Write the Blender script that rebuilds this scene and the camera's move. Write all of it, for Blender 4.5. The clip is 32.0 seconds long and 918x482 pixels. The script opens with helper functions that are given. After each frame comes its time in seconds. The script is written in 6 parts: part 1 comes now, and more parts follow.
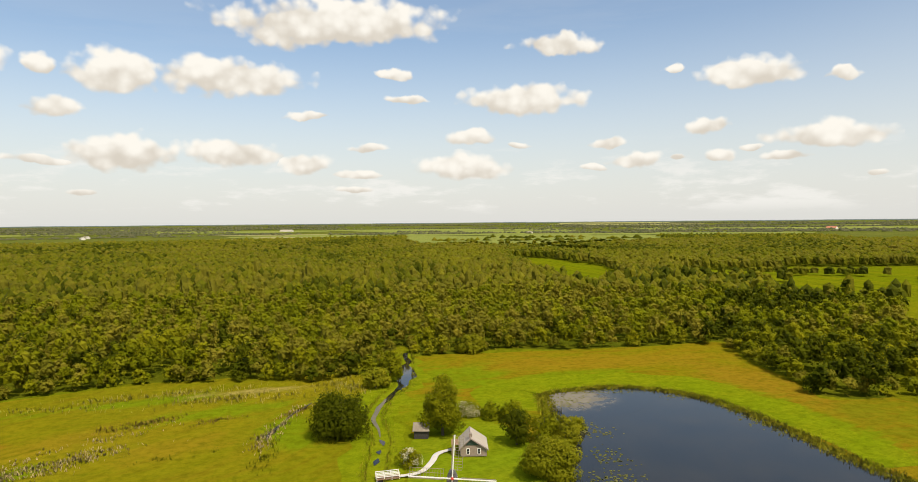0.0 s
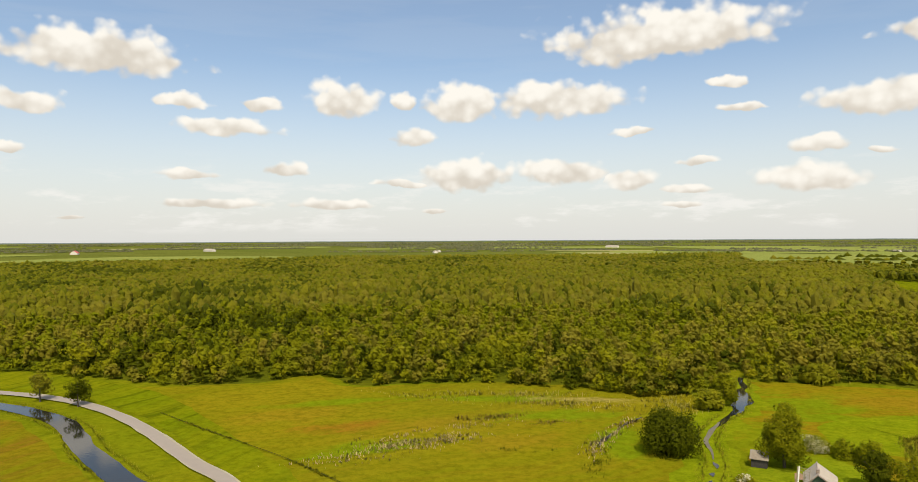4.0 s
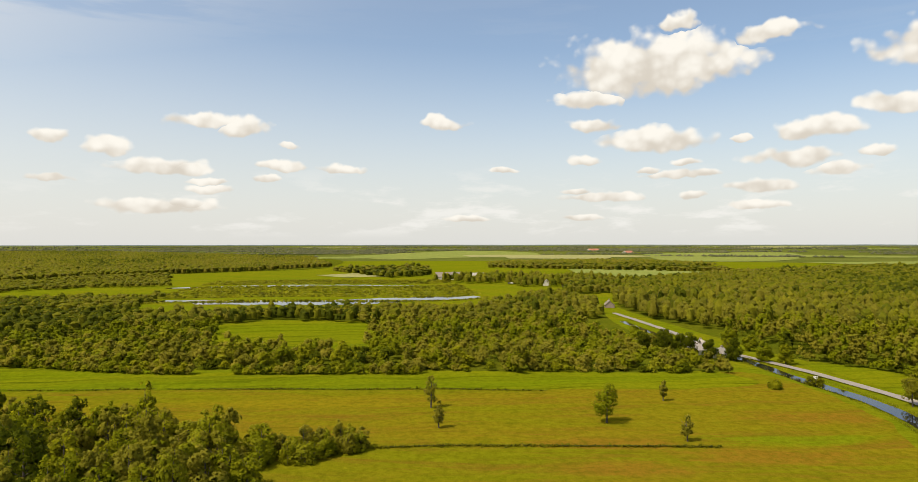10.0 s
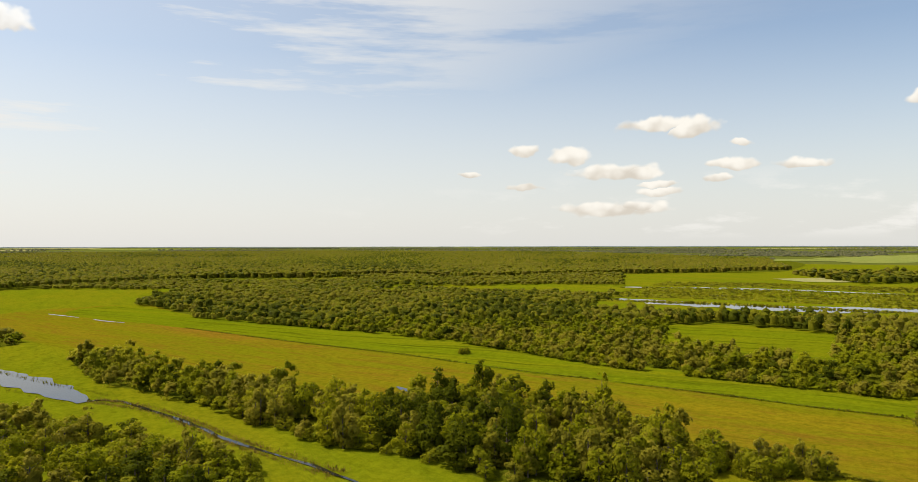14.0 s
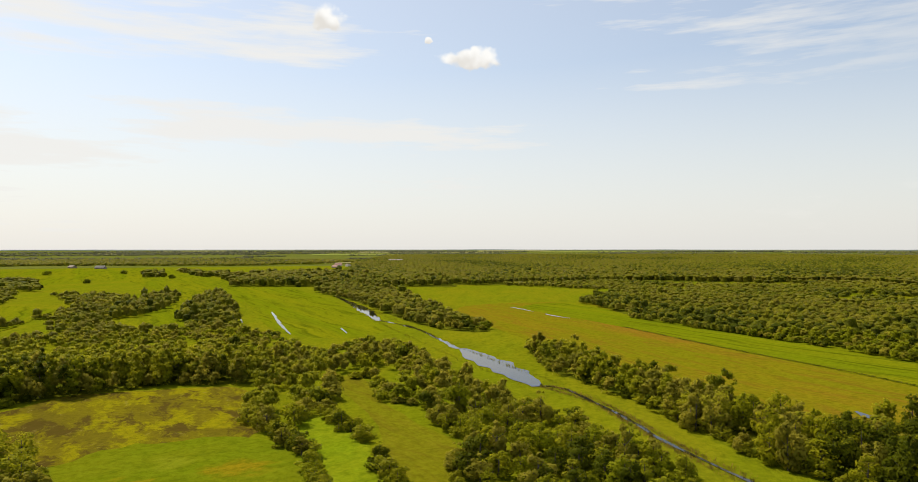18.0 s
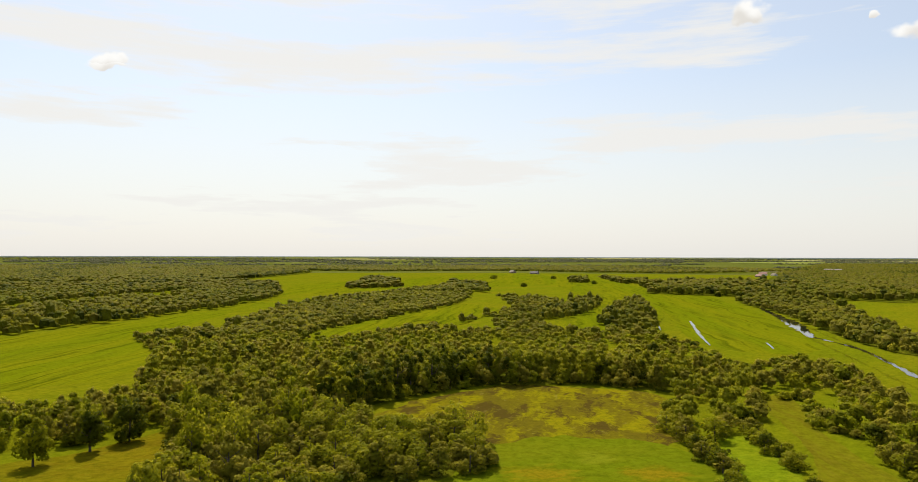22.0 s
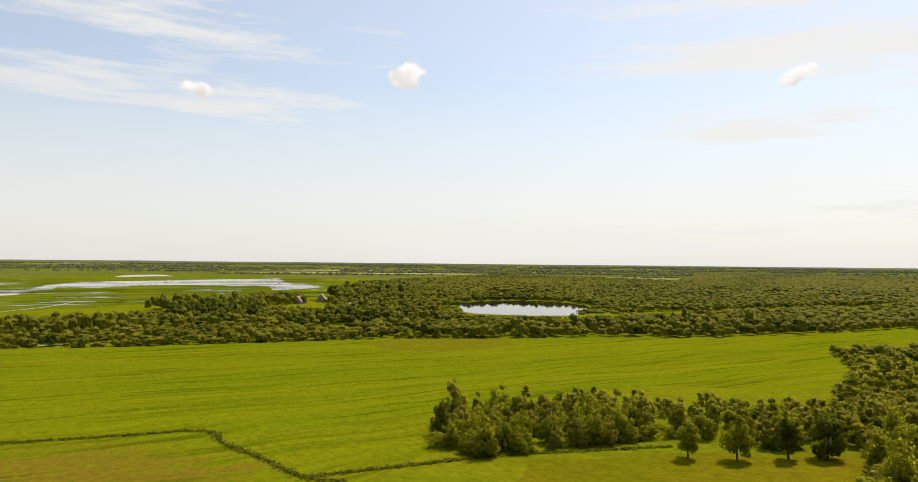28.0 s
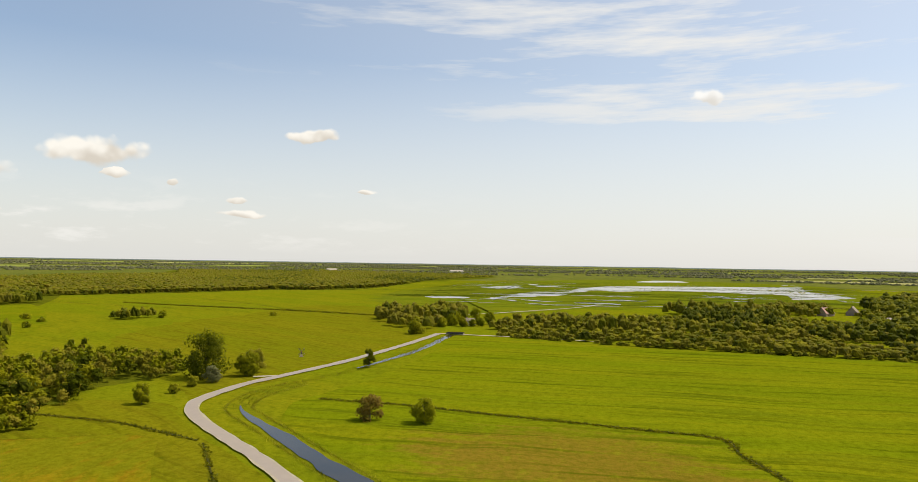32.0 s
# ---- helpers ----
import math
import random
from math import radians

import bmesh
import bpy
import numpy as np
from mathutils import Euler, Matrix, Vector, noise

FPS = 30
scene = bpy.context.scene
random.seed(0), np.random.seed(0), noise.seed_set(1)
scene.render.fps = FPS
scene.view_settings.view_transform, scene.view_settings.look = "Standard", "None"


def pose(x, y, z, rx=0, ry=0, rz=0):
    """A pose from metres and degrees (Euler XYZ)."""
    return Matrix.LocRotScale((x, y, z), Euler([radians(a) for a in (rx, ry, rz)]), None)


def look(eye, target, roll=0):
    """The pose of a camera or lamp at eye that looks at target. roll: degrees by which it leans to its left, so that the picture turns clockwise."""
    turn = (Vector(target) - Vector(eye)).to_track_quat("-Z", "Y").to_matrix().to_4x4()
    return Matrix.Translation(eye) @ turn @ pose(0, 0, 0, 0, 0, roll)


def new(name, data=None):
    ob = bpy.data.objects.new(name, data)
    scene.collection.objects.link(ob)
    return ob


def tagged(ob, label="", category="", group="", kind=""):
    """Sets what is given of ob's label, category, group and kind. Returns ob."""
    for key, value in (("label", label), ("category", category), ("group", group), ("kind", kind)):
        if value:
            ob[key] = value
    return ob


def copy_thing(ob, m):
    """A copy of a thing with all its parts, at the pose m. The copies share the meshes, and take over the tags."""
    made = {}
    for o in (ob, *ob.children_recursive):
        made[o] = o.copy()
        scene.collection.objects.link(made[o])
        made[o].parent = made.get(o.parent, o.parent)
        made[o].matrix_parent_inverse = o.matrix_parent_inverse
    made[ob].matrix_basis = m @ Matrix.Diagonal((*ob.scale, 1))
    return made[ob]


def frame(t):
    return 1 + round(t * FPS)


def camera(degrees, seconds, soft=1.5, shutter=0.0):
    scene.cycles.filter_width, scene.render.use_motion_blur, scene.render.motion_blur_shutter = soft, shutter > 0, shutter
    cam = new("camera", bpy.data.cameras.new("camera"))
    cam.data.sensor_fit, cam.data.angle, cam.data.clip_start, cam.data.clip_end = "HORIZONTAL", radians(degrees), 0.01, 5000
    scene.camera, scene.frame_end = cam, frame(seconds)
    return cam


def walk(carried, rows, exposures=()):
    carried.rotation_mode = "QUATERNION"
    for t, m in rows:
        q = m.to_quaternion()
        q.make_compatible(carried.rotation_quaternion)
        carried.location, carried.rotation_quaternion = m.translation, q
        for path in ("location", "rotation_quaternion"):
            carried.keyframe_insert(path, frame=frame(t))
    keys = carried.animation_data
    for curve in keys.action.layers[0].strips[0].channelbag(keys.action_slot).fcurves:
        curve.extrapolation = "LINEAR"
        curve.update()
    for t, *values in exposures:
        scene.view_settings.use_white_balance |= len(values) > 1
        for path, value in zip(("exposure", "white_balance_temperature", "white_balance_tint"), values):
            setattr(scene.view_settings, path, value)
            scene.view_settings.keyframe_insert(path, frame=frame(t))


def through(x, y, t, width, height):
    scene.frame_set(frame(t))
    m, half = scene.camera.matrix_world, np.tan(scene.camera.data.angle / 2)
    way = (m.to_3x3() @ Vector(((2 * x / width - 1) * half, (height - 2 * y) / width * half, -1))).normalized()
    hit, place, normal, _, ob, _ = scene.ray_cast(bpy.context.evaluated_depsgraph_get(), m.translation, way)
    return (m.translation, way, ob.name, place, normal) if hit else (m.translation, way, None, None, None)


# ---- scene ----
cam = camera(68.0, 32.0, soft=0.8)
walk(cam, [
    (0, pose(1.49, 7.24, 49.48, 88.38, 0.51, -9.81)),
    (0.5, pose(0.96, 3.91, 49.81, 88.60, 0.48, -9.01)),
    (1, pose(0.62, 2.26, 49.93, 88.84, 0.48, -7.68)),
    (1.5, pose(0.25, 1.23, 50.03, 89.11, 0.48, -4.82)),
    (2, pose(0.02, 0.19, 50.10, 89.42, 0.45, -1.00)),
    (2.5, pose(0.00, 0.00, 50.00, 89.61, 0.35, 2.99)),
    (4.5, pose(0.00, 0.00, 50.00, 89.94, 0.30, 22.10)),
    (5, pose(0.00, 0.00, 50.00, 89.97, 0.25, 27.30)),
    (5.5, pose(0.00, 0.00, 50.00, 90.05, 0.23, 33.23)),
    (6, pose(0.00, 0.00, 50.00, 90.10, 0.20, 39.44)),
    (6.5, pose(0.00, 0.00, 50.00, 90.14, 0.19, 45.37)),
    (7, pose(0.00, 0.00, 50.00, 90.14, 0.18, 50.74)),
    (7.5, pose(0.00, 0.00, 50.00, 90.17, 0.16, 55.75)),
    (8, pose(0.00, 0.00, 50.00, 90.19, 0.17, 61.58)),
    (8.5, pose(0.00, 0.00, 50.00, 90.21, 0.15, 66.90)),
    (9, pose(0.00, 0.00, 50.00, 90.22, 0.09, 72.14)),
    (9.5, pose(0.00, 0.00, 50.00, 90.24, 0.07, 77.31)),
    (10, pose(0.00, 0.00, 50.00, 90.24, 0.05, 82.39)),
    (10.5, pose(0.00, 0.00, 50.00, 90.25, 0.04, 87.32)),
    (11, pose(0.00, 0.00, 50.00, 90.27, 0.06, 92.10)),
    (11.5, pose(0.00, 0.00, 50.00, 90.27, 0.04, 96.84)),
    (12, pose(0.00, 0.00, 50.00, 90.29, 0.07, 101.45)),
    (12.5, pose(0.00, 0.00, 50.00, 90.31, 0.01, 106.03)),
    (13, pose(0.00, 0.00, 50.00, 90.34, 0.05, 110.38)),
    (13.5, pose(0.00, 0.00, 50.00, 90.35, 0.07, 114.33)),
    (14, pose(0.00, 0.00, 50.00, 90.38, 0.09, 118.97)),
    (14.5, pose(0.00, 0.00, 50.00, 90.38, 0.09, 123.06)),
    (16.5, pose(0.00, 0.00, 50.00, 90.53, 0.07, 140.52)),
    (17, pose(0.00, 0.00, 50.00, 90.59, -0.05, 145.44)),
    (17.5, pose(0.00, 0.00, 50.00, 90.61, -0.05, 149.54)),
    (18, pose(0.00, 0.00, 50.00, 90.64, 0.01, 154.37)),
    (18.5, pose(0.00, 0.00, 50.00, 90.69, -0.00, 158.44)),
    (19, pose(0.00, 0.00, 50.00, 90.76, -0.03, 163.19)),
    (19.5, pose(0.00, 0.00, 50.00, 90.81, -0.03, 167.10)),
    (20, pose(0.00, 0.00, 50.00, 90.93, -0.09, 171.67)),
    (20.5, pose(0.00, 0.00, 50.00, 91.04, -0.09, 175.52)),
    (21, pose(0.00, 0.00, 50.00, 91.12, -0.13, 180.08)),
    (21.5, pose(0.00, 0.00, 50.00, 91.19, -0.12, 183.92)),
    (22, pose(0.00, 0.00, 50.00, 91.25, -0.15, 188.47)),
    (22.5, pose(0.00, 0.00, 50.00, 91.30, -0.18, 192.46)),
    (23, pose(0.00, 0.00, 50.00, 91.37, -0.21, 197.35)),
    (23.5, pose(0.00, 0.00, 50.00, 91.44, -0.26, 201.53)),
    (24, pose(0.00, 0.00, 50.00, 91.54, -0.34, 206.44)),
    (24.5, pose(0.00, 0.00, 50.00, 91.57, -0.37, 210.56)),
    (25, pose(0.00, 0.00, 50.00, 91.63, -0.40, 215.40)),
    (25.5, pose(0.00, 0.00, 50.00, 91.69, -0.47, 219.54)),
    (27.5, pose(0.00, 0.00, 50.00, 91.80, -0.50, 237.46)),
    (28, pose(0.00, 0.00, 50.00, 91.83, -0.57, 242.49)),
    (28.5, pose(0.00, 0.00, 50.00, 91.86, -0.62, 246.85)),
    (29, pose(0.00, 0.00, 50.00, 91.90, -0.67, 251.97)),
    (29.5, pose(0.00, 0.00, 50.00, 91.92, -0.73, 256.43)),
    (30, pose(0.00, 0.00, 50.00, 91.94, -0.81, 261.85)),
    (30.5, pose(0.00, 0.00, 50.00, 91.94, -0.84, 266.54)),
    (31, pose(0.00, 0.00, 50.00, 91.94, -0.88, 272.20)),
    (31.5, pose(0.00, 0.00, 50.00, 91.90, -0.92, 277.24)),
    (32, pose(0.00, 0.00, 50.00, 91.87, -0.92, 283.85)),
])

# ---------------- sky, sun ----------------
SUN_YAW, SUN_EL = 205.0, 55.0
sun_dir = Vector((-math.sin(radians(SUN_YAW)) * math.cos(radians(SUN_EL)), math.cos(radians(SUN_YAW)) * math.cos(radians(SUN_EL)), math.sin(radians(SUN_EL))))
sun_data = bpy.data.lights.new("sun", "SUN")
sun_data.energy, sun_data.angle, sun_data.color = 4.95, radians(0.5), (1.0, 0.885, 0.72)
sun = new("sun", sun_data)
sun.matrix_world = look(sun_dir * 300, (0, 0, 0))

world = bpy.data.worlds.new("sky")
scene.world = world
world.use_nodes = True


class Graph:
    """Small helper to write node trees line by line."""

    def __init__(self, tree):
        self.tree, self.nodes, self.links = tree, tree.nodes, tree.links
        tree.nodes.clear()

    def put(self, socket, value):
        if isinstance(value, bpy.types.NodeSocket):
            self.links.new(value, socket)
        elif value is not None:
            socket.default_value = value

    def add(self, kind, inputs=None, **props):
        n = self.nodes.new(kind)
        for k, v in props.items():
            setattr(n, k, v)
        for k, v in (inputs or {}).items():
            self.put(n.inputs[k], v)
        return n

    def math(self, op, a, b=None, c=None, clamp=False):
        n = self.add("ShaderNodeMath", operation=op, use_clamp=clamp)
        for i, v in enumerate((a, b, c)):
            self.put(n.inputs[i], v)
        return n.outputs[0]

    def vec(self, op, a, b=None, c=None):
        n = self.add("ShaderNodeVectorMath", operation=op)
        for i, v in enumerate((a, b, c)):
            self.put(n.inputs[i], v)
        return n.outputs["Value"] if op in ("LENGTH", "DOT_PRODUCT") else n.outputs[0]

    def mix(self, f, a, b, kind="RGBA", blend="MIX"):
        n = self.add("ShaderNodeMix", data_type=kind)
        if kind == "RGBA":
            n.blend_type = blend
        s = {"RGBA": "Color", "VECTOR": "Vector", "FLOAT": "Float"}[kind]
        self.put(n.inputs[0], f)
        ends = [i for i in n.inputs if i.enabled and i.name in "AB"]
        self.put(ends[0], a)
        self.put(ends[1], b)
        return [o for o in n.outputs if o.enabled][0]

    def noise(self, vector, scale, detail=3.0, rough=0.55, dim="3D", out="Fac"):
        n = self.add("ShaderNodeTexNoise", {"Vector": vector, "Scale": scale, "Detail": detail, "Roughness": rough}, noise_dimensions=dim)
        return n.outputs[0 if out == "Fac" else 1]

    def span(self, v, a, b, lo=0.0, hi=1.0, smooth=True):
        n = self.add("ShaderNodeMapRange", interpolation_type="SMOOTHSTEP" if smooth else "LINEAR")
        for i, x in enumerate((v, a, b, lo, hi)):
            self.put(n.inputs[i], x)
        return n.outputs[0]


# cumulus clouds: bearing to the left of north, height over the horizon, half width, half height (degrees)
CLOUDS = []


def cloud(yaw, el, w, h):
    CLOUDS.append(((yaw + 43.0) % 360.0, el - h * 0.05, w * 1.18, h * 1.30))


# north
cloud(0.4, 15.7, 8.6, 2.2)
cloud(8.7, 11.3, 5.5, 1.6)
cloud(16.6, 11.0, 3.2, 1.7)
cloud(21.0, 8.5, 2.1, 0.8)
cloud(21.5, 11.4, 1.3, 0.8)
cloud(341.7, 14.2, 3.1, 1.0)
cloud(344.9, 9.9, 5.1, 1.3)
cloud(327.3, 11.0, 3.6, 1.2)
cloud(320.9, 10.5, 1.0, 0.5)
cloud(330.0, 7.3, 1.6, 0.7)
cloud(321.7, 6.1, 3.9, 1.1)
cloud(337.7, 6.3, 1.4, 0.5)
cloud(335.7, 4.8, 1.9, 0.7)
cloud(329.2, 5.0, 1.3, 0.5)
cloud(332.3, 5.1, 0.7, 0.3)
cloud(326.7, 5.6, 0.8, 0.3)
cloud(318.6, 3.3, 0.6, 0.3)
cloud(16.2, 5.2, 4.0, 1.3)
cloud(8.4, 5.5, 3.7, 1.2)
cloud(2.7, 4.7, 2.2, 0.9)
cloud(357.7, 6.1, 1.6, 0.4)
cloud(349.3, 6.9, 2.2, 0.7)
cloud(349.9, 4.4, 3.7, 1.1)
cloud(345.0, 6.4, 1.0, 0.3)
cloud(355.4, 12.0, 1.3, 0.5)
cloud(2.6, 8.6, 1.7, 0.4)
cloud(354.7, 10.0, 1.9, 0.4)
cloud(332.7, 11.9, 0.8, 0.4)
cloud(21.8, 4.7, 2.1, 0.4)
cloud(358.4, 4.0, 1.7, 0.4)
cloud(324.4, 4.7, 1.8, 0.4)
cloud(339.2, 4.3, 1.1, 0.3)
cloud(19.1, 2.3, 1.1, 0.3)
cloud(358.7, 2.7, 1.5, 0.3)
# north-west
cloud(66.1, 13.9, 7.3, 2.8)
cloud(71.4, 11.8, 3.1, 0.9)
cloud(71.0, 9.5, 2.2, 0.7)
cloud(66.5, 8.2, 4.3, 1.0)
cloud(57.7, 15.7, 2.9, 0.8)
cloud(64.7, 17.2, 1.7, 0.6)
cloud(44.5, 13.7, 6.2, 1.8)
cloud(49.4, 9.9, 2.3, 0.9)
cloud(39.1, 10.8, 1.9, 0.7)
cloud(35.7, 8.9, 3.6, 0.8)
cloud(26.7, 11.3, 2.7, 1.7)
cloud(54.8, 8.5, 2.9, 0.9)
cloud(55.9, 6.6, 3.3, 0.8)
cloud(64.1, 5.5, 3.3, 0.4)
cloud(58.2, 4.4, 2.8, 0.6)
cloud(53.2, 5.5, 2.1, 0.6)
cloud(63.9, 6.4, 1.0, 0.4)
cloud(63.5, 3.8, 1.1, 0.4)
cloud(72.1, 6.7, 1.4, 0.5)
cloud(70.5, 3.8, 3.4, 0.5)
cloud(72.6, 4.3, 1.2, 0.3)
cloud(38.6, 5.2, 2.4, 0.4)
cloud(31.3, 5.6, 1.8, 0.7)
cloud(59.7, 8.1, 0.7, 0.3)
cloud(33.4, 10.8, 1.4, 0.7)
cloud(66.9, 5.9, 1.0, 0.3)
cloud(50.8, 6.7, 1.1, 0.4)
cloud(37.2, 2.9, 3.9, 0.5)
cloud(27.9, 2.9, 3.4, 0.5)
cloud(46.7, 1.7, 0.9, 0.2)
cloud(72.3, 2.1, 1.7, 0.3)
cloud(58.8, 2.9, 1.9, 0.4)
# west
cloud(103.0, 9.7, 2.5, 0.7)
cloud(99.8, 9.2, 2.1, 0.9)
cloud(83.6, 10.0, 1.8, 0.6)
cloud(104.4, 5.8, 2.3, 0.6)
cloud(97.0, 6.3, 2.1, 0.5)
cloud(92.0, 6.2, 2.2, 0.4)
cloud(102.5, 4.9, 1.7, 0.3)
cloud(104.6, 3.1, 2.1, 0.5)
cloud(98.4, 5.2, 1.1, 0.3)
cloud(78.7, 6.1, 1.1, 0.3)
cloud(96.3, 7.8, 0.8, 0.3)
cloud(81.6, 2.1, 2.2, 0.3)
# south-west
cloud(113.5, 7.9, 1.3, 0.5)
cloud(109.8, 7.3, 1.7, 0.8)
cloud(106.1, 5.9, 3.7, 0.7)
cloud(113.5, 4.8, 1.5, 0.4)
cloud(118.2, 5.9, 1.1, 0.3)
cloud(106.1, 2.9, 4.4, 0.7)
cloud(102.5, 4.3, 1.9, 0.4)
# south
cloud(165.4, 18.1, 1.6, 1.0)
cloud(153.1, 15.4, 2.3, 0.8)
cloud(157.1, 16.7, 0.5, 0.3)
# south-east
cloud(215.8, 14.2, 1.3, 0.4)
# east
cloud(263.9, 13.1, 1.3, 0.8)
cloud(247.0, 15.4, 1.5, 1.1)
cloud(215.9, 14.0, 1.4, 0.4)
# north-east
cloud(296.4, 9.9, 2.1, 0.6)
cloud(312.3, 7.7, 3.5, 1.1)
cloud(311.1, 6.6, 1.0, 0.4)
cloud(302.0, 4.7, 0.7, 0.3)
cloud(301.6, 3.6, 1.6, 0.3)
cloud(291.8, 5.7, 0.7, 0.2)
cloud(307.1, 5.9, 0.6, 0.3)

g = Graph(world.node_tree)
sky = g.add("ShaderNodeTexSky", sky_type="NISHITA", sun_disc=False, sun_elevation=radians(SUN_EL), sun_rotation=radians(180.0 + 180.0 - SUN_YAW),
            air_density=1.0, dust_density=1.5, ozone_density=1.4)
where = g.add("ShaderNodeTexCoord").outputs["Generated"]
axes = g.add("ShaderNodeSeparateXYZ", {0: where}).outputs
bearing = g.math("MULTIPLY", g.math("ARCTAN2", g.math("MULTIPLY", axes[0], -1.0), axes[1]), 57.29578)
bearing = g.math("FLOORED_MODULO", g.math("ADD", bearing, 43.0), 360.0)
height = g.math("MULTIPLY", g.math("ARCSINE", axes[2]), 57.29578)
chart = g.add("ShaderNodeCombineXYZ", {0: bearing, 1: height, 2: 0.0}).outputs[0]
def puffs(scale, soft):
    return g.add("ShaderNodeTexVoronoi", {"Vector": g.vec("MULTIPLY", chart, (0.8, 1.0, 0.0)), "Scale": scale, "Smoothness": soft}, feature="SMOOTH_F1", voronoi_dimensions="2D").outputs["Distance"]


puff = g.math("ADD", g.math("MULTIPLY", puffs(0.42, 0.5), 0.62), g.math("MULTIPLY", puffs(1.15, 0.4), 0.38))
size = g.math("MULTIPLY_ADD", height, 0.055, 0.22)
wob = g.vec("SUBTRACT", g.noise(chart, 0.42, 3.0, 0.5, out="Color"), (0.5, 0.5, 0.5))
wob = g.vec("MULTIPLY", wob, g.add("ShaderNodeCombineXYZ", {0: g.math("MULTIPLY", size, 3.6), 1: g.math("MULTIPLY", size, 1.8), 2: 0.0}).outputs[0])
chart_w = g.vec("ADD", wob, chart)
near_len, near_v = None, None
for cy, ce, cw, ch in CLOUDS:
    v = g.vec("MULTIPLY_ADD", chart_w, (1 / cw, 1 / ch, 0.0), (-cy / cw, -ce / ch, 0.0))
    l = g.vec("LENGTH", v)
    if near_len is None:
        near_len, near_v = l, v
    else:
        near_v = g.mix(g.math("LESS_THAN", l, near_len), near_v, v, "VECTOR")
        near_len = g.math("MINIMUM", l, near_len)
fine = g.noise(chart, 0.8, 2.0, 0.42)
updown = g.add("ShaderNodeSeparateXYZ", {0: near_v}).outputs[1]
under = g.math("MAXIMUM", g.math("MULTIPLY", updown, -0.55), 0.0)
rim = g.math("ADD", g.math("MULTIPLY", g.math("SUBTRACT", puff, 0.36), 0.72), g.math("MULTIPLY", g.math("SUBTRACT", fine, 0.5), 0.55))
edge = g.math("ADD", g.math("ADD", near_len, under), rim)
cover = g.span(edge, 1.04, 0.66)
shade = g.math("SUBTRACT", g.math("ADD", updown, g.math("MULTIPLY", g.math("SUBTRACT", fine, 0.5), 1.2)), g.math("MULTIPLY", g.math("SUBTRACT", puff, 0.40), 1.8))
lit = g.span(shade, -0.70, 0.75)
toward = g.vec("DOT_PRODUCT", where, tuple(sun_dir))
warm = g.span(toward, 0.1, 0.6)
cloud_col = g.mix(lit, g.mix(warm, (0.71, 0.65, 0.56, 1), (0.78, 0.75, 0.70, 1)), g.mix(warm, (1.0, 0.955, 0.865, 1), (1.0, 0.99, 0.96, 1)))
# veil of thin high cloud and haze near the horizon
around = g.vec("MULTIPLY", where, (1.0, 1.0, 0.0))
stretch = g.vec("ADD", g.vec("MULTIPLY", around, (1.5, 1.5, 0.0)), g.add("ShaderNodeCombineXYZ", {2: g.math("MULTIPLY", height, 0.21)}).outputs[0])
veil = g.math("MULTIPLY", g.span(g.noise(stretch, 1.0, 6.0, 0.62), 0.42, 0.62), g.span(toward, 0.0, 0.50, 0.10, 0.95))
veil = g.math("MAXIMUM", veil, g.span(toward, -0.2, 0.7, 0.05, 0.34))
haze = g.span(height, g.span(toward, -0.4, 0.5, 17.0, 26.0), -1.5, 0.0, 0.86)
sky_rgb = g.vec("MULTIPLY", sky.outputs[0], (0.157, 0.156, 0.151))
sky_rgb = g.mix(g.math("MAXIMUM", veil, haze), sky_rgb, g.mix(g.span(toward, -0.2, 0.8), (0.82, 0.81, 0.77, 1), (0.885, 0.870, 0.835, 1)))
bank_n = g.noise(g.vec("ADD", g.vec("MULTIPLY", around, (9.2, 9.2, 0.0)), g.add("ShaderNodeCombineXYZ", {2: g.math("MULTIPLY", height, 0.62)}).outputs[0]), 1.0, 5.0, 0.6)
bank_h = g.math("MULTIPLY", g.span(height, 0.3, 1.6), g.span(height, 7.5, 2.5))
bank = g.math("MULTIPLY", g.math("MULTIPLY", g.span(bank_n, 0.50, 0.66), bank_h), g.span(toward, 0.35, -0.35, 0.0, 0.75))
sky_rgb = g.mix(bank, sky_rgb, (0.93, 0.91, 0.86, 1))
sky_rgb = g.mix(cover, sky_rgb, cloud_col)
back = g.add("ShaderNodeBackground", {"Color": sky_rgb, "Strength": 1.0})
g.add("ShaderNodeOutputWorld", {"Surface": back.outputs[0]})


# ---------------- materials ----------------
def material(name, build, rough=0.8):
    m = bpy.data.materials.new(name)
    m.use_nodes = True
    gr = Graph(m.node_tree)
    bsdf = gr.add("ShaderNodeBsdfPrincipled", {"Roughness": rough})
    out = gr.add("ShaderNodeOutputMaterial", {"Surface": bsdf.outputs[0]})
    build(gr, bsdf, out)
    return m


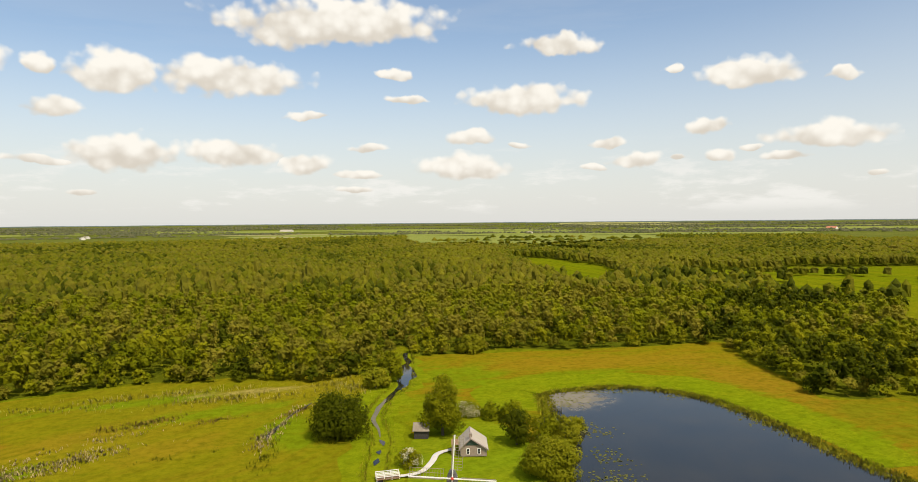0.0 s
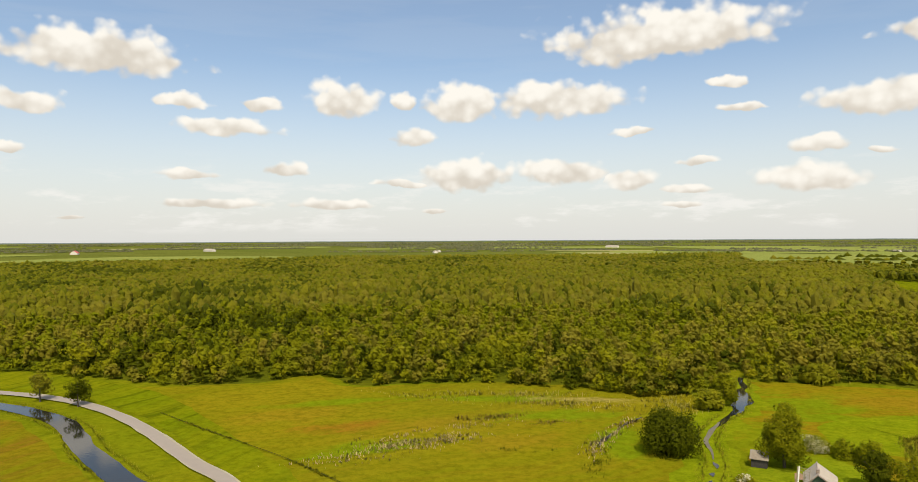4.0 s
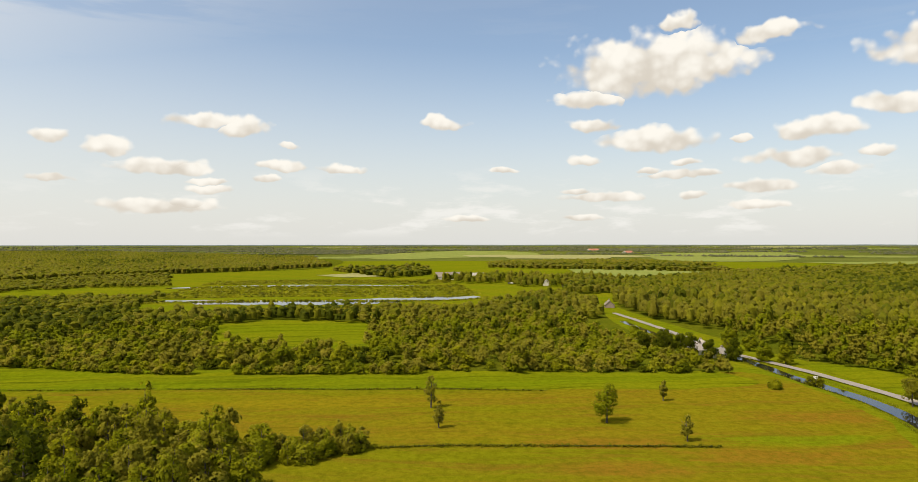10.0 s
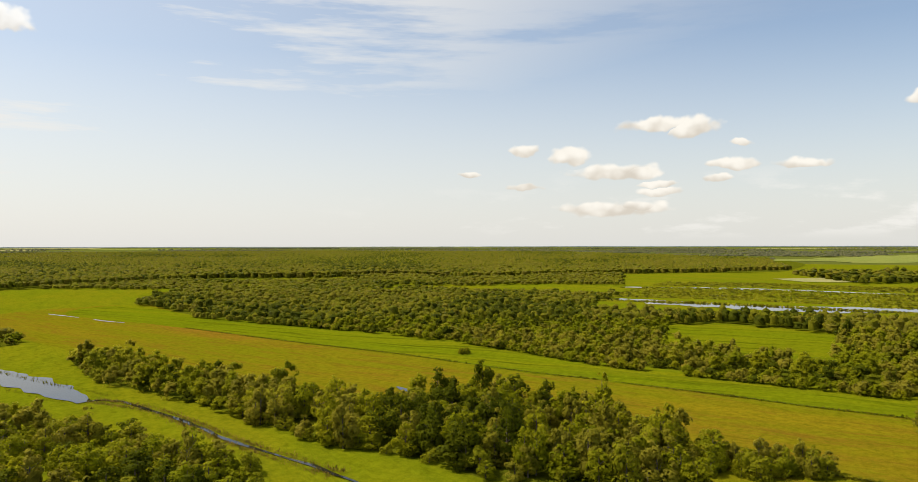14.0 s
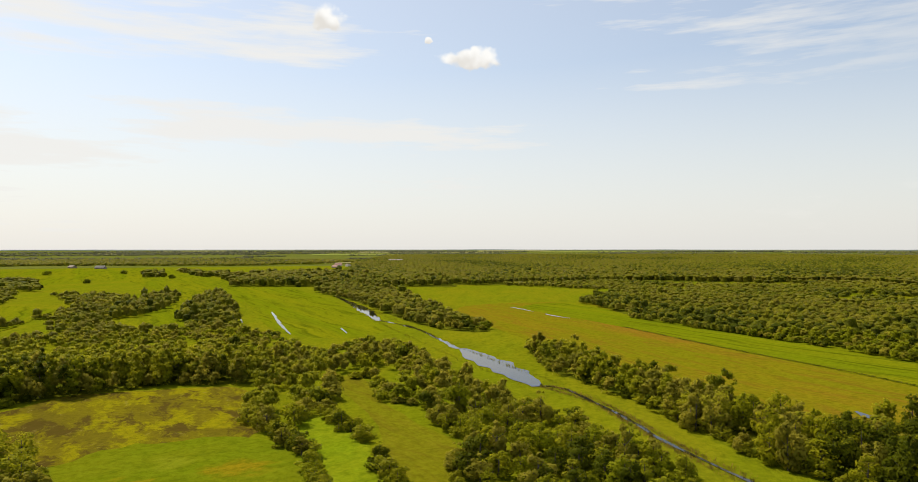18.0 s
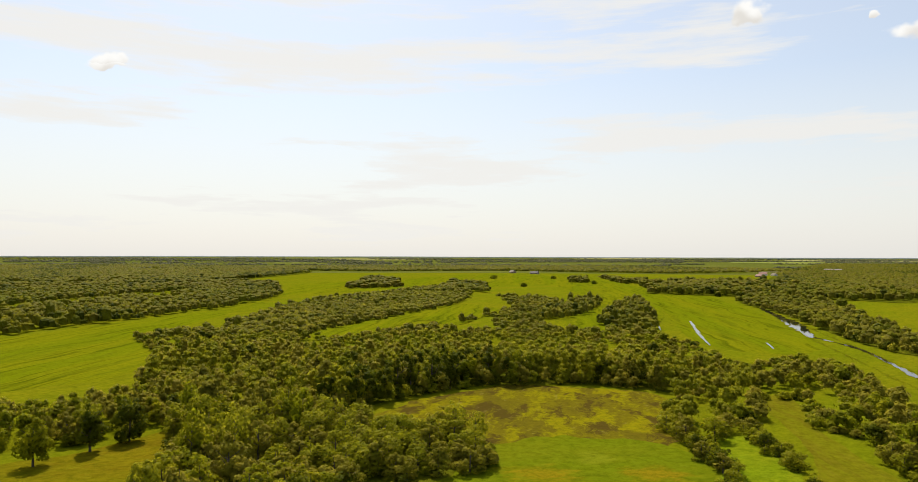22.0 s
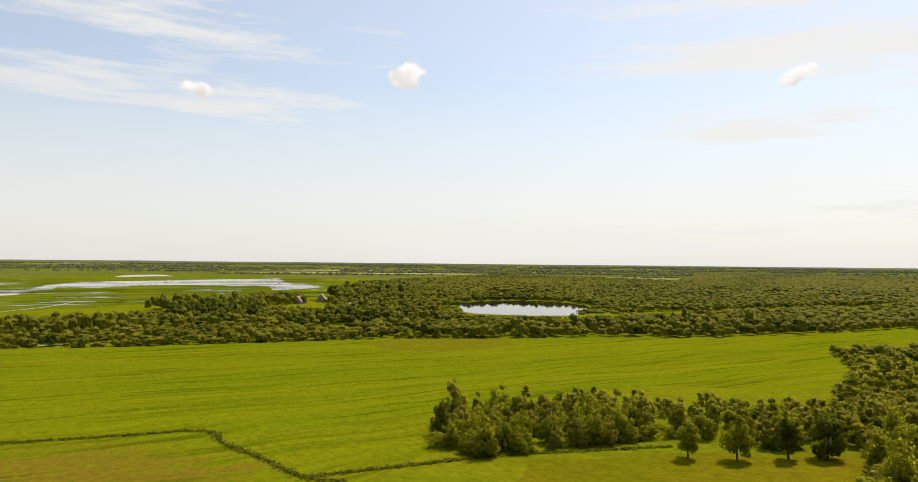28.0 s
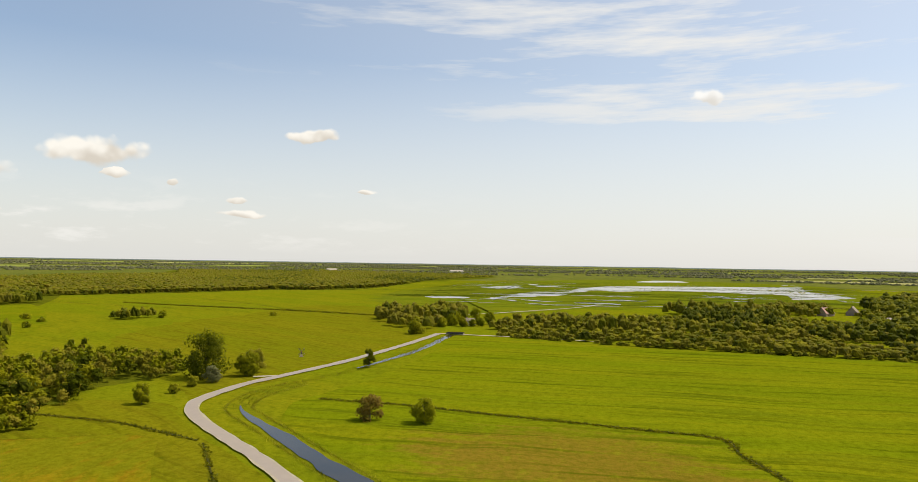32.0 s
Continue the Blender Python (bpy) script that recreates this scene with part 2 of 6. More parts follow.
def grass(name, a, b, c, turn=0.0, streak=0.25, scale=0.02, lines=0.45, fine=22, spots=()):
    """Meadow of three colours, streaked along one direction; angles in degrees from east.
    spots: soft-edged stands of another plant (x, y, half length, half width, turn, colour)."""
    def build(gr, bsdf, out):
        p = gr.add("ShaderNodeTexCoord").outputs["Object"]
        rot = gr.add("ShaderNodeVectorRotate", {"Vector": p, "Angle": radians(-turn)}, rotation_type="Z_AXIS").outputs[0]
        wander = gr.vec("MULTIPLY", gr.vec("SUBTRACT", gr.noise(p, 0.02, 2.0, 0.5, out="Color"), (0.5, 0.5, 0.5)), (18.0, 18.0, 0.0))
        rot = gr.vec("MULTIPLY", gr.vec("ADD", rot, wander), (streak, 1.0, 1.0))
        big = gr.noise(rot, scale, 5.0, 0.6)
        mid = gr.noise(rot, scale * 4.5, 6.0, 0.68)
        line = gr.noise(rot, scale * fine, 3.0, 0.6)
        tuft = gr.noise(p, 0.45, 6.0, 0.72)
        col = gr.mix(gr.span(big, 0.38, 0.62), (*a, 1), (*b, 1))
        col = gr.mix(gr.span(mid, 0.46, 0.70, 0.0, 0.85), col, (*c, 1))
        for sx, sy, sl, sw, st, sc in spots:
            q = gr.add("ShaderNodeVectorRotate", {"Vector": gr.vec("SUBTRACT", p, (sx, sy, 0.0)), "Angle": radians(-st)}, rotation_type="Z_AXIS").outputs[0]
            far = gr.vec("LENGTH", gr.vec("MULTIPLY", q, (1 / sl, 1 / sw, 0.0)))
            far = gr.math("ADD", far, gr.math("MULTIPLY", gr.math("SUBTRACT", mid, 0.5), 2.4))
            far = gr.math("ADD", far, gr.math("MULTIPLY", gr.math("SUBTRACT", gr.noise(p, 0.12, 4.0, 0.6), 0.5), 1.2))
            col = gr.mix(gr.span(far, 1.15, 0.35, 0.0, 0.9), col, (*sc, 1))
        col = gr.mix(gr.span(line, 0.50, 0.70, 0.0, lines), col, (c[0] * 0.62, c[1] * 0.66, c[2] * 0.6, 1))
        clump = gr.noise(gr.vec("ADD", p, gr.vec("MULTIPLY", wander, (0.35, 0.35, 0.0))), 0.19, 5.0, 0.68)
        col = gr.mix(gr.span(clump, 0.50, 0.70, 0.0, 0.45), col, (a[0] * 1.25, a[1] * 1.2, a[2] * 1.6, 1))
        col = gr.mix(gr.span(clump, 0.48, 0.30, 0.0, 0.50), col, (a[0] * 0.58, a[1] * 0.66, a[2] * 0.8, 1))
        col = gr.mix(gr.span(tuft, 0.30, 0.62, 0.55, 1.0), (a[0] * 0.38, a[1] * 0.42, a[2] * 0.3, 1), col)
        gr.put(bsdf.inputs["Base Color"], col)
        gr.put(bsdf.inputs["Specular IOR Level"], 0.0)
        h = gr.math("ADD", tuft, gr.math("MULTIPLY", mid, 0.8))
        bump = gr.add("ShaderNodeBump", {"Height": h, "Strength": 0.7, "Distance": 0.7})
        gr.put(bsdf.inputs["Normal"], bump.outputs[0])
    return material(name, build, 0.9)


M_GROUND = grass("grassland", (0.138, 0.160, 0.004), (0.168, 0.165, 0.005), (0.108, 0.125, 0.004), 60, 0.3, 0.02)
# Grass of the far ring, with extra blue as painted distance haze.
M_PLAIN = grass("hazy_far_plain", (0.108, 0.125, 0.020), (0.135, 0.142, 0.026), (0.088, 0.104, 0.018), 20, 0.3, 0.004)
M_MEADOW_W = grass("streaked_meadow", (0.146, 0.145, 0.004), (0.179, 0.140, 0.006), (0.172, 0.095, 0.010), 83, 0.13, 0.035, 0.3, 12, (
    (-148.4, 94.8, 26, 7, 80, (0.2, 0.112, 0.01)), (-180.1, 130.2, 26, 8, 85, (0.2, 0.112, 0.01)), (-164.1, 61.1, 24, 6, 80, (0.2, 0.112, 0.01)), (-144.9, 57.3, 22, 6, 80, (0.2, 0.112, 0.01)), (-217.8, -18.1, 40, 7, 85, (0.195, 0.15, 0.006)), (-160.9, 106.5, 26, 7, 80, (0.135, 0.165, 0.004)), (-195.5, -72.9, 50, 9, 85, (0.2, 0.112, 0.01)), (-326.5, -304.2, 60, 14, 80, (0.2, 0.112, 0.01)), (-301.8, -107.5, 40, 10, 85, (0.195, 0.15, 0.006)), (-277.0, -327.1, 70, 14, 78, (0.2, 0.112, 0.01))))
M_MEADOW_N = grass("rough_fen_meadow", (0.152, 0.152, 0.004), (0.198, 0.164, 0.006), (0.182, 0.145, 0.006), 44, 0.22, 0.035, 0.35, 9, (
    (-83, 165, 16, 6, 35, (0.235, 0.115, 0.010)), (-104, 172, 22, 10, 35, (0.215, 0.155, 0.008)), (-62, 175, 20, 7, 40, (0.215, 0.155, 0.008)), (-30, 192, 26, 7, 20, (0.135, 0.185, 0.004)), (-50, 208, 30, 5, 12, (0.135, 0.185, 0.004)),
    (-24, 214, 18, 4, 10, (0.30, 0.235, 0.06)), (-12, 172, 8, 20, 10, (0.135, 0.185, 0.004)), (-35, 165, 16, 8, 30, (0.215, 0.155, 0.008)), (-96, 190, 24, 5, 30, (0.135, 0.185, 0.004)), (-70, 150, 14, 6, 40, (0.135, 0.185, 0.004))))
M_MEADOW_E = grass("bright_hay_meadow", (0.130, 0.158, 0.003), (0.165, 0.168, 0.004), (0.092, 0.112, 0.004), 92, 0.05, 0.035, 0.85, 6, (
    (182, 14, 44, 34, 80, (0.165, 0.112, 0.012)), (172, 30, 34, 18, 70, (0.17, 0.118, 0.012)), (160, -10, 26, 26, 60, (0.16, 0.112, 0.011)), (300, -60, 120, 16, 88, (0.118, 0.145, 0.003))))
M_LAWN = grass("mown_lawn", (0.15, 0.20, 0.005), (0.17, 0.20, 0.006), (0.12, 0.165, 0.005), 30, 0.6, 0.06)
M_SOUTH = grass("south_meadow", (0.118, 0.148, 0.004), (0.135, 0.15, 0.005), (0.105, 0.130, 0.004), 20, 0.5, 0.05, 0.3, 22, (
    (4, -158, 9, 8, 0, (0.205, 0.155, 0.006)), (-22, -162, 8, 7, 0, (0.205, 0.15, 0.006)), (-9, -172, 5, 6, 0, (0.16, 0.175, 0.008))))


def moor_build(gr, bsdf, out):
    p = gr.add("ShaderNodeTexCoord").outputs["Object"]
    q = gr.vec("MULTIPLY", gr.vec("ADD", p, gr.vec("MULTIPLY", gr.noise(p, 0.12, 3.0, 0.5, out="Color"), (6.0, 12.0, 0.0))), (1.0, 0.42, 1.0))
    col = gr.mix(gr.span(gr.noise(q, 0.05, 4.0, 0.6), 0.40, 0.60), (0.142, 0.122, 0.006, 1), (0.112, 0.092, 0.008, 1))
    col = gr.mix(gr.span(gr.noise(gr.vec("ADD", q, (40.0, 9.0, 0.0)), 0.11, 6.0, 0.7), 0.46, 0.58, 0.0, 0.95), col, (0.205, 0.185, 0.004, 1))
    col = gr.mix(gr.span(gr.noise(gr.vec("ADD", q, (-70.0, 31.0, 0.0)), 0.11, 6.0, 0.7), 0.50, 0.60, 0.0, 0.95), col, (0.072, 0.050, 0.010, 1))
    col = gr.mix(gr.span(gr.noise(gr.vec("ADD", q, (11.0, -31.0, 0.0)), 0.3, 5.0, 0.7), 0.58, 0.72, 0.0, 0.6), col, (0.22, 0.185, 0.04, 1))
    tuft = gr.noise(p, 0.55, 6.0, 0.72)
    col = gr.mix(gr.span(tuft, 0.30, 0.60, 0.5, 1.0), (0.05, 0.045, 0.004, 1), col)
    gr.put(bsdf.inputs["Base Color"], col)
    gr.put(bsdf.inputs["Specular IOR Level"], 0.0)
    gr.put(bsdf.inputs["Normal"], gr.add("ShaderNodeBump", {"Height": tuft, "Strength": 0.8, "Distance": 0.8}).outputs[0])


M_MOOR = material("brown_moor", moor_build, 0.9)
M_DRY = grass("dry_tussock_grass", (0.142, 0.13, 0.006), (0.142, 0.145, 0.005), (0.125, 0.105, 0.007), 95, 0.2, 0.04)
M_FLOOR = grass("woodland_floor", (0.085, 0.10, 0.005), (0.11, 0.115, 0.006), (0.07, 0.08, 0.005), 0, 1.0, 0.05)


def water_build(gr, bsdf, out):
    p = gr.add("ShaderNodeTexCoord").outputs["Object"]
    n = gr.noise(p, 0.06, 4.0, 0.6)
    gr.put(bsdf.inputs["Base Color"], gr.mix(gr.span(n, 0.35, 0.7), (0.012, 0.013, 0.012, 1), (0.022, 0.02, 0.014, 1)))
    bump = gr.add("ShaderNodeBump", {"Height": gr.noise(p, 1.4, 3.0, 0.5), "Strength": 0.04, "Distance": 0.1})
    gr.put(bsdf.inputs["Normal"], bump.outputs[0])
    gr.put(bsdf.inputs["IOR"], 1.33)


M_WATER = material("peat_water", water_build, 0.04)


def leaf(name, a, b, c, through=0.5, flake=0.2):
    """Foliage: every crown has its own tint between a dark and a light one."""
    def build(gr, bsdf, out):
        p = gr.add("ShaderNodeNewGeometry")
        flat = gr.vec("MULTIPLY", p.outputs["Position"], (1.0, 1.0, 0.0))
        tint = gr.add("ShaderNodeAttribute", attribute_name="tint").outputs["Fac"]
        big = gr.noise(flat, 0.02, 3.0, 0.6)
        f = gr.math("ADD", gr.math("MULTIPLY", tint, 0.75), gr.math("MULTIPLY", gr.span(big, 0.3, 0.7), 0.4))
        col = gr.mix(f, (a[0] * 0.70, a[1] * 0.78, a[2] * 0.9, 1), (b[0] * 1.12, b[1] * 1.10, b[2] * 1.2, 1))
        rnd = gr.add("ShaderNodeObjectInfo").outputs["Random"]
        col = gr.mix(gr.math("MULTIPLY", rnd, 0.5), col, (*c, 1))
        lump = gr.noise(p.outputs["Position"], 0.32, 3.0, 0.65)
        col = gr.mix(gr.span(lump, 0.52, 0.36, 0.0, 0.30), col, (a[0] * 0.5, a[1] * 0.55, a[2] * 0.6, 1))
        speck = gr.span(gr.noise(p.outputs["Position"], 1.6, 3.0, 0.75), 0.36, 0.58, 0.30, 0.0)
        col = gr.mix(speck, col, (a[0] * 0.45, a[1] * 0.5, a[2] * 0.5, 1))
        col = gr.mix(1.0, col, (1.03, 0.965, 1.0, 1), blend="MULTIPLY")
        gr.put(bsdf.inputs["Base Color"], col)
        gr.put(bsdf.inputs["Roughness"], 0.6)
        gr.put(bsdf.inputs["Specular IOR Level"], 0.03)
        swell = gr.add("ShaderNodeAttribute", attribute_name="swell").outputs["Vector"]
        swell = gr.add("ShaderNodeVectorTransform", {0: swell}, vector_type="NORMAL", convert_from="OBJECT", convert_to="WORLD").outputs[0]
        ruffle = gr.vec("SUBTRACT", gr.noise(p.outputs["Position"], 1.1, 4.0, 0.75, out="Color"), (0.5, 0.5, 0.5))
        face = gr.vec("NORMALIZE", gr.vec("ADD", gr.vec("ADD", gr.vec("MULTIPLY", swell, (1.0 - flake,) * 3), gr.vec("MULTIPLY", p.outputs["Normal"], (flake,) * 3)), gr.vec("ADD", gr.vec("MULTIPLY", ruffle, (1.3, 1.3, 1.0)), gr.vec("MULTIPLY", gr.vec("SUBTRACT", gr.noise(p.outputs["Position"], 0.3, 2.0, 0.6, out="Color"), (0.5, 0.5, 0.5)), (1.4, 1.4, 0.8)))))
        gr.put(bsdf.inputs["Normal"], face)
        tl = gr.add("ShaderNodeBsdfTranslucent", {"Color": col})
        mx = gr.add("ShaderNodeMixShader", {0: through, 1: bsdf.outputs[0], 2: tl.outputs[0]})
        gr.put(out.inputs["Surface"], mx.outputs[0])
    return material(name, build, 0.6)


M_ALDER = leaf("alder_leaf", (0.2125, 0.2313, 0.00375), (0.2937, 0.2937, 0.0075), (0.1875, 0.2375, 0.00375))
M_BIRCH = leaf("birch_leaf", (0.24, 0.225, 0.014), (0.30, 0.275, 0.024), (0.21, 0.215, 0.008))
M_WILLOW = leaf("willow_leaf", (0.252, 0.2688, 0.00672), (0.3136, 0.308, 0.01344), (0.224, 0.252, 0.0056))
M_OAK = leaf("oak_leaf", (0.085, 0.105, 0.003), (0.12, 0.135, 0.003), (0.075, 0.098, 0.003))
# Alder, birch, willow darkened: self-shadow the smooth domes lack, put into the colour.
M_FAR = leaf("far_alder_self_shaded", (0.172, 0.190, 0.0069), (0.230, 0.230, 0.0115), (0.155, 0.190, 0.0069))
M_FAR_OLIVE = leaf("far_birch_self_shaded", (0.201, 0.193, 0.0138), (0.247, 0.230, 0.0207), (0.172, 0.182, 0.0092))
M_FAR_PALE = leaf("far_willow_self_shaded", (0.207, 0.218, 0.0092), (0.259, 0.255, 0.0149), (0.184, 0.209, 0.0069))
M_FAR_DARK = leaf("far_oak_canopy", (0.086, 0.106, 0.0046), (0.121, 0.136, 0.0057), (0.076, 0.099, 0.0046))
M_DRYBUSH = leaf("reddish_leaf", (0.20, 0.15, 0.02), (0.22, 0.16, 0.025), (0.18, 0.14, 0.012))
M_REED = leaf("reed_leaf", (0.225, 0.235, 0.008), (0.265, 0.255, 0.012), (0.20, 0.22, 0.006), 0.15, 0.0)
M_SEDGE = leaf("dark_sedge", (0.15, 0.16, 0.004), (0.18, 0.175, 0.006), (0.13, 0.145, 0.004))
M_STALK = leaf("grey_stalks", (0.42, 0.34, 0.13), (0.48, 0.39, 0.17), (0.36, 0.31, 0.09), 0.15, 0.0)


def bark_build(gr, bsdf, out):
    p = gr.add("ShaderNodeTexCoord").outputs["Object"]
    gr.put(bsdf.inputs["Base Color"], gr.mix(gr.noise(p, 3.0, 4.0), (0.05, 0.04, 0.03, 1), (0.14, 0.12, 0.09, 1)))
    gr.put(bsdf.inputs["Specular IOR Level"], 0.05)


M_BARK = material("bark", bark_build, 0.9)


def road_build(gr, bsdf, out):
    p = gr.add("ShaderNodeTexCoord").outputs["Object"]
    n = gr.noise(p, 0.35, 5.0, 0.65)
    f = gr.noise(p, 14.0, 3.0, 0.6)
    col = gr.mix(n, (0.235, 0.20, 0.165, 1), (0.30, 0.255, 0.21, 1))
    col = gr.mix(gr.math("MULTIPLY", f, 0.4), col, (0.20, 0.175, 0.15, 1))
    gr.put(bsdf.inputs["Base Color"], col)


M_ROAD = material("worn_brick_road", road_build, 0.85)


# ---------------- mesh helpers ----------------
rng = np.random.default_rng(7)


def mesh_from(name, co, tint, mats, swell=None):
    """A mesh from an (n, k, 3) array of separate faces of k corners; tint: a leaf shade from 0 to 1 for each face;
    swell: the way that the leaf mass faces there, for each corner (up, if not given)."""
    k = co.shape[1]
    me = bpy.data.meshes.new(name)
    n = len(co)
    me.vertices.add(n * k)
    me.vertices.foreach_set("co", co.reshape(-1).astype(np.float32))
    me.loops.add(n * k)
    me.loops.foreach_set("vertex_index", np.arange(n * k, dtype=np.int32))
    me.polygons.add(n)
    me.polygons.foreach_set("loop_start", np.arange(0, n * k, k, dtype=np.int32))
    for m in mats:
        me.materials.append(m)
    shades = me.attributes.new("tint", "FLOAT", "FACE")
    shades.data.foreach_set("value", np.ascontiguousarray(np.broadcast_to(np.asarray(tint, np.float32), (n,))))
    ways = np.ascontiguousarray(np.broadcast_to(np.asarray((0, 0, 1) if swell is None else swell, np.float32), (n, k, 3)))
    me.attributes.new("swell", "FLOAT_VECTOR", "POINT").data.foreach_set("vector", ways.reshape(-1))
    me.update(calc_edges=True)
    return me


def inside(x, y, poly):
    """Which points lie in a polygon of (x, y) corners."""
    res = np.zeros(len(x), bool)
    px, py = poly[-1]
    for qx, qy in poly:
        cross = (qy > y) != (py > y)
        if py != qy:
            res ^= cross & (x < (px - qx) * (y - qy) / (py - qy) + qx)
        px, py = qx, qy
    return res


def smooth_line(pts, step=3.0):
    """A Catmull-Rom line through a few plan points, at even steps."""
    pts = [Vector(p) for p in pts]
    pts = [pts[0] * 2 - pts[1]] + pts + [pts[-1] * 2 - pts[-2]]
    out = []
    for a, b, c, d in zip(pts, pts[1:], pts[2:], pts[3:]):
        n = max(2, int((c - b).length / step))
        for i in range(n):
            t = i / n
            out.append(0.5 * ((2 * b) + (c - a) * t + (2 * a - 5 * b + 4 * c - d) * t * t + (3 * b - a - 3 * c + d) * t ** 3))
    out.append(pts[-2])
    return out


LAID = []


def ribbon(name, pts, width, z, mat, label="", category="", wobble=0.0, step=3.0):
    """A strip of ground cover along a line; width is one number or one per plan point."""
    line = smooth_line(pts, step)
    LAID.append(name)
    z += 0.001 * len(LAID)
    bm = bmesh.new()
    prev = None
    for i, p in enumerate(line):
        d = (line[min(i + 1, len(line) - 1)] - line[max(i - 1, 0)]).normalized()
        nrm = Vector((-d.y, d.x))
        f = i / (len(line) - 1) * (len(pts) - 1)
        w = width if not isinstance(width, (list, tuple)) else np.interp(f, range(len(width)), width)
        wl = w / 2 * (1 + wobble * noise.noise((p.x * 0.11, p.y * 0.11, 1.0)))
        wr = w / 2 * (1 + wobble * noise.noise((p.x * 0.11, p.y * 0.11, 9.0)))
        a, b = p + nrm * wl, p - nrm * wr
        cur = (bm.verts.new((a.x, a.y, z)), bm.verts.new((b.x, b.y, z)))
        if prev:
            bm.faces.new((prev[0], prev[1], cur[1], cur[0]))
        prev = cur
    bmesh.ops.recalc_face_normals(bm, faces=bm.faces)
    me = bpy.data.meshes.new(name)
    bm.to_mesh(me)
    bm.free()
    if me.polygons and me.polygons[0].normal.z < 0:
        me.flip_normals()
    me.materials.append(mat)
    return tagged(new(name, me), label, category, kind="structure")


M_MEADOW_P = grass("golden_meadow", (0.161, 0.154, 0.004), (0.208, 0.150, 0.006), (0.218, 0.130, 0.007), 10, 0.35, 0.03, 0.3, 9, (
    (88, 232, 60, 14, 0, (0.225, 0.145, 0.008)), (126, 190, 14, 50, 8, (0.225, 0.14, 0.009)), (146, 136, 26, 46, 20, (0.138, 0.142, 0.005)), (27, 178, 20, 26, 0, (0.142, 0.178, 0.004)), (38, 222, 20, 22, 0, (0.135, 0.185, 0.004)), (60, 212, 40, 8, 10, (0.135, 0.185, 0.004)), (118, 158, 5, 40, 4, (0.135, 0.185, 0.004))))
M_LOW = grass("sunlit_low_meadow", (0.13, 0.13, 0.004), (0.165, 0.135, 0.005), (0.14, 0.105, 0.005), 40, 0.35, 0.03)
M_PASTURE = grass("rough_pasture", (0.132, 0.14, 0.004), (0.158, 0.148, 0.005), (0.125, 0.112, 0.005), 60, 0.12, 0.03, 0.6, 8)
M_REEDBED = grass("reed_margin", (0.155, 0.195, 0.004), (0.18, 0.20, 0.005), (0.13, 0.155, 0.004), 30, 0.6, 0.06)
M_MARSH = grass("marsh_reeds", (0.115, 0.142, 0.006), (0.15, 0.158, 0.008), (0.075, 0.10, 0.006), 92, 0.12, 0.018, 0.8, 6)
M_REEDLINE = grass("dark_reeds", (0.075, 0.10, 0.006), (0.095, 0.115, 0.008), (0.06, 0.08, 0.005), 90, 0.4, 0.05)
M_DITCH = grass("ditch_weed", (0.05, 0.055, 0.01), (0.07, 0.065, 0.015), (0.035, 0.04, 0.01), 0, 1.0, 0.2)
# Leaf colour of the far belts, paled and blued: distance haze painted in.
M_HAZY_BELT = leaf("hazy_belt_leaf", (0.17, 0.185, 0.075), (0.20, 0.21, 0.09), (0.16, 0.18, 0.08))


# Haze over the farthest woods, put into a blue-grey colour and a glow.
def haze_glow_build(gr, bsdf, out):
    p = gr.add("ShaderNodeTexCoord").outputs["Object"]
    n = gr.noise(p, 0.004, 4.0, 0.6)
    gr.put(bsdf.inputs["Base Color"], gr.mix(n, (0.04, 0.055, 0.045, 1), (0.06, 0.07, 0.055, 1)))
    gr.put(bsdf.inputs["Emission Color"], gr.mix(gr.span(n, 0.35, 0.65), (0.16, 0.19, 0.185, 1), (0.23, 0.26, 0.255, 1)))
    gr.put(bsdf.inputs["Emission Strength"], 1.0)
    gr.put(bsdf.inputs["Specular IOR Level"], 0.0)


M_HAZE_GLOW = material("painted_haze_glow", haze_glow_build, 1.0)
M_SILVER = leaf("silver_willow_leaf", (0.20, 0.22, 0.08), (0.24, 0.25, 0.10), (0.18, 0.20, 0.06))
M_BROWNREED = leaf("brown_reed", (0.19, 0.14, 0.02), (0.23, 0.17, 0.025), (0.17, 0.15, 0.012), 0.2, 0.0)
M_PALEREED = leaf("pale_reed", (0.36, 0.33, 0.05), (0.42, 0.36, 0.07), (0.30, 0.31, 0.03), 0.2, 0.0)
M_BLOSSOM = leaf("elder_blossom", (0.75, 0.72, 0.42), (0.8, 0.78, 0.5), (0.7, 0.66, 0.35))
M_LILY = leaf("lily_leaf", (0.26, 0.27, 0.06), (0.30, 0.28, 0.08), (0.20, 0.22, 0.05))


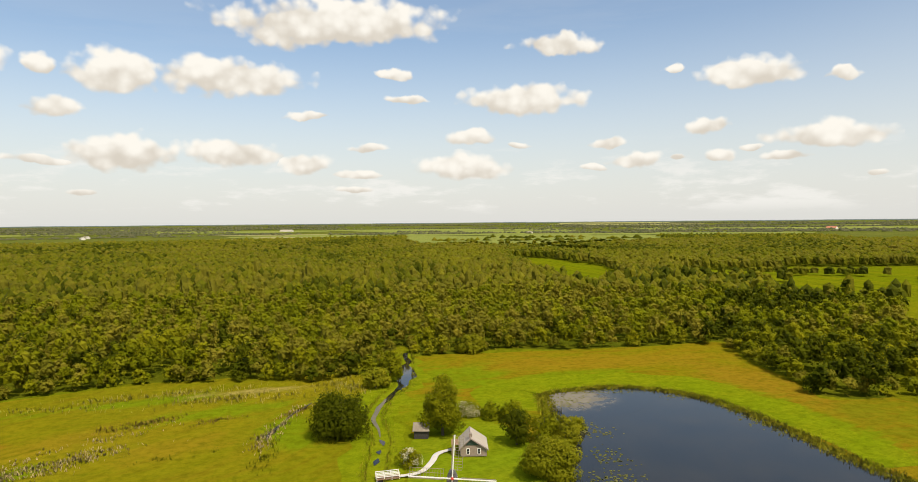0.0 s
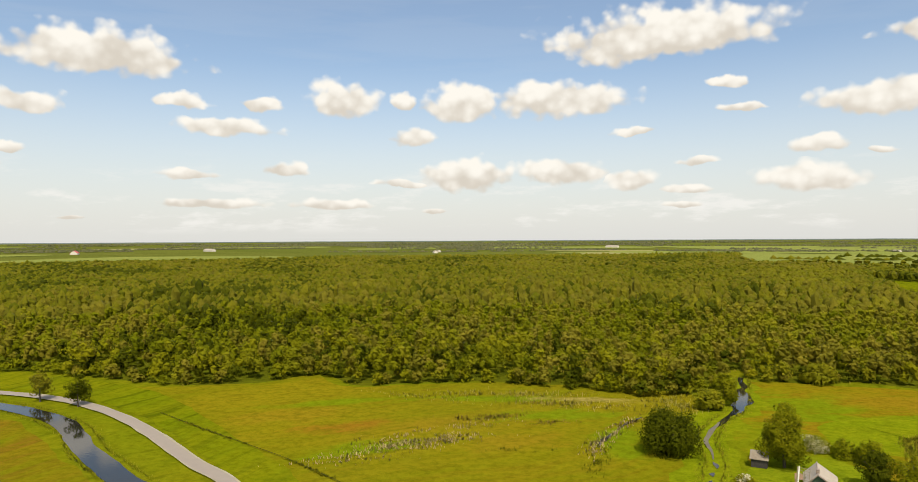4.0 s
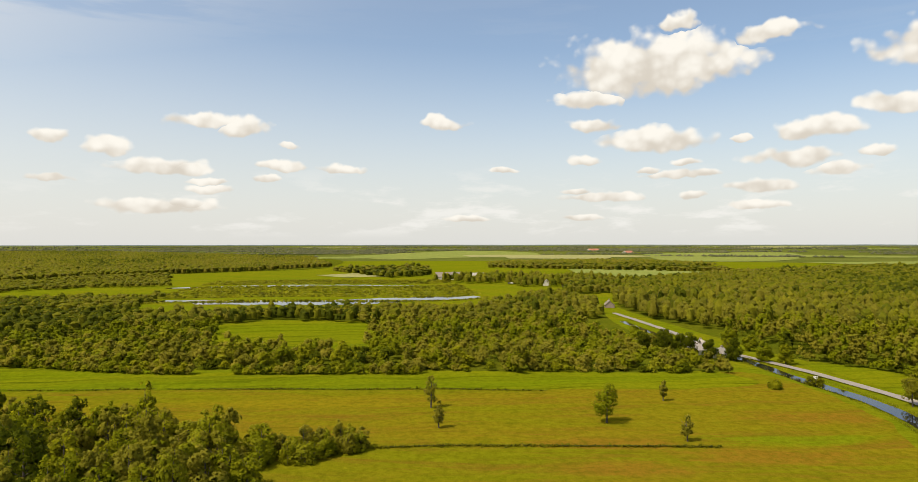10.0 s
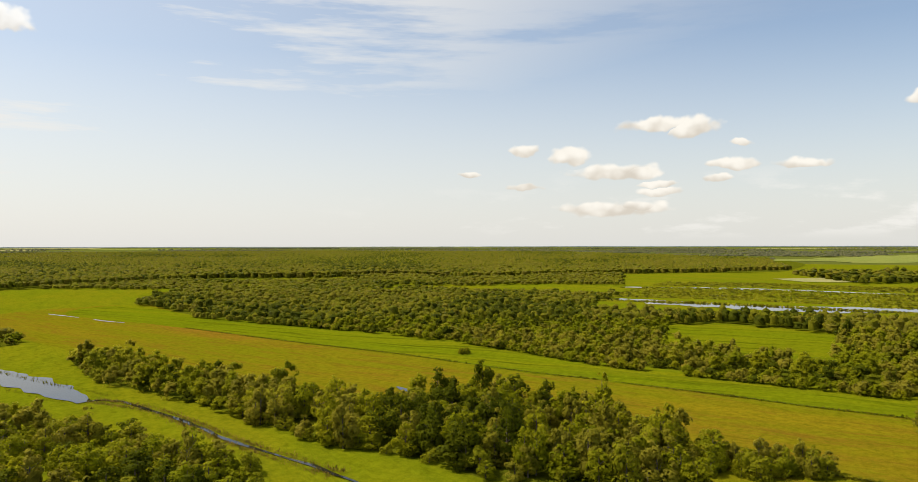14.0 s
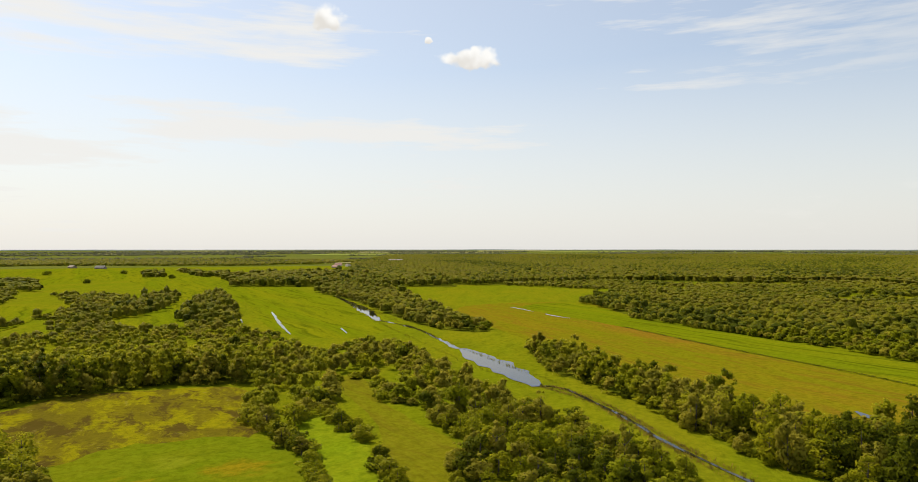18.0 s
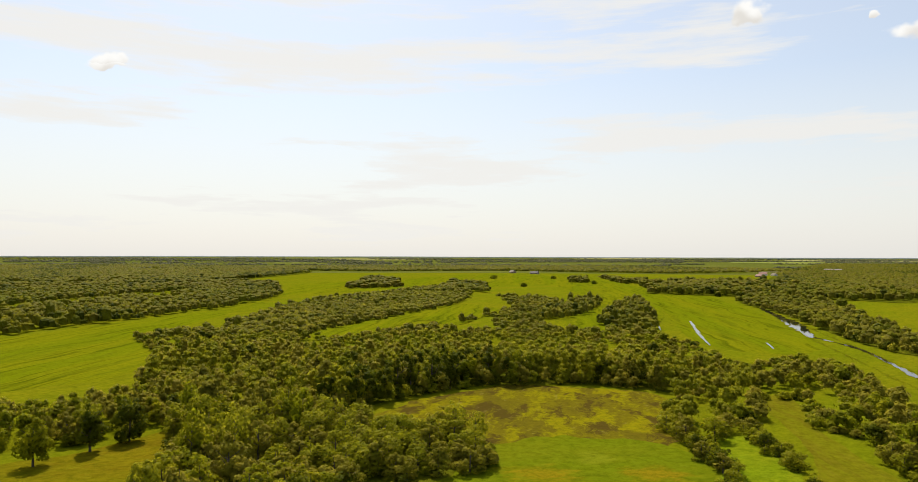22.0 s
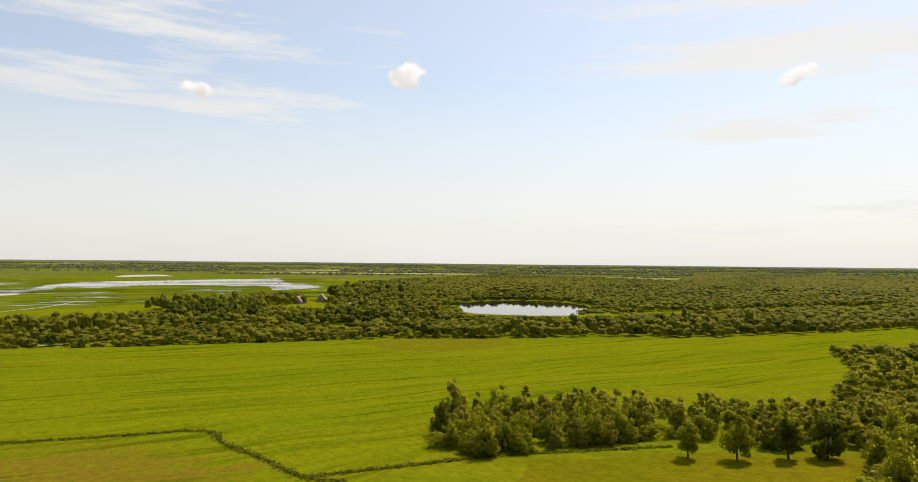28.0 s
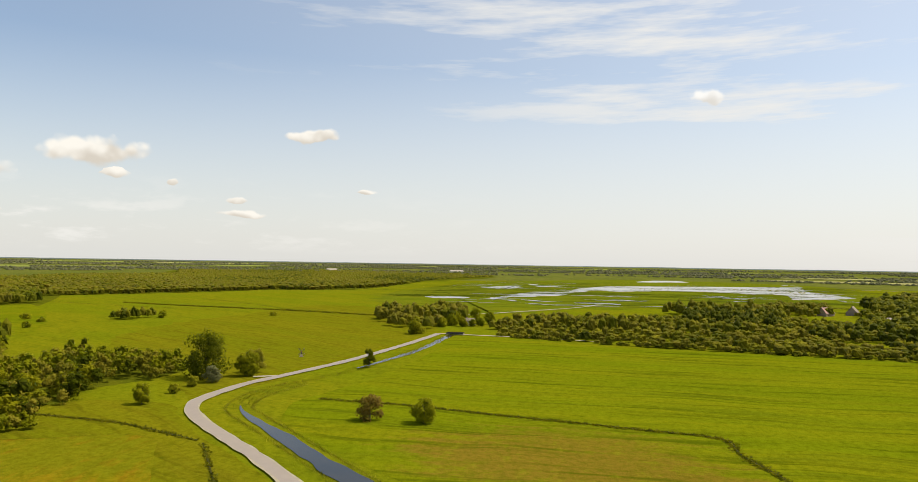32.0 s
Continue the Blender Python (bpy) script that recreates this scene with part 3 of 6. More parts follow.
def plain(name, a, b, scale=2.0, rough=0.8, bump=0.0, metal=0.0):
    """Two-tone weathered surface."""
    def build(gr, bsdf, out):
        p = gr.add("ShaderNodeTexCoord").outputs["Object"]
        n = gr.noise(p, scale, 5.0, 0.65)
        f = gr.noise(p, scale * 9, 3.0, 0.6)
        col = gr.mix(gr.span(n, 0.3, 0.7), (*a, 1), (*b, 1))
        col = gr.mix(gr.math("MULTIPLY", f, 0.3), col, (a[0] * 0.5, a[1] * 0.5, a[2] * 0.5, 1))
        gr.put(bsdf.inputs["Base Color"], col)
        if bump:
            gr.put(bsdf.inputs["Normal"], gr.add("ShaderNodeBump", {"Height": f, "Strength": bump, "Distance": 0.05}).outputs[0])
    return material(name, build, rough)


M_SHOULDER = plain("dry_grit", (0.30, 0.27, 0.16), (0.38, 0.34, 0.22), 0.4, 0.95)
M_PATH = plain("pale_gravel", (0.5, 0.47, 0.40), (0.58, 0.54, 0.46), 0.8, 0.95)
M_BRICK = plain("brown_brick", (0.25, 0.19, 0.14), (0.32, 0.25, 0.19), 1.5, 0.9, 0.3)
M_ROOF = plain("weathered_grey_roof", (0.36, 0.31, 0.25), (0.44, 0.39, 0.32), 1.2, 0.9, 0.4)
M_RIDGE = plain("ridge_tile", (0.28, 0.22, 0.18), (0.34, 0.28, 0.24), 2.0, 0.85)
M_THATCH = plain("brown_thatch", (0.20, 0.165, 0.12), (0.27, 0.23, 0.17), 1.0, 0.95, 0.5)
M_TILE = plain("orange_tile", (0.45, 0.17, 0.09), (0.52, 0.22, 0.12), 0.8, 0.8)
M_PINK = plain("faded_red_tile", (0.30, 0.16, 0.12), (0.36, 0.21, 0.17), 0.8, 0.8)
M_RED = plain("red_paint", (0.55, 0.04, 0.03), (0.6, 0.06, 0.04), 2.0, 0.5)
M_WHITE = plain("white_paint", (0.78, 0.76, 0.70), (0.84, 0.82, 0.77), 1.5, 0.6)
M_WALL = plain("cream_wall", (0.62, 0.58, 0.48), (0.70, 0.66, 0.56), 0.7, 0.85)
M_GREENWOOD = plain("dark_green_wood", (0.025, 0.05, 0.035), (0.035, 0.065, 0.045), 3.0, 0.6)
M_TIMBER = plain("brown_timber", (0.22, 0.13, 0.075), (0.30, 0.19, 0.115), 3.0, 0.85)
M_DARKWOOD = plain("tarred_wood", (0.025, 0.022, 0.02), (0.05, 0.042, 0.036), 3.0, 0.7)
M_CAP = plain("grey_cap_boards", (0.10, 0.09, 0.085), (0.15, 0.135, 0.12), 2.5, 0.8)
M_LATTICE = plain("sail_lattice", (0.22, 0.19, 0.11), (0.28, 0.24, 0.15), 4.0, 0.8)
M_GLASS = plain("dark_glass", (0.02, 0.022, 0.025), (0.03, 0.032, 0.035), 2.0, 0.08)


def algae_build(gr, bsdf, out):
    """A broken film of weed that thins out over the open water."""
    p = gr.add("ShaderNodeTexCoord").outputs["Object"]
    far = gr.vec("LENGTH", gr.vec("MULTIPLY", gr.vec("SUBTRACT", p, (61.0, 188.0, 0.0)), (1 / 17.0, 1 / 15.0, 0.0)))
    far = gr.math("ADD", far, gr.math("MULTIPLY", gr.math("SUBTRACT", gr.noise(p, 0.35, 6.0, 0.72), 0.5), 1.6))
    film = gr.span(far, 1.0, 0.35, 0.0, 0.85)
    n = gr.noise(p, 0.8, 5.0, 0.65)
    gr.put(bsdf.inputs["Base Color"], gr.mix(film, (0.014, 0.014, 0.012, 1), gr.mix(n, (0.17, 0.15, 0.105, 1), (0.25, 0.22, 0.16, 1))))
    gr.put(bsdf.inputs["Roughness"], gr.math("MULTIPLY_ADD", film, 0.7, 0.04))
    gr.put(bsdf.inputs["IOR"], 1.33)


M_ALGAE = material("pondweed_film", algae_build)
M_MUD = plain("drying_mud", (0.11, 0.095, 0.06), (0.16, 0.14, 0.09), 0.6, 0.9, 0.4)

# ---------------- lie of the land ----------------
def rise(r):
    """Height of the ground, which is flat near by and climbs very gently towards the horizon."""
    return 38.0 * np.clip((np.asarray(r, float) - 2000.0) / 2900.0, 0, None) ** 1.5


_r = np.linspace(0, 4890, 600)
_flat = 50 * _r / (50 - rise(_r))


def settle(x, y):
    """Plan points given as if the land were flat, moved to where they lie on the rising ground."""
    r = np.hypot(x, y)
    k = np.interp(r, _flat, _r) / np.maximum(r, 1e-6)
    return x * k, y * k


def patch(name, pts, z, mat, label="", category="", rough=2.0, step=4.0, kind="structure"):
    """A closed patch of ground cover, its outline rounded and a little ragged."""
    pts = [settle(*p) for p in pts]
    LAID.append(name)
    z += 0.001 * len(LAID)
    line = smooth_line(list(pts) + [pts[0]], step)[:-1]
    bm = bmesh.new()
    vs = []
    for p in line:
        k = noise.noise_vector((p.x * 0.07, p.y * 0.07, 3.0)) * rough
        k += noise.noise_vector((p.x * 0.31, p.y * 0.31, 8.0)) * (rough * 0.3)
        x, y = p.x + k.x, p.y + k.y
        vs.append(bm.verts.new((x, y, z + float(rise(math.hypot(x, y))))))
    f = bm.faces.new(vs)
    f.normal_update()
    if f.normal.z < 0:
        f.normal_flip()
    bmesh.ops.triangulate(bm, faces=[f])
    me = bpy.data.meshes.new(name)
    bm.to_mesh(me)
    bm.free()
    me.materials.append(mat)
    return tagged(new(name, me), label, category, kind=kind)


# The pale field colour has haze put into it as extra blue.
M_FIELD = grass("hazy_pale_field", (0.20, 0.23, 0.05), (0.24, 0.25, 0.06), (0.17, 0.21, 0.045), 10, 0.3, 0.01)
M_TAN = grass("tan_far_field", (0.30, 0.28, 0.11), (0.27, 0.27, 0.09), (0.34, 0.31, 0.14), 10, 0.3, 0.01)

bm = bmesh.new()
rings = [0] + [r for r in (30 * 1.06 ** i for i in range(90)) if r < 4800] + [4900]
prev = None
for r in rings:
    ring = [bm.verts.new((r * math.cos(a * math.tau / 128), r * math.sin(a * math.tau / 128), float(rise(r)))) for a in range(128)] if r else [bm.verts.new((0, 0, 0))]
    if prev:
        for i in range(128):
            j = (i + 1) % 128
            bm.faces.new((prev[0], ring[i], ring[j]) if len(prev) == 1 else (prev[i], ring[i], ring[j], prev[j]))
    prev = ring
me = bpy.data.meshes.new("ground")
bm.to_mesh(me)
bm.free()
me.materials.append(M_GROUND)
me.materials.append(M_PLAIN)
# beyond 2050 m the grass takes the colour with haze painted in
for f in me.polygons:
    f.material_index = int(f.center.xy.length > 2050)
tagged(new("ground", me), "flat green peat grassland reaching to the horizon", "ground", kind="structure")

Z1, Z2, Z3 = 0.05, 0.10, 0.15
patch("meadow_west", [(-92, 92), (-112, 110), (-143, 128), (-180, 146), (-235, 151), (-249, 138), (-254, 98), (-268, 19), (-282, -82), (-304, -139), (-321, -219), (-333, -391), (-373, -523),
      (-250, -520), (-190, -300), (-172, -200), (-160, -120), (-150, -40), (-120, 30), (-90, 60)], Z1, M_MEADOW_W, "wet meadow streaked green, gold and rust", "meadow")
patch("meadow_hedge", [(-250, 134), (-254, 98), (-268, 19), (-282, -82), (-304, -139), (-321, -219), (-333, -391), (-372, -520), (-300, -500), (-282, -346), (-268, -251), (-260, -177),
      (-248, -113), (-246, -72), (-240, -30), (-236, -3), (-233, 22), (-228, 60), (-222, 110), (-228, 140)], Z2, M_MEADOW_E, "bright green grass strip along the hedge", "meadow")
patch("meadow_fen", [(-74, 120), (-140, 160), (-170, 176), (-195, 182), (-160, 197), (-138, 207), (-125, 225), (-103, 212), (-60, 230), (6, 230), (8, 185), (5, 138), (3, 100), (-60, 90)], Z1,
      M_MEADOW_N, "rough fen meadow, golden green with rusty patches", "meadow")
patch("verge", [(-60, 105), (-103, 133), (-140, 157), (-170, 170), (-195, 175), (-240, 176), (-270, 180), (-243, 200), (-211, 198), (-188, 193), (-165, 188), (-140, 172), (-100, 146), (-62, 116)], Z2,
      M_MEADOW_E, "bright green roadside grass", "meadow")
patch("meadow_pond", [(14, 240), (29, 256), (83, 256), (127, 257), (152, 256), (140, 222), (136, 188), (132, 172), (160, 168), (180, 140), (120, 90), (40, 95), (20, 150), (14, 200)], Z1,
      M_MEADOW_P, "golden green reed meadow round the pond", "meadow")
ribbon("reed_margin", [(46, 178), (50, 197), (64, 203), (84, 204), (102, 193), (110, 174), (112, 146), (112, 124)], [18, 22, 26, 24, 19, 15, 13, 12], Z2, M_REEDBED, "lime green reed margin of the pond", "reeds", 0.5)
patch("lawn", [(13, 134), (38, 128), (42, 150), (40, 166), (30, 172), (20, 166), (15, 150)], Z2, M_LAWN, "mown green lawn round the cottage", "lawn", rough=1.0)
patch("meadow_east", [(424, -241), (391, -316), (329, -378), (330, -465), (316, -604), (333, -777), (250, -420), (190, -316), (180, -253), (197, -226), (214, -179), (160, -70), (130, -30), (150, 50),
      (206, 110), (280, 105), (376, 105), (460, 110), (438, 1), (426, -106), (418, -165)], Z1, M_MEADOW_E, "bright green hay meadow with faint mowing lines", "meadow")
patch("fallow", [(388, -138), (408, -160), (394, -224), (352, -222), (352, -156)], Z2, M_DRY, "brown fallow patch in the hay meadow", "meadow", rough=6)
patch("meadow_low", [(147, -97), (140, -114), (133, -144), (120, -158), (109, -182), (96, -165), (88, -139), (80, -110), (120, -80)], Z1, M_LOW, "golden green sunlit meadow", "meadow")
patch("meadow_northeast", [(130, 62), (155, 96), (172, 118), (190, 138), (205, 152), (200, 185), (170, 190), (150, 170), (165, 130), (120, 90)], Z2, M_PASTURE, "green and yellow roadside meadow", "meadow")
patch("meadow_roadside", [(215, 150), (290, 141), (400, 134), (470, 134), (640, 185), (720, 330), (560, 340), (430, 335), (340, 295), (285, 240), (285, 195), (240, 172)], Z1, M_PASTURE, "olive and golden rough pasture", "meadow", rough=8)
patch("moor", [(62, -196), (51, -225), (41, -241), (26, -262), (0, -265), (-36, -252), (-29, -187), (-10, -190), (18, -183), (40, -185)], Z1, M_MOOR, "brown and olive moor patch", "moor", rough=4)
patch("meadow_south", [(18, -183), (2, -192), (-34, -183), (-32, -140), (-10, -120), (20, -150)], Z2, M_SOUTH, "bright green and yellow meadow patch", "meadow", rough=7)
patch("meadow_gap", [(-67, -256), (-81, -258), (-74, -209), (-74, -186), (-74, -156), (-60, -130), (-50, -135), (-64, -195)], Z2, M_DRY, "strip of olive brown grass", "meadow")
patch("meadow_strip", [(-43, -198), (-55, -196), (-50, -139), (-33, -140)], Z2, M_LAWN, "strip of bright green grass", "meadow")
patch("pasture", [(-430, -96), (-460, -63), (-430, 5), (-350, 3), (-310, -6), (-314, -32), (-335, -74)], Z3, M_MEADOW_E, "green pasture among woods", "meadow")
for pts in ([(216, 891), (266, 874), (280, 706), (232, 530), (194, 467), (168, 447), (170, 560), (196, 723)],
            [(335, 668), (376, 605), (417, 600), (459, 641), (495, 620), (580, 600), (430, 430), (335, 365), (292, 346), (270, 360), (294, 511)],
            [(331, 1175), (404, 1093), (366, 920), (327, 934)]):
    patch("clearing", pts, Z3, M_MEADOW_E, "bright green clearing in the woods", "meadow")
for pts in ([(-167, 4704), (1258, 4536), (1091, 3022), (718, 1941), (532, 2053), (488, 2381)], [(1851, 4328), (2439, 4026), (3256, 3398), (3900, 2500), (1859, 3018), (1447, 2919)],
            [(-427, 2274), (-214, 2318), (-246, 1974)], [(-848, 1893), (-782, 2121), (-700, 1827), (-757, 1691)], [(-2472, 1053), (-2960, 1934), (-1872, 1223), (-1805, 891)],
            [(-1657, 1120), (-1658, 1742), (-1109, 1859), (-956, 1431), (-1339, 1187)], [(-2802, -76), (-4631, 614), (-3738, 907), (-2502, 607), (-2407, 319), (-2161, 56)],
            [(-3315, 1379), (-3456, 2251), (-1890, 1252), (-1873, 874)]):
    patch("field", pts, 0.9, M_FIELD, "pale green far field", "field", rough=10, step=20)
patch("field", [(-1100, -82), (-1211, 49), (-1088, 52), (-1024, -28)], 0.5, M_TAN, "straw-coloured field", "field", rough=8, step=15)
patch("field", [(-1351, 401), (-1346, 521), (-1117, 592), (-952, 421), (-984, 331)], 0.5, M_FIELD, "pale green field between woods", "field", rough=8, step=15)
patch("meadow_far_south", [(343, -800), (444, -1172), (313, -1578), (86, -1970), (-216, -1631), (-180, -800), (-150, -420), (-80, -410), (-99, -751), (-40, -681), (-23, -894), (18, -1194),
      (100, -1140), (121, -1025), (266, -932)], Z1, M_MEADOW_E, "wide green meadows behind the woods", "meadow")

# ---------------- water ----------------
patch("pond", [(57, 191), (66, 195), (82, 196), (96, 186), (102, 170), (104, 145), (104, 127), (108, 100), (70, 90), (40, 105), (45, 135), (50, 151), (53, 169)], Z3, M_WATER,
      "dark blue peat pond with lily pads", "pond", rough=1.2)
patch("algae", [(53.5, 168), (57, 189.5), (65, 193.8), (82, 195.4), (88, 188), (80, 174), (62, 165)], Z3 + 0.006, M_ALGAE, "beige film of pondweed on the water", "pondweed", rough=1.6, step=1.0)
ribbon("reed_strip", [(25, 262), (22, 240), (18, 215), (12, 200), (9, 186), (8, 175), (9, 160), (7, 146), (5, 125)], [8, 11, 14, 15, 14, 13, 12, 11, 10], Z1, M_REEDBED, "lime green reeds along the stream", "reeds", 0.7)
ribbon("stream", [(25, 262), (23, 240), (20, 215), (15, 201), (11, 190), (9.5, 183)], [2.0, 2.4, 4.6, 3.0, 1.4, 0.7], Z3, M_WATER, "narrow dark fen stream", "stream", 1.3, 1.5)
ribbon("stream_mud", [(13, 197), (10.5, 187), (9, 178), (9.5, 168), (9.6, 163)], [0.4, 1.4, 1.2, 0.9, 0.2], Z3, M_MUD, "grey drying mud of the overgrown stream", "mud", 1.0, 1.5)
for pts in ([(-7, 197), (-11, 188), (-13, 182)], [(-14, 178), (-15.5, 172), (-16, 166)], [(9.4, 161.5), (10.0, 159), (10.0, 157)], [(9.2, 154), (8.8, 153), (8.9, 151.5)], [(8.4, 149), (8.0, 147), (7.4, 145)], [(8.8, 139), (8.0, 136), (7.6, 133)]):
    ribbon("stream_pool", pts, [0.15, 1.2, 0.15], Z3, M_WATER, "small dark pool of the overgrown stream", "pool", 1.2, 0.7)
ribbon("canal_west", [(-70, 92), (-97, 109), (-114, 118), (-131, 128), (-143, 136), (-156, 145), (-172, 152), (-197, 157), (-235, 157), (-279, 160), (-311, 155), (-372, 158), (-420, 162)],
       [5.6, 5.6, 5.6, 6, 6, 5.6, 5, 4.5, 4, 4, 4, 4, 4], Z3, M_WATER, "dark still canal beside the road", "canal", 0.3)
ribbon("canal_east", [(130, 40), (154, 69), (175, 92), (194, 114), (203, 123), (210, 128)], [6.4, 6.4, 6.0, 5.0, 3.0, 0.3], Z3, M_WATER, "dark still canal beside the road", "canal", 0.35, 2.0)
ribbon("canal_upper", [(300, 122), (342, 117), (376, 115), (460, 118)], [2, 4, 4, 5], Z3, M_WATER, "still canal under the bridge", "canal", 0.6)
patch("lakeside", [(693, -345), (700, -560), (560, -470), (525, -400), (545, -335)], Z2, M_MEADOW_E, "green strip before the lake", "meadow")
patch("lake", [(754, -394), (768, -476), (713, -521), (640, -505), (545, -428), (536, -390), (556, -348), (610, -326)], Z3, M_WATER, "pale lake among trees", "lake", rough=5, step=12)
for pts in ([(914, 180), (1047, 189), (1239, 161), (1283, 112), (1490, 93), (1801, 20), (2347, -54), (2426, -181), (1901, -191), (2167, -464), (1588, -375), (1324, -383), (1189, -265),
             (1381, -284), (1419, -205), (1464, -135), (1436, -58), (1345, 15), (1393, 63), (1110, 107), (1033, 169)],
            [(984, 292), (997, 238), (949, 226), (938, 274)], [(926, 57), (921, 10), (900, 14), (905, 70)], [(1405, 300), (1560, 250), (1420, 220), (1330, 240)],
            [(1693, 230), (1800, 140), (1600, 150), (1540, 190)]):
    patch("lagoon", pts, Z3, M_WATER, "shallow marsh lagoon among reed beds", "lagoon", rough=18, step=14)
ribbon("creek", [(-192, -700), (-180, -600), (-170, -530), (-160, -480), (-154, -452)], [3, 4.5, 9, 10, 4], Z3, M_WATER, "creek with open sky-blue water", "creek", 0.7, 2.5)
ribbon("creek_channel", [(-154, -455), (-160, -400), (-153, -346), (-146, -306)], [3, 2.4, 2.0, 3.0], Z3, M_WATER, "narrow reed-grown creek channel", "creek", 1.5, 1.5)
ribbon("creek_pool", [(-149, -306), (-146, -290), (-142, -268), (-140, -248), (-136, -228), (-132, -210)], [3, 12, 15, 14, 11, 5], Z3, M_WATER, "open sky-blue pool of the creek", "creek", 0.45, 2.0)
ribbon("ditch_south", [(-135, -210), (-139, -202), (-136, -184), (-131, -160), (-124, -134), (-117, -95), (-105, -60)], 1.3, Z3, M_WATER, "weedy black ditch", "ditch", 1.2)
ribbon("ditch_west", [(-625, -210), (-615, -150), (-600, -115), (-590, -22), (-606, 20), (-632, 105)], [14, 28, 44, 48, 40, 24], Z3, M_WATER, "long strip of open water among reed beds", "ditch", 0.7, 6)
ribbon("ditch_reed", [(-806, -226), (-832, -82), (-815, 60)], [14, 28, 10], Z3, M_WATER, "broken strip of water among reed beds", "ditch", 1.6, 8)
ribbon("ditch_reed", [(-710, -110), (-715, -85)], 10, Z3, M_WATER, "small pool among reed beds", "ditch", 0.6, 8)
for pts in ([(-99, -546), (-88, -455), (-83, -400)], [(-77, -577), (-67, -477)], [(-118, -417), (-114, -390)], [(-291, -505), (-289, -480), (-287, -462)], [(-284, -440), (-282, -424), (-282, -405)], [(-195, -127), (-197, -131), (-200, -136)]):
    ribbon("fen_pool", pts, [1.2] + [2.4] * (len(pts) - 2) + [0.8], Z3, M_WATER, "narrow silvery fen pool in the grass", "pool", 1.1, 2.0)

patch("marsh", [(668, 120), (760, 62), (860, -60), (950, -160), (1000, -290), (1500, -470), (2200, -500), (2500, 0), (1900, 340), (1300, 390), (900, 340), (700, 225)], 0.0, M_MARSH, "green marsh streaked with reeds", "marsh", rough=25, step=10)
# slivers of water and dark reed lines of the eastern marsh
for i in range(150):
    r, a = rng.uniform(840, 1950), rng.uniform(-0.32, 0.30)
    half = rng.uniform(12, 70) if i % 3 == 0 else rng.uniform(40, 170)
    c = Vector((math.cos(a) * r, math.sin(a) * r))
    side = Vector((-math.sin(a), math.cos(a)))
    ahead = Vector((math.cos(a), math.sin(a)))
    lean = ahead * rng.uniform(-25, 25)
    w = rng.uniform(4, 10) if i % 3 == 0 else rng.uniform(5, 13)
    pts = [tuple(c + side * half * f + lean * f + ahead * rng.uniform(-9, 9)) for f in (-1, -0.5, 0, 0.5, 1)]
    if i % 3 == 0:
        ribbon("marsh_pool", pts, [0.3, w * 0.7, w, w * 0.6, 0.3], 0.5, M_WATER, "sliver of open marsh water", "pool", 1.3, 6)
    else:
        ribbon("reed_line", pts, [0.3, w, w * 0.7, w, 0.3], 0.42, M_REEDLINE, "dark green line of reeds in the marsh", "reeds", 1.1, 8)

# ---------------- roads ----------------
WEST = [(-40, 75), (-82, 116), (-103, 129), (-140, 152), (-170, 165), (-195, 170), (-228, 170), (-257, 168), (-305, 162), (-352, 168), (-406, 172), (-470, 175)]
EAST = [(120, 50), (142, 74), (157, 91), (173, 111), (189, 130), (203, 142), (217, 147), (246, 148), (273, 143), (324, 135), (391, 130), (464, 128)]
for nm, line in (("road_west", WEST), ("road_east", EAST)):
    wide = 1.0 if nm == "road_west" else 1.15
    ribbon(nm + "_shoulder", line, 4.3 * wide, 0.17, M_SHOULDER, "pale dry grit shoulder of the road", "road edge", 0.25)
    ribbon(nm, line, 3.3 * wide, 0.19, M_ROAD, "light grey-brown worn rural road", "road")
ribbon("farm_track", [(464, 128), (463, 108), (462, 60), (455, 20)], 3.5, 0.18, M_SHOULDER, "pale farm track", "track", 0.2)
ribbon("layby", [(262, 154), (268, 146)], 3.0, 0.18, M_SHOULDER, "pale concrete field entrance", "track")
ribbon("footpath", [(11, 137.5), (16, 139), (19, 144), (21, 149), (25, 151.5)], 1.3, 0.18, M_PATH, "curved pale gravel footpath", "path", step=1.0)
ribbon("marsh_track", [(640, 150), (800, 60), (900, 30)], 4, 0.18, M_SHOULDER, "pale track through the marsh", "track", 0.4)

# ---------------- woods ----------------
WOODS, OPEN = [], []


def wood(pts, spacing=6.0, h=(8, 13), thin=0.0, tone=0.0, keep=False):
    """A wood: plan, distance and height of its trees, share of gaps, paler or darker tone; keep: clearings leave it alone."""
    WOODS.append((pts, spacing, h, thin, tone, keep))


def clearing(*pts):
    OPEN.append(pts)


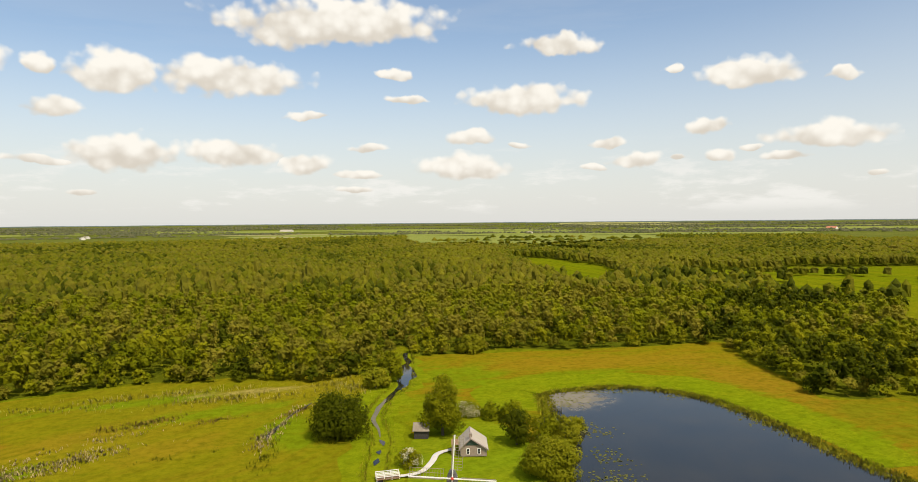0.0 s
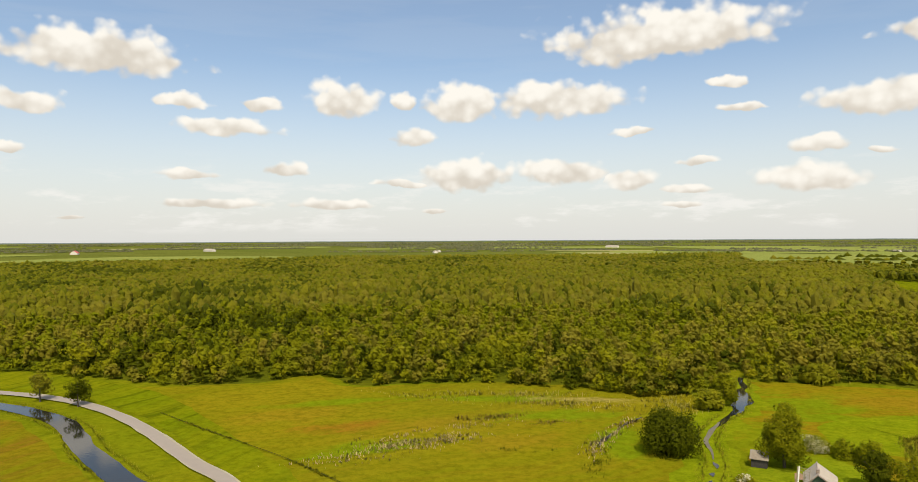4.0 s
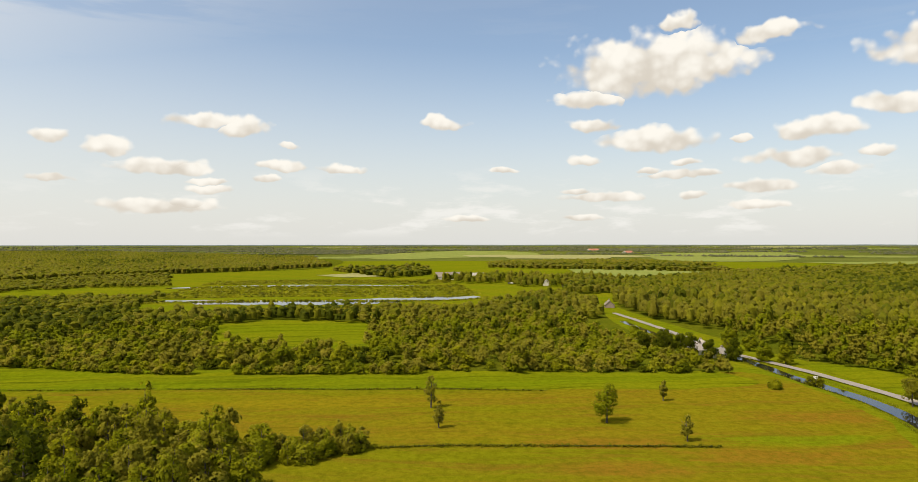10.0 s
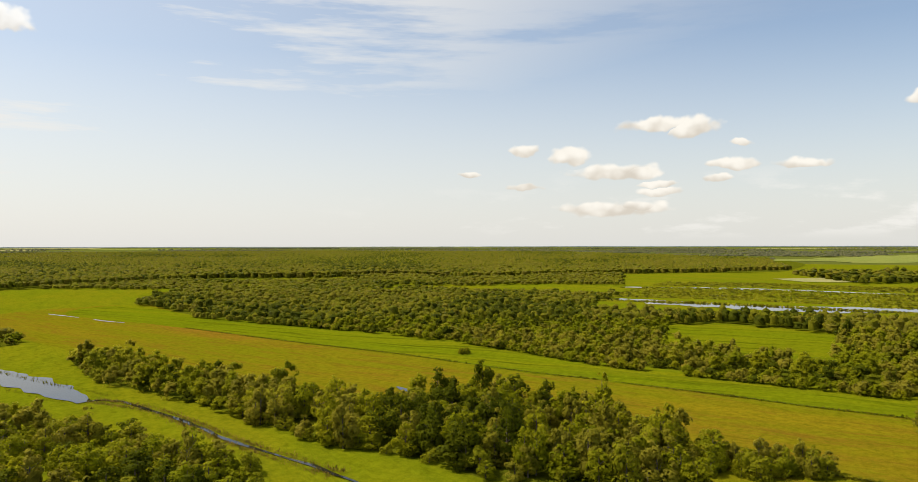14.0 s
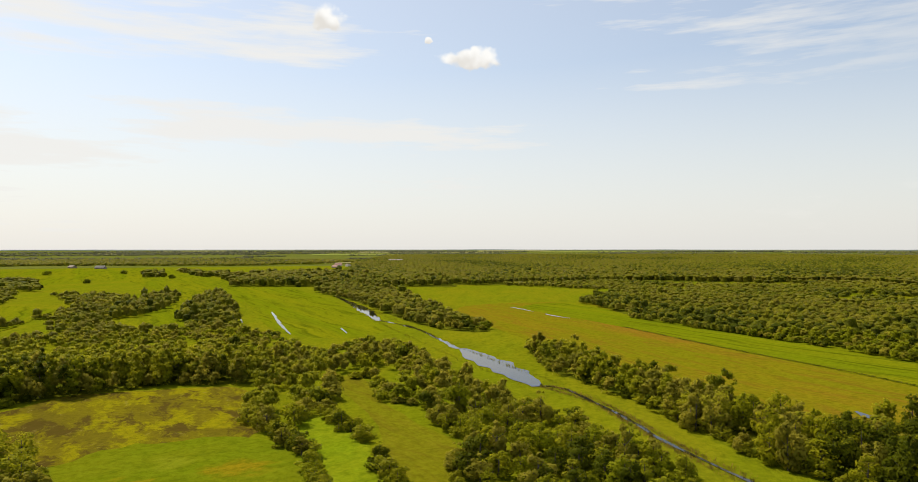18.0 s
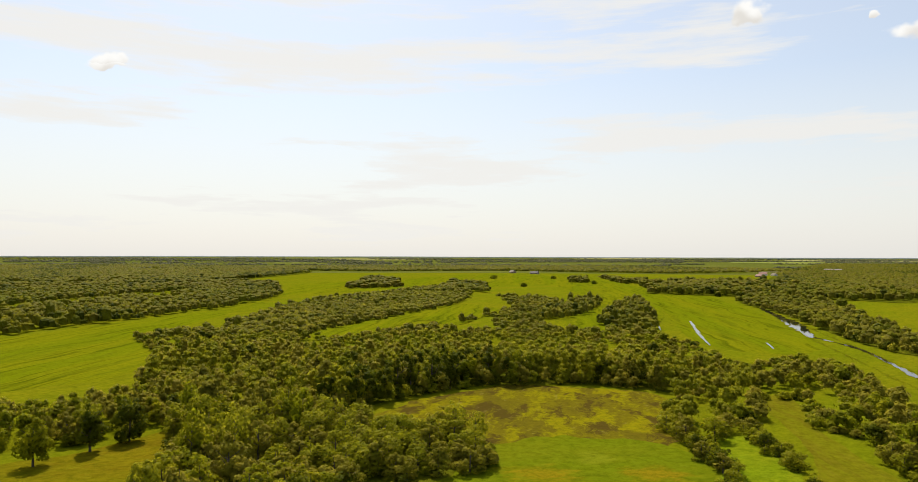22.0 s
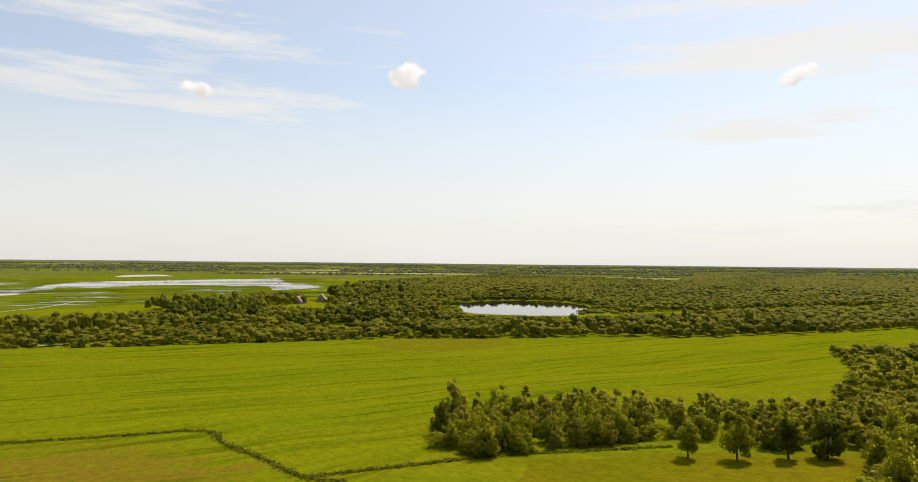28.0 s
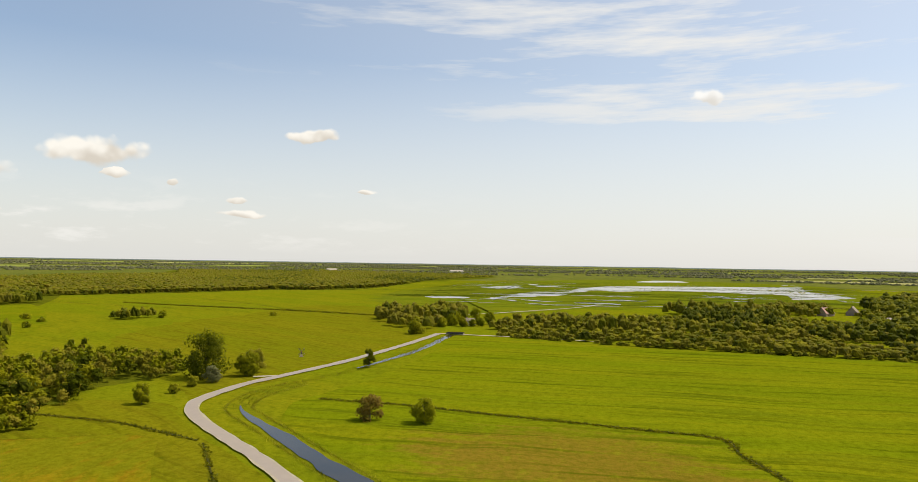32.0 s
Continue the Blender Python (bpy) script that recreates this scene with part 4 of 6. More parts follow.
wood([(-520, 195), (-440, 188), (-273, 184), (-241, 202), (-211, 202), (-188, 199), (-162, 198), (-138, 209), (-125, 228), (-103, 214), (-90, 220), (-67, 231), (-36, 231), (-7, 223), (6, 231), (14, 240),
      (19, 275), (28, 275), (30, 258), (49, 258), (62, 265), (83, 257), (106, 255), (127, 258), (155, 258), (142, 222), (138, 188), (134, 175), (165, 170), (215, 235), (300, 330), (420, 440), (500, 520),
      (900, 900), (1300, 1700), (900, 1900), (520, 1850), (300, 2250), (-250, 1900), (-850, 1700), (-1000, 1350), (-1250, 1050), (-1000, 560), (-800, 330), (-640, 260)], 7.0, (8, 14), 0.0, -0.28)
wood([(-284, -82), (-280, -23), (-270, 19), (-258, 72), (-254, 98), (-250, 138), (-300, 145), (-372, 149), (-440, 160), (-520, 180), (-640, 185), (-600, 140), (-500, 80), (-485, -100), (-480, -170)], 6.4, (5, 9.5))
wood([(-284, -82), (-294, -105), (-306, -139), (-323, -219), (-322, -300), (-335, -391), (-375, -523), (-520, -640), (-540, -420), (-530, -300), (-480, -170)], 6.4, (4, 7.5), 0.0, 0.0)
wood([(-178, -290), (-155, -238), (-153, -207), (-148, -172), (-141, -139), (-136, -108), (-135, -82), (-131, -61), (-145, -25), (-160, -22), (-176, -40), (-192, -61), (-190, -80),
      (-199, -104), (-187, -118), (-168, -112), (-162, -130), (-164, -150), (-168, -176), (-172, -215), (-180, -250)], 5.6, (7, 12))
wood([(-146, -28), (-164, -2), (-172, 2), (-180, -14), (-165, -26)], 3.4, (3.5, 6.5), 0.0, -0.1)
wood([(-191, -773), (-189, -596), (-173, -462), (-173, -388), (-187, -363), (-200, -375), (-207, -446), (-235, -567), (-258, -654), (-300, -1018)], 6.5, (7, 12))
wood([(-26, -187), (-34, -221), (-45, -259), (-75, -309), (-112, -350), (-122, -320), (-115, -278), (-108, -223), (-110, -194), (-112, -139), (-108, -115), (-90, -90), (-63, -130), (-76, -155), (-83, -195),
      (-76, -210), (-84, -255), (-66, -253), (-54, -207), (-51, -182), (-55, -192), (-44, -200), (-36, -190)], 5.4, (4, 8.5), 0.22, 0.5)
wood([(-480, -170), (-530, -300), (-540, -420), (-520, -640), (-450, -830), (-640, -820), (-950, -640), (-900, -500), (-1180, -330), (-830, -228), (-650, -190)], 7.0, (3.5, 6.5), 0.12, 0.0)
wood([(593, -49), (583, -119), (713, -146), (726, -59)], 6.0, (9, 13), 0.1, -0.9, True)
wood([(700, -262), (800, -395), (1100, -500), (1100, -330), (830, -262)], 7.0, (9, 14), 0.1, -0.7, True)
for row in ([(200, 1400), (420, 1330), (640, 1460), (630, 1490), (420, 1360), (205, 1430)], [(230, 1700), (520, 1600), (800, 1720), (790, 1760), (520, 1640), (235, 1740)], [(400, 1900), (700, 1880), (700, 1930), (400, 1950)],
            [(300, 520), (345, 470), (352, 478), (308, 530)], [(360, 560), (450, 500), (458, 508), (366, 572)]):
    wood(row, 8.0, (6, 10), 0.15, -0.5, True)
# rows of tall dark trees behind the moor, and scrub in rows between the far meadows
wood([(67, -206), (60, -227), (46, -247), (30, -262), (7, -268), (-7, -273), (-35, -264), (-50, -280), (-10, -298), (30, -288), (60, -264), (82, -228)], 4.7, (10, 15), 0.05, -0.9, True)
wood([(22, -539), (-1, -682), (-33, -799), (-44, -764), (-22, -591), (5, -530)], 6.0, (5, 9), 0.15, 0.3, True)
wood([(-27, -500), (-63, -720), (-81, -778), (-82, -675), (-62, -480)], 6.0, (5, 9), 0.15, 0.3, True)
wood([(-103, -1367), (-136, -1055), (-246, -1042), (-288, -1218), (-172, -1333), (-88, -1676)], 9.0, (6, 10), 0.3, -0.2)
wood([(-19, -1472), (-61, -1452), (-53, -1276), (-17, -1294)], 8.0, (7, 11), 0.1, -0.5)
wood([(84, -122), (88, -139), (98, -167), (117, -195), (163, -248), (188, -306), (150, -345), (60, -330), (-60, -325), (-75, -309),
      (-45, -259), (-35, -264), (-7, -273), (7, -268), (30, -262), (46, -247), (60, -227), (67, -206), (57, -190), (20, -188), (17, -168), (35, -140), (60, -120)], 5.6, (6, 13), 0.0, 0.35)
wood([(188, -306), (249, -376), (255, -420), (235, -481), (225, -600), (190, -690), (130, -640), (150, -480), (165, -390), (150, -345)], 5.8, (4, 8), 0.25, 0.35)
wood([(212, -392), (260, -609), (266, -759), (214, -960), (165, -1083), (123, -945), (101, -702), (128, -574), (150, -478), (160, -434), (172, -370)], 6.0, (4, 8.5), 0.12, 0.35)
wood([(150, -345), (165, -385), (120, -392), (90, -470), (66, -540), (40, -640), (75, -850), (10, -800), (-30, -700), (-60, -640), (-70, -420), (-75, -309), (-60, -325), (60, -330)], 5.8, (4, 8), 0.25, 0.35)
wood([(190, -90), (160, -80), (154, -97), (152, -116), (147, -149), (138, -163), (126, -163), (120, -176), (112, -186), (137, -208), (160, -180), (182, -150), (190, -110)], 4.4, (6, 10.5), 0.1, 0.35)
wood([(465, 86), (440, 1), (427, -106), (421, -165), (400, -218), (380, -276), (334, -383), (330, -465), (316, -604), (333, -777), (500, -1150), (1200, -1500), (2500, -1500), (1500, -520), (1000, -320),
      (700, -200), (640, -60), (600, 60), (549, 102)], 6.8, (4, 10.5), 0.14, -0.1)
wood([(187, 208), (194, 187), (212, 199), (233, 194), (251, 190), (275, 195), (280, 225), (262, 255), (225, 255)], 6, (7, 11))
wood([(490, 142), (495, 170), (560, 215), (640, 235), (690, 170), (600, 135)], 7.5, (7, 12), 0.25)
wood([(640, 760), (760, 700), (1000, 600), (1500, 560), (2600, 500), (2800, 1200), (1600, 1500), (1000, 1300), (700, 1000)], 7, (5, 9))
wood([(1000, 720), (1080, 520), (1250, 470), (2000, 560), (2900, 650), (3200, 1500), (2600, 1900), (1500, 1100)], 7, (5, 9), 0.08, -0.1)
wood([(690, -180), (900, -160), (950, -320), (800, -330), (700, -260)], 7, (7, 11), 0.3)
wood([(725, -40), (770, -50), (765, -150), (715, -150)], 6.5, (11, 15))
wood([(465, 400), (480, 412), (508, 394), (480, 384)], 5, (6, 9))
wood([(-1180, -330), (-1280, -220), (-1500, -80), (-2500, -200), (-4200, -1500), (-4200, -3600), (-2600, -4200), (-1500, -4200), (-600, -2000), (-330, -1100), (-420, -830), (-640, -820), (-950, -640), (-900, -500)], 7, (7, 12))
wood([(-113, -939), (-209, -1353), (-340, -1401), (-482, -1164), (-391, -822), (-309, -846)], 8, (7, 11))
wood([(640, -1180), (1150, -1230), (1500, -1520), (2350, -2500), (2000, -3000), (1130, -2640), (720, -1900)], 8, (7, 11), 0.1, -0.2)
wood([(319, -992), (428, -1501), (320, -1330), (250, -1039)], 9, (6, 9))
wood([(177, -970), (194, -1230), (134, -1208), (99, -924)], 9, (6, 9))
wood([(600, -2100), (200, -2300), (-300, -2050), (-900, -2500), (-300, -3200), (900, -3000), (1500, -2300)], 9, (7, 11))
wood([(-963.8, 286.5), (-849.9, 342.4), (-886.0, 470.0), (-923.7, 603.6), (-557.5, 295.7), (-523.4, 227.4), (-655.1, 244.2), (-655.9, 221.2), (-647.9, 192.6)], 6.8, (6, 11), 0.05, -0.2)
wood([(-780, 150), (-900, 90), (-960, 180), (-880, 300), (-760, 260)], 6.5, (8, 13), 0.25)
wood([(-1000, 30), (-1280, -60), (-1340, 120), (-1050, 90)], 8, (7, 11))
wood([(-1400, 250), (-1800, 330), (-2000, 800), (-1500, 800), (-1100, 620)], 8, (6, 10), 0.2)
clearing((216, 891), (266, 874), (280, 706), (232, 530), (194, 467), (168, 447), (170, 560), (196, 723))
clearing((335, 668), (376, 605), (417, 600), (459, 641), (495, 620), (600, 610), (440, 425), (335, 362), (292, 342), (266, 356), (290, 511))
clearing((331, 1175), (404, 1093), (366, 920), (327, 934))
NORTH_FIELDS = [(150, 1330), (240, 1230), (330, 1160), (420, 1190), (560, 1290), (760, 1500), (1000, 2080), (790, 2150), (455, 2280), (232, 2360), (160, 1800)]
clearing(*NORTH_FIELDS)
clearing((-902, 2013), (-860, 2286), (-767, 2002), (-800, 1786))
clearing((-430, -96), (-460, -63), (-430, 5), (-350, 3), (-308, -6), (-312, -32), (-335, -74))
GAP_A = [(142, -383), (119, -430), (106, -518), (74, -484), (60, -598), (59, -646), (100, -694), (127, -568), (149, -474), (159, -430)]
GAP_C = [(10, -695), (-36, -991), (-122, -992), (-92, -645), (-76, -540), (-61, -550), (-29, -455), (-12, -455), (18, -485)]
clearing(*GAP_A)
clearing(*GAP_C)
clearing((760, -385), (778, -480), (715, -530), (650, -520), (586, -470), (576, -425), (610, -376), (655, -341))
LANE = [(515, -390), (545, -425), (532, -480), (552, -523), (520, -550), (530, -620), (530, -720), (512, -870), (480, -870), (488, -720), (485, -600), (470, -520), (495, -470), (503, -420)]
clearing(*LANE)
clearing((650, -148), (785, -188), (805, -230), (770, -238), (650, -192))
clearing((-711, -832), (-771, -768), (-855, -646), (-799, -603), (-694, -692), (-650, -761))
clearing((-690, -500), (-745, -385), (-830, -317), (-830, -225), (-655, -195), (-672, -262), (-648, -338), (-661, -405))
clearing((-475, 172), (-440, 188), (-386, 196), (-345, 200), (-300, 194), (-268, 184), (-268, 158), (-300, 152), (-356, 152), (-440, 157), (-480, 163))
clearing((-322, 142), (-345, 122), (-425, 132), (-440, 160), (-372, 160), (-345, 160))
clearing((-310, 128), (-275, 132), (-270, 165), (-310, 165))



def field(x, y, size, seed):
    """Smooth random values from 0 to 1 over the plan, in patches of about the given size."""
    u, v = x / size, y / size
    i, j = np.floor(u), np.floor(v)
    a, b = u - i, v - j
    a, b = a * a * (3 - 2 * a), b * b * (3 - 2 * b)

    def at(p, q):
        k = np.sin(p * 127.1 + q * 311.7 + seed * 74.7) * 43758.5453
        return k - np.floor(k)
    return (at(i, j) * (1 - a) + at(i + 1, j) * a) * (1 - b) + (at(i, j + 1) * (1 - a) + at(i + 1, j + 1) * a) * b


spots = []
for pts, spacing, (h0, h1), thin, tone, keep in WOODS:
    P_ = np.array(pts, float)
    lo, hi = P_.min(0), P_.max(0)
    for r0, r1, grow in ((0, 300, 1.0), (300, 700, 1.0), (700, 1050, 1.2), (1050, 1600, 1.5), (1600, 6000, 2.6)):
        s = spacing * grow
        xs, ys = np.meshgrid(np.arange(lo[0], hi[0], s), np.arange(lo[1], hi[1], s))
        x = (xs + rng.uniform(-0.48, 0.48, xs.shape) * s).ravel()
        y = (ys + rng.uniform(-0.48, 0.48, xs.shape) * s).ravel()
        d = np.hypot(x, y)
        ok = (d >= r0) & (d < r1) & (rng.random(len(x)) >= thin) & ((thin < 0.1) | (field(x, y, 16.0 + d * 0.02, 3) > thin * 1.15))
        x, y, d = x[ok], y[ok], d[ok]
        wx, wy = x + 4 * np.sin(y * 0.19), y + 4 * np.sin(x * 0.23)
        ok = inside(wx, wy, pts)
        for c in (() if keep else OPEN):
            ok &= ~inside(wx, wy, c)
        x, y, d = x[ok], y[ok], d[ok]
        hh = h0 + (h1 - h0) * np.clip(0.35 * field(x, y, 70, 1) + 0.35 * field(x, y, 19, 2) + rng.normal(0.18, 0.34, len(x)), 0, 1.35)
        hh = np.where(rng.random(len(x)) < 0.06, hh * 1.35, hh)
        hh = np.where((d > 600) & ((hi - lo).max() > 700), hh + 0.55 * (h0 + 0.45 * (h1 - h0) - hh), hh)
        hh = np.where((y < 0) & (y > -196) & (x > 0) & (x < 64), 3.5 + 0.36 * hh, hh)
        hh = np.where((x < -245) & (x > -325) & (y > 70) & (y < 150), np.minimum(hh, 4.0 + 0.2 * hh), hh)
        hh = np.where((x > 430) & (x < 640) & (y > -500) & (y < -300), np.minimum(hh, 4.6), hh)
        lakeside = (x > 450) & (y < -0.48 * x) & (y > -0.86 * x)
        hh = np.where(lakeside & (d < 760), np.minimum(hh, np.where(d < 600, 5.2, 2.4)), hh)
        low = (x > 415) & (x < 515) & (y > -320) & (y < 110)
        hh = np.where(low, hh * 0.62, hh)
        scrub = (y < -296) & (np.abs(x) < 260) & (y > -900) & (not keep)
        hh = np.where(scrub, np.minimum(hh * 0.72, 8.5), hh)
        shade = tone + 1.5 * (field(x, y, 34 + d * 0.05, 5) - 0.5) + 0.9 * (field(x, y, 130 + d * 0.05, 6) - 0.5) + rng.normal(0, 0.42, len(x)) + 0.25 * scrub + 0.35 * low + 0.55 * np.exp(-((x - 45 - 0.16 * (y - 230)) / 90) ** 2) * (y > 180)
        stay = ~(lakeside & (y < -0.53 * x) & (y > -0.77 * x) & (d > 632) & (d < 775) & (not keep))
        x, y, hh, d, shade = x[stay], y[stay], hh[stay], d[stay], shade[stay]
        x, y = settle(x, y)
        spots.append(np.stack([x, y, hh, d, np.full(len(x), s), np.asarray(rise(np.hypot(x, y))), shade], 1))
spots = np.concatenate(spots)


def clumps(c, nrm, size):
    """One small pointed leaf clump at each place, facing along its normal: (n, 3, 3) corners."""
    t = np.cross(nrm, rng.normal(size=nrm.shape))
    t /= np.linalg.norm(t, axis=1, keepdims=True)
    b = np.cross(nrm, t)
    s = size * rng.uniform(0.6, 1.35, (len(c), 1))
    t, b = t * s, b * s * rng.uniform(0.7, 1.1, (len(c), 1))
    return np.stack([c - t - b * 0.6, c + t - b * 0.5, c + t * 0.1 + b], 1)


def domes(c, rx, rz, rings, sides, tint):
    """Uneven domes of foliage round many centres, the inner mass of the crowns; rings: (radius, height) from the top down."""
    m = len(c)
    one = np.zeros((m, 1, 3))
    one[..., 2] = rng.uniform(0.85, 1.15, (m, 1))
    levels = [np.repeat(one, sides, 1)]
    turn = rng.uniform(0, math.tau, (m, 1))
    for k, (r, z) in enumerate(rings):
        a = turn + (np.arange(sides) + 0.5 * k) * math.tau / sides
        q = r * rng.uniform(0.78, 1.22, (m, sides))
        levels.append(np.stack([np.cos(a) * q, np.sin(a) * q, z + rng.uniform(-0.14, 0.14, (m, sides))], 2))
    co = []
    for k, (hi, lo) in enumerate(zip(levels, levels[1:])):
        for i in range(sides):
            j = (i + 1) % sides
            co.append(np.stack([hi[:, i], lo[:, i], lo[:, j]], 1))
            if k:
                co.append(np.stack([hi[:, i], lo[:, j], hi[:, j]], 1))
    co = np.stack(co, 1)
    swell = co + np.array((0, 0, 0.55))
    swell /= np.linalg.norm(swell, axis=3, keepdims=True)
    co = co * np.stack([rx, rx, rz], 1)[:, None, None, :] + c[:, None, None, :]
    k = co.shape[1]
    return co.reshape(-1, 3, 3), np.clip(np.repeat(tint, k), 0, 1), swell.reshape(-1, 3, 3)


def crowns(sp, n, leaf_size, top=0.75, cores="hump"):
    """Leaf clumps round the lobes of many crowns at once; top: the share of clumps on the upper side; cores: the shape of the inner mass."""
    m = len(sp)
    lobes = 8
    la = rng.uniform(0, math.tau, (m, 1)) + np.arange(lobes) * 2.4 + rng.uniform(-0.5, 0.5, (m, lobes))
    lz = rng.uniform(0.30, 0.74, (m, lobes))
    lz[:, 0] = 0.78
    rad = (sp[:, 4] * rng.uniform(0.44, 0.64, m))[:, None]
    off = rad * rng.uniform(0.42, 0.68, (m, lobes)) * (1.30 - 0.72 * lz)
    off[:, 0] *= 0.25
    lx, ly = np.cos(la) * off, np.sin(la) * off
    lr = rad * rng.uniform(0.40, 0.62, (m, lobes))
    pick = rng.integers(0, lobes, (m, n))
    rows = np.arange(m)[:, None]
    u = rng.normal(size=(m, n, 3))
    u[..., 2] = np.where(rng.random((m, n)) < top, np.abs(u[..., 2]), u[..., 2])
    u /= np.linalg.norm(u, axis=2, keepdims=True)
    h = sp[:, 2][:, None]
    r = lr[rows, pick] * rng.uniform(0.88, 1.06, (m, n))
    c = np.empty((m, n, 3))
    c[..., 0] = lx[rows, pick] + u[..., 0] * r
    c[..., 1] = ly[rows, pick] + u[..., 1] * r
    c[..., 2] = np.maximum(h * lz[rows, pick] + u[..., 2] * np.minimum(h * 0.24, r), 0.04 * h)
    low = rng.random((m, n)) < 0.05 * (top < 0.9)
    c[..., 2] = np.where(low, h * rng.uniform(0.03, 0.4, (m, n)), c[..., 2])
    out = c / np.maximum(rad, 0.5)[..., None]
    out[..., 2] = c[..., 2] / h * 1.6 - 0.75
    swell = u * 0.8 + out * 0.45 + np.array((0, 0, 0.38))
    swell /= np.linalg.norm(swell, axis=2, keepdims=True)
    nrm = u + rng.normal(size=u.shape) * 0.22 + np.array((0, 0, 0.1))
    nrm /= np.linalg.norm(nrm, axis=2, keepdims=True)
    own = rng.uniform(0, 1, m)
    tint = own[:, None] + (rng.uniform(-0.12, 0.12, (m, lobes)))[rows, pick]
    c += np.stack([sp[:, 0], sp[:, 1], sp[:, 5]], 1)[:, None, :]
    made = [(clumps(c.reshape(-1, 3), nrm.reshape(-1, 3), leaf_size), np.clip(tint + rng.uniform(-0.1, 0.1, (m, n)), 0, 1).ravel(), np.repeat(swell.reshape(-1, 1, 3), 3, 1))] if n else []
    base = np.stack([sp[:, 0], sp[:, 1], sp[:, 5]], 1)
    if cores == "lobes":
        for i in range(5):
            at = base + np.stack([lx[:, i], ly[:, i], sp[:, 2] * lz[:, i]], 1)
            made.append(domes(at, lr[:, i] * 0.72, np.minimum(sp[:, 2] * 0.24, lr[:, i]) * 0.76, ((0.85, 0.5), (0.95, -0.75)), 4, own))
    elif cores == "none":
        pass
    elif cores == "dome":
        made.append(domes(base + np.array((0, 0, 1.0)) * sp[:, 2:3] * 0.55, rad[:, 0] * 0.86, sp[:, 2] * 0.42, ((0.80, 0.55), (1.0, -0.7)), 5, own))
    else:
        made.append(domes(base + np.array((0, 0, 1.0)) * sp[:, 2:3] * 0.5, rad[:, 0] * 0.95, sp[:, 2] * 0.5, ((0.84, 0.58), (0.85, -0.8)) if cores == "hump" else ((1.1, -0.5),), 4, own))
    return tuple(np.concatenate(q) for q in zip(*made))


def grove(name, made, mat):
    """One mesh of the leaf clumps, shades and facings that crowns() or leaf_soup() made."""
    co, tint, swell = made
    return mesh_from(name, co, tint, [mat], swell)


# dark floor under the trees
for i, (pts, spacing, hs, thin, tone, keep) in enumerate(WOODS):
    if thin < 0.12 and len(pts) > 5 and max(math.hypot(*p) for p in pts) > 250:
        patch("woodland_floor", pts, (0.004 if min(math.hypot(*p) for p in pts) < 600 else 0.5) + 0.001 * i - 0.001 * len(LAID), M_FLOOR, "dark shaded woodland floor", "forest floor", rough=0.5)
patch("field", NORTH_FIELDS, 0.70, M_FIELD, "pale green fields behind the woods", "field", rough=10, step=15)
for c in (GAP_A, GAP_C, LANE):
    patch("clearing", c, 0.10, M_MEADOW_E, "grassy gap between the woods", "meadow")
# bushes along the edges of the nearer woods
edge = []
for pts, spacing, (h0, h1), thin, tone, keep in WOODS:
    for (ax, ay), (bx, by) in zip(pts, pts[1:] + pts[:1]):
        if math.hypot((ax + bx) / 2, (ay + by) / 2) > 470 or len(pts) < 6:
            continue
        n = int(math.hypot(bx - ax, by - ay) / 3.6)
        f = (np.arange(n) + rng.random(n)) / max(n, 1)
        x, y = ax + (bx - ax) * f + rng.normal(0, 1.3, n), ay + (by - ay) * f + rng.normal(0, 1.3, n)
        hh = h0 * rng.uniform(0.4, 0.8, n) + (h1 - h0) * rng.uniform(0, 0.7, n) * (rng.random(n) < 0.35)
        ok = field(x, y, 14, 12) > 0.2
        for c in OPEN:
            ok &= ~inside(x, y, c)
        for other in WOODS:
            if other[0] is not pts:
                ok &= ~inside(x, y, other[0])
        ok &= ~((np.abs(x) < 64) & (x > 0) & (y > -196) & (y < 0)) | (hh < 4)
        edge.append(np.stack([x, y, hh, np.hypot(x, y), np.full(n, 4.6), np.zeros(n), rng.normal(0.1, 0.6, n)], 1)[ok])
spots = np.concatenate([spots] + edge)
# shrub rows along the grass strips
for line, deep in (([(-34, -187), (-38, -162), (-35, -136)], 1.6), ([(-53, -198), (-55, -172), (-50, -136)], 2.0), ([(-262, 20), (-275, -80), (-297, -139), (-315, -219), (-326, -391)], 1.5)):
    q = np.array([tuple(p) for p in smooth_line(line, 2.1)])
    q = q[field(q[:, 0], q[:, 1], 9.0, 8) > 0.18] + 0.0
    q += rng.normal(0, deep * 0.5, q.shape)
    spots = np.concatenate([spots, np.stack([q[:, 0], q[:, 1], rng.uniform(2.6, 5.2, len(q)), np.hypot(q[:, 0], q[:, 1]), np.full(len(q), 4.6), np.zeros(len(q)), rng.normal(-0.1, 0.5, len(q))], 1)])

spots = spots[np.argsort(spots[:, 3])]
NEAR_TREES = 760
thing_spots, rest = spots[:NEAR_TREES], spots[NEAR_TREES:]
near = rest[rest[:, 3] < 300]
mid = rest[(rest[:, 3] >= 300) & (rest[:, 3] < 430)]
back = rest[(rest[:, 3] >= 430) & (rest[:, 3] < 700)]
far = rest[(rest[:, 3] >= 700) & (rest[:, 3] < 1050)]
farther = rest[(rest[:, 3] >= 1050) & (rest[:, 3] < 1600)]
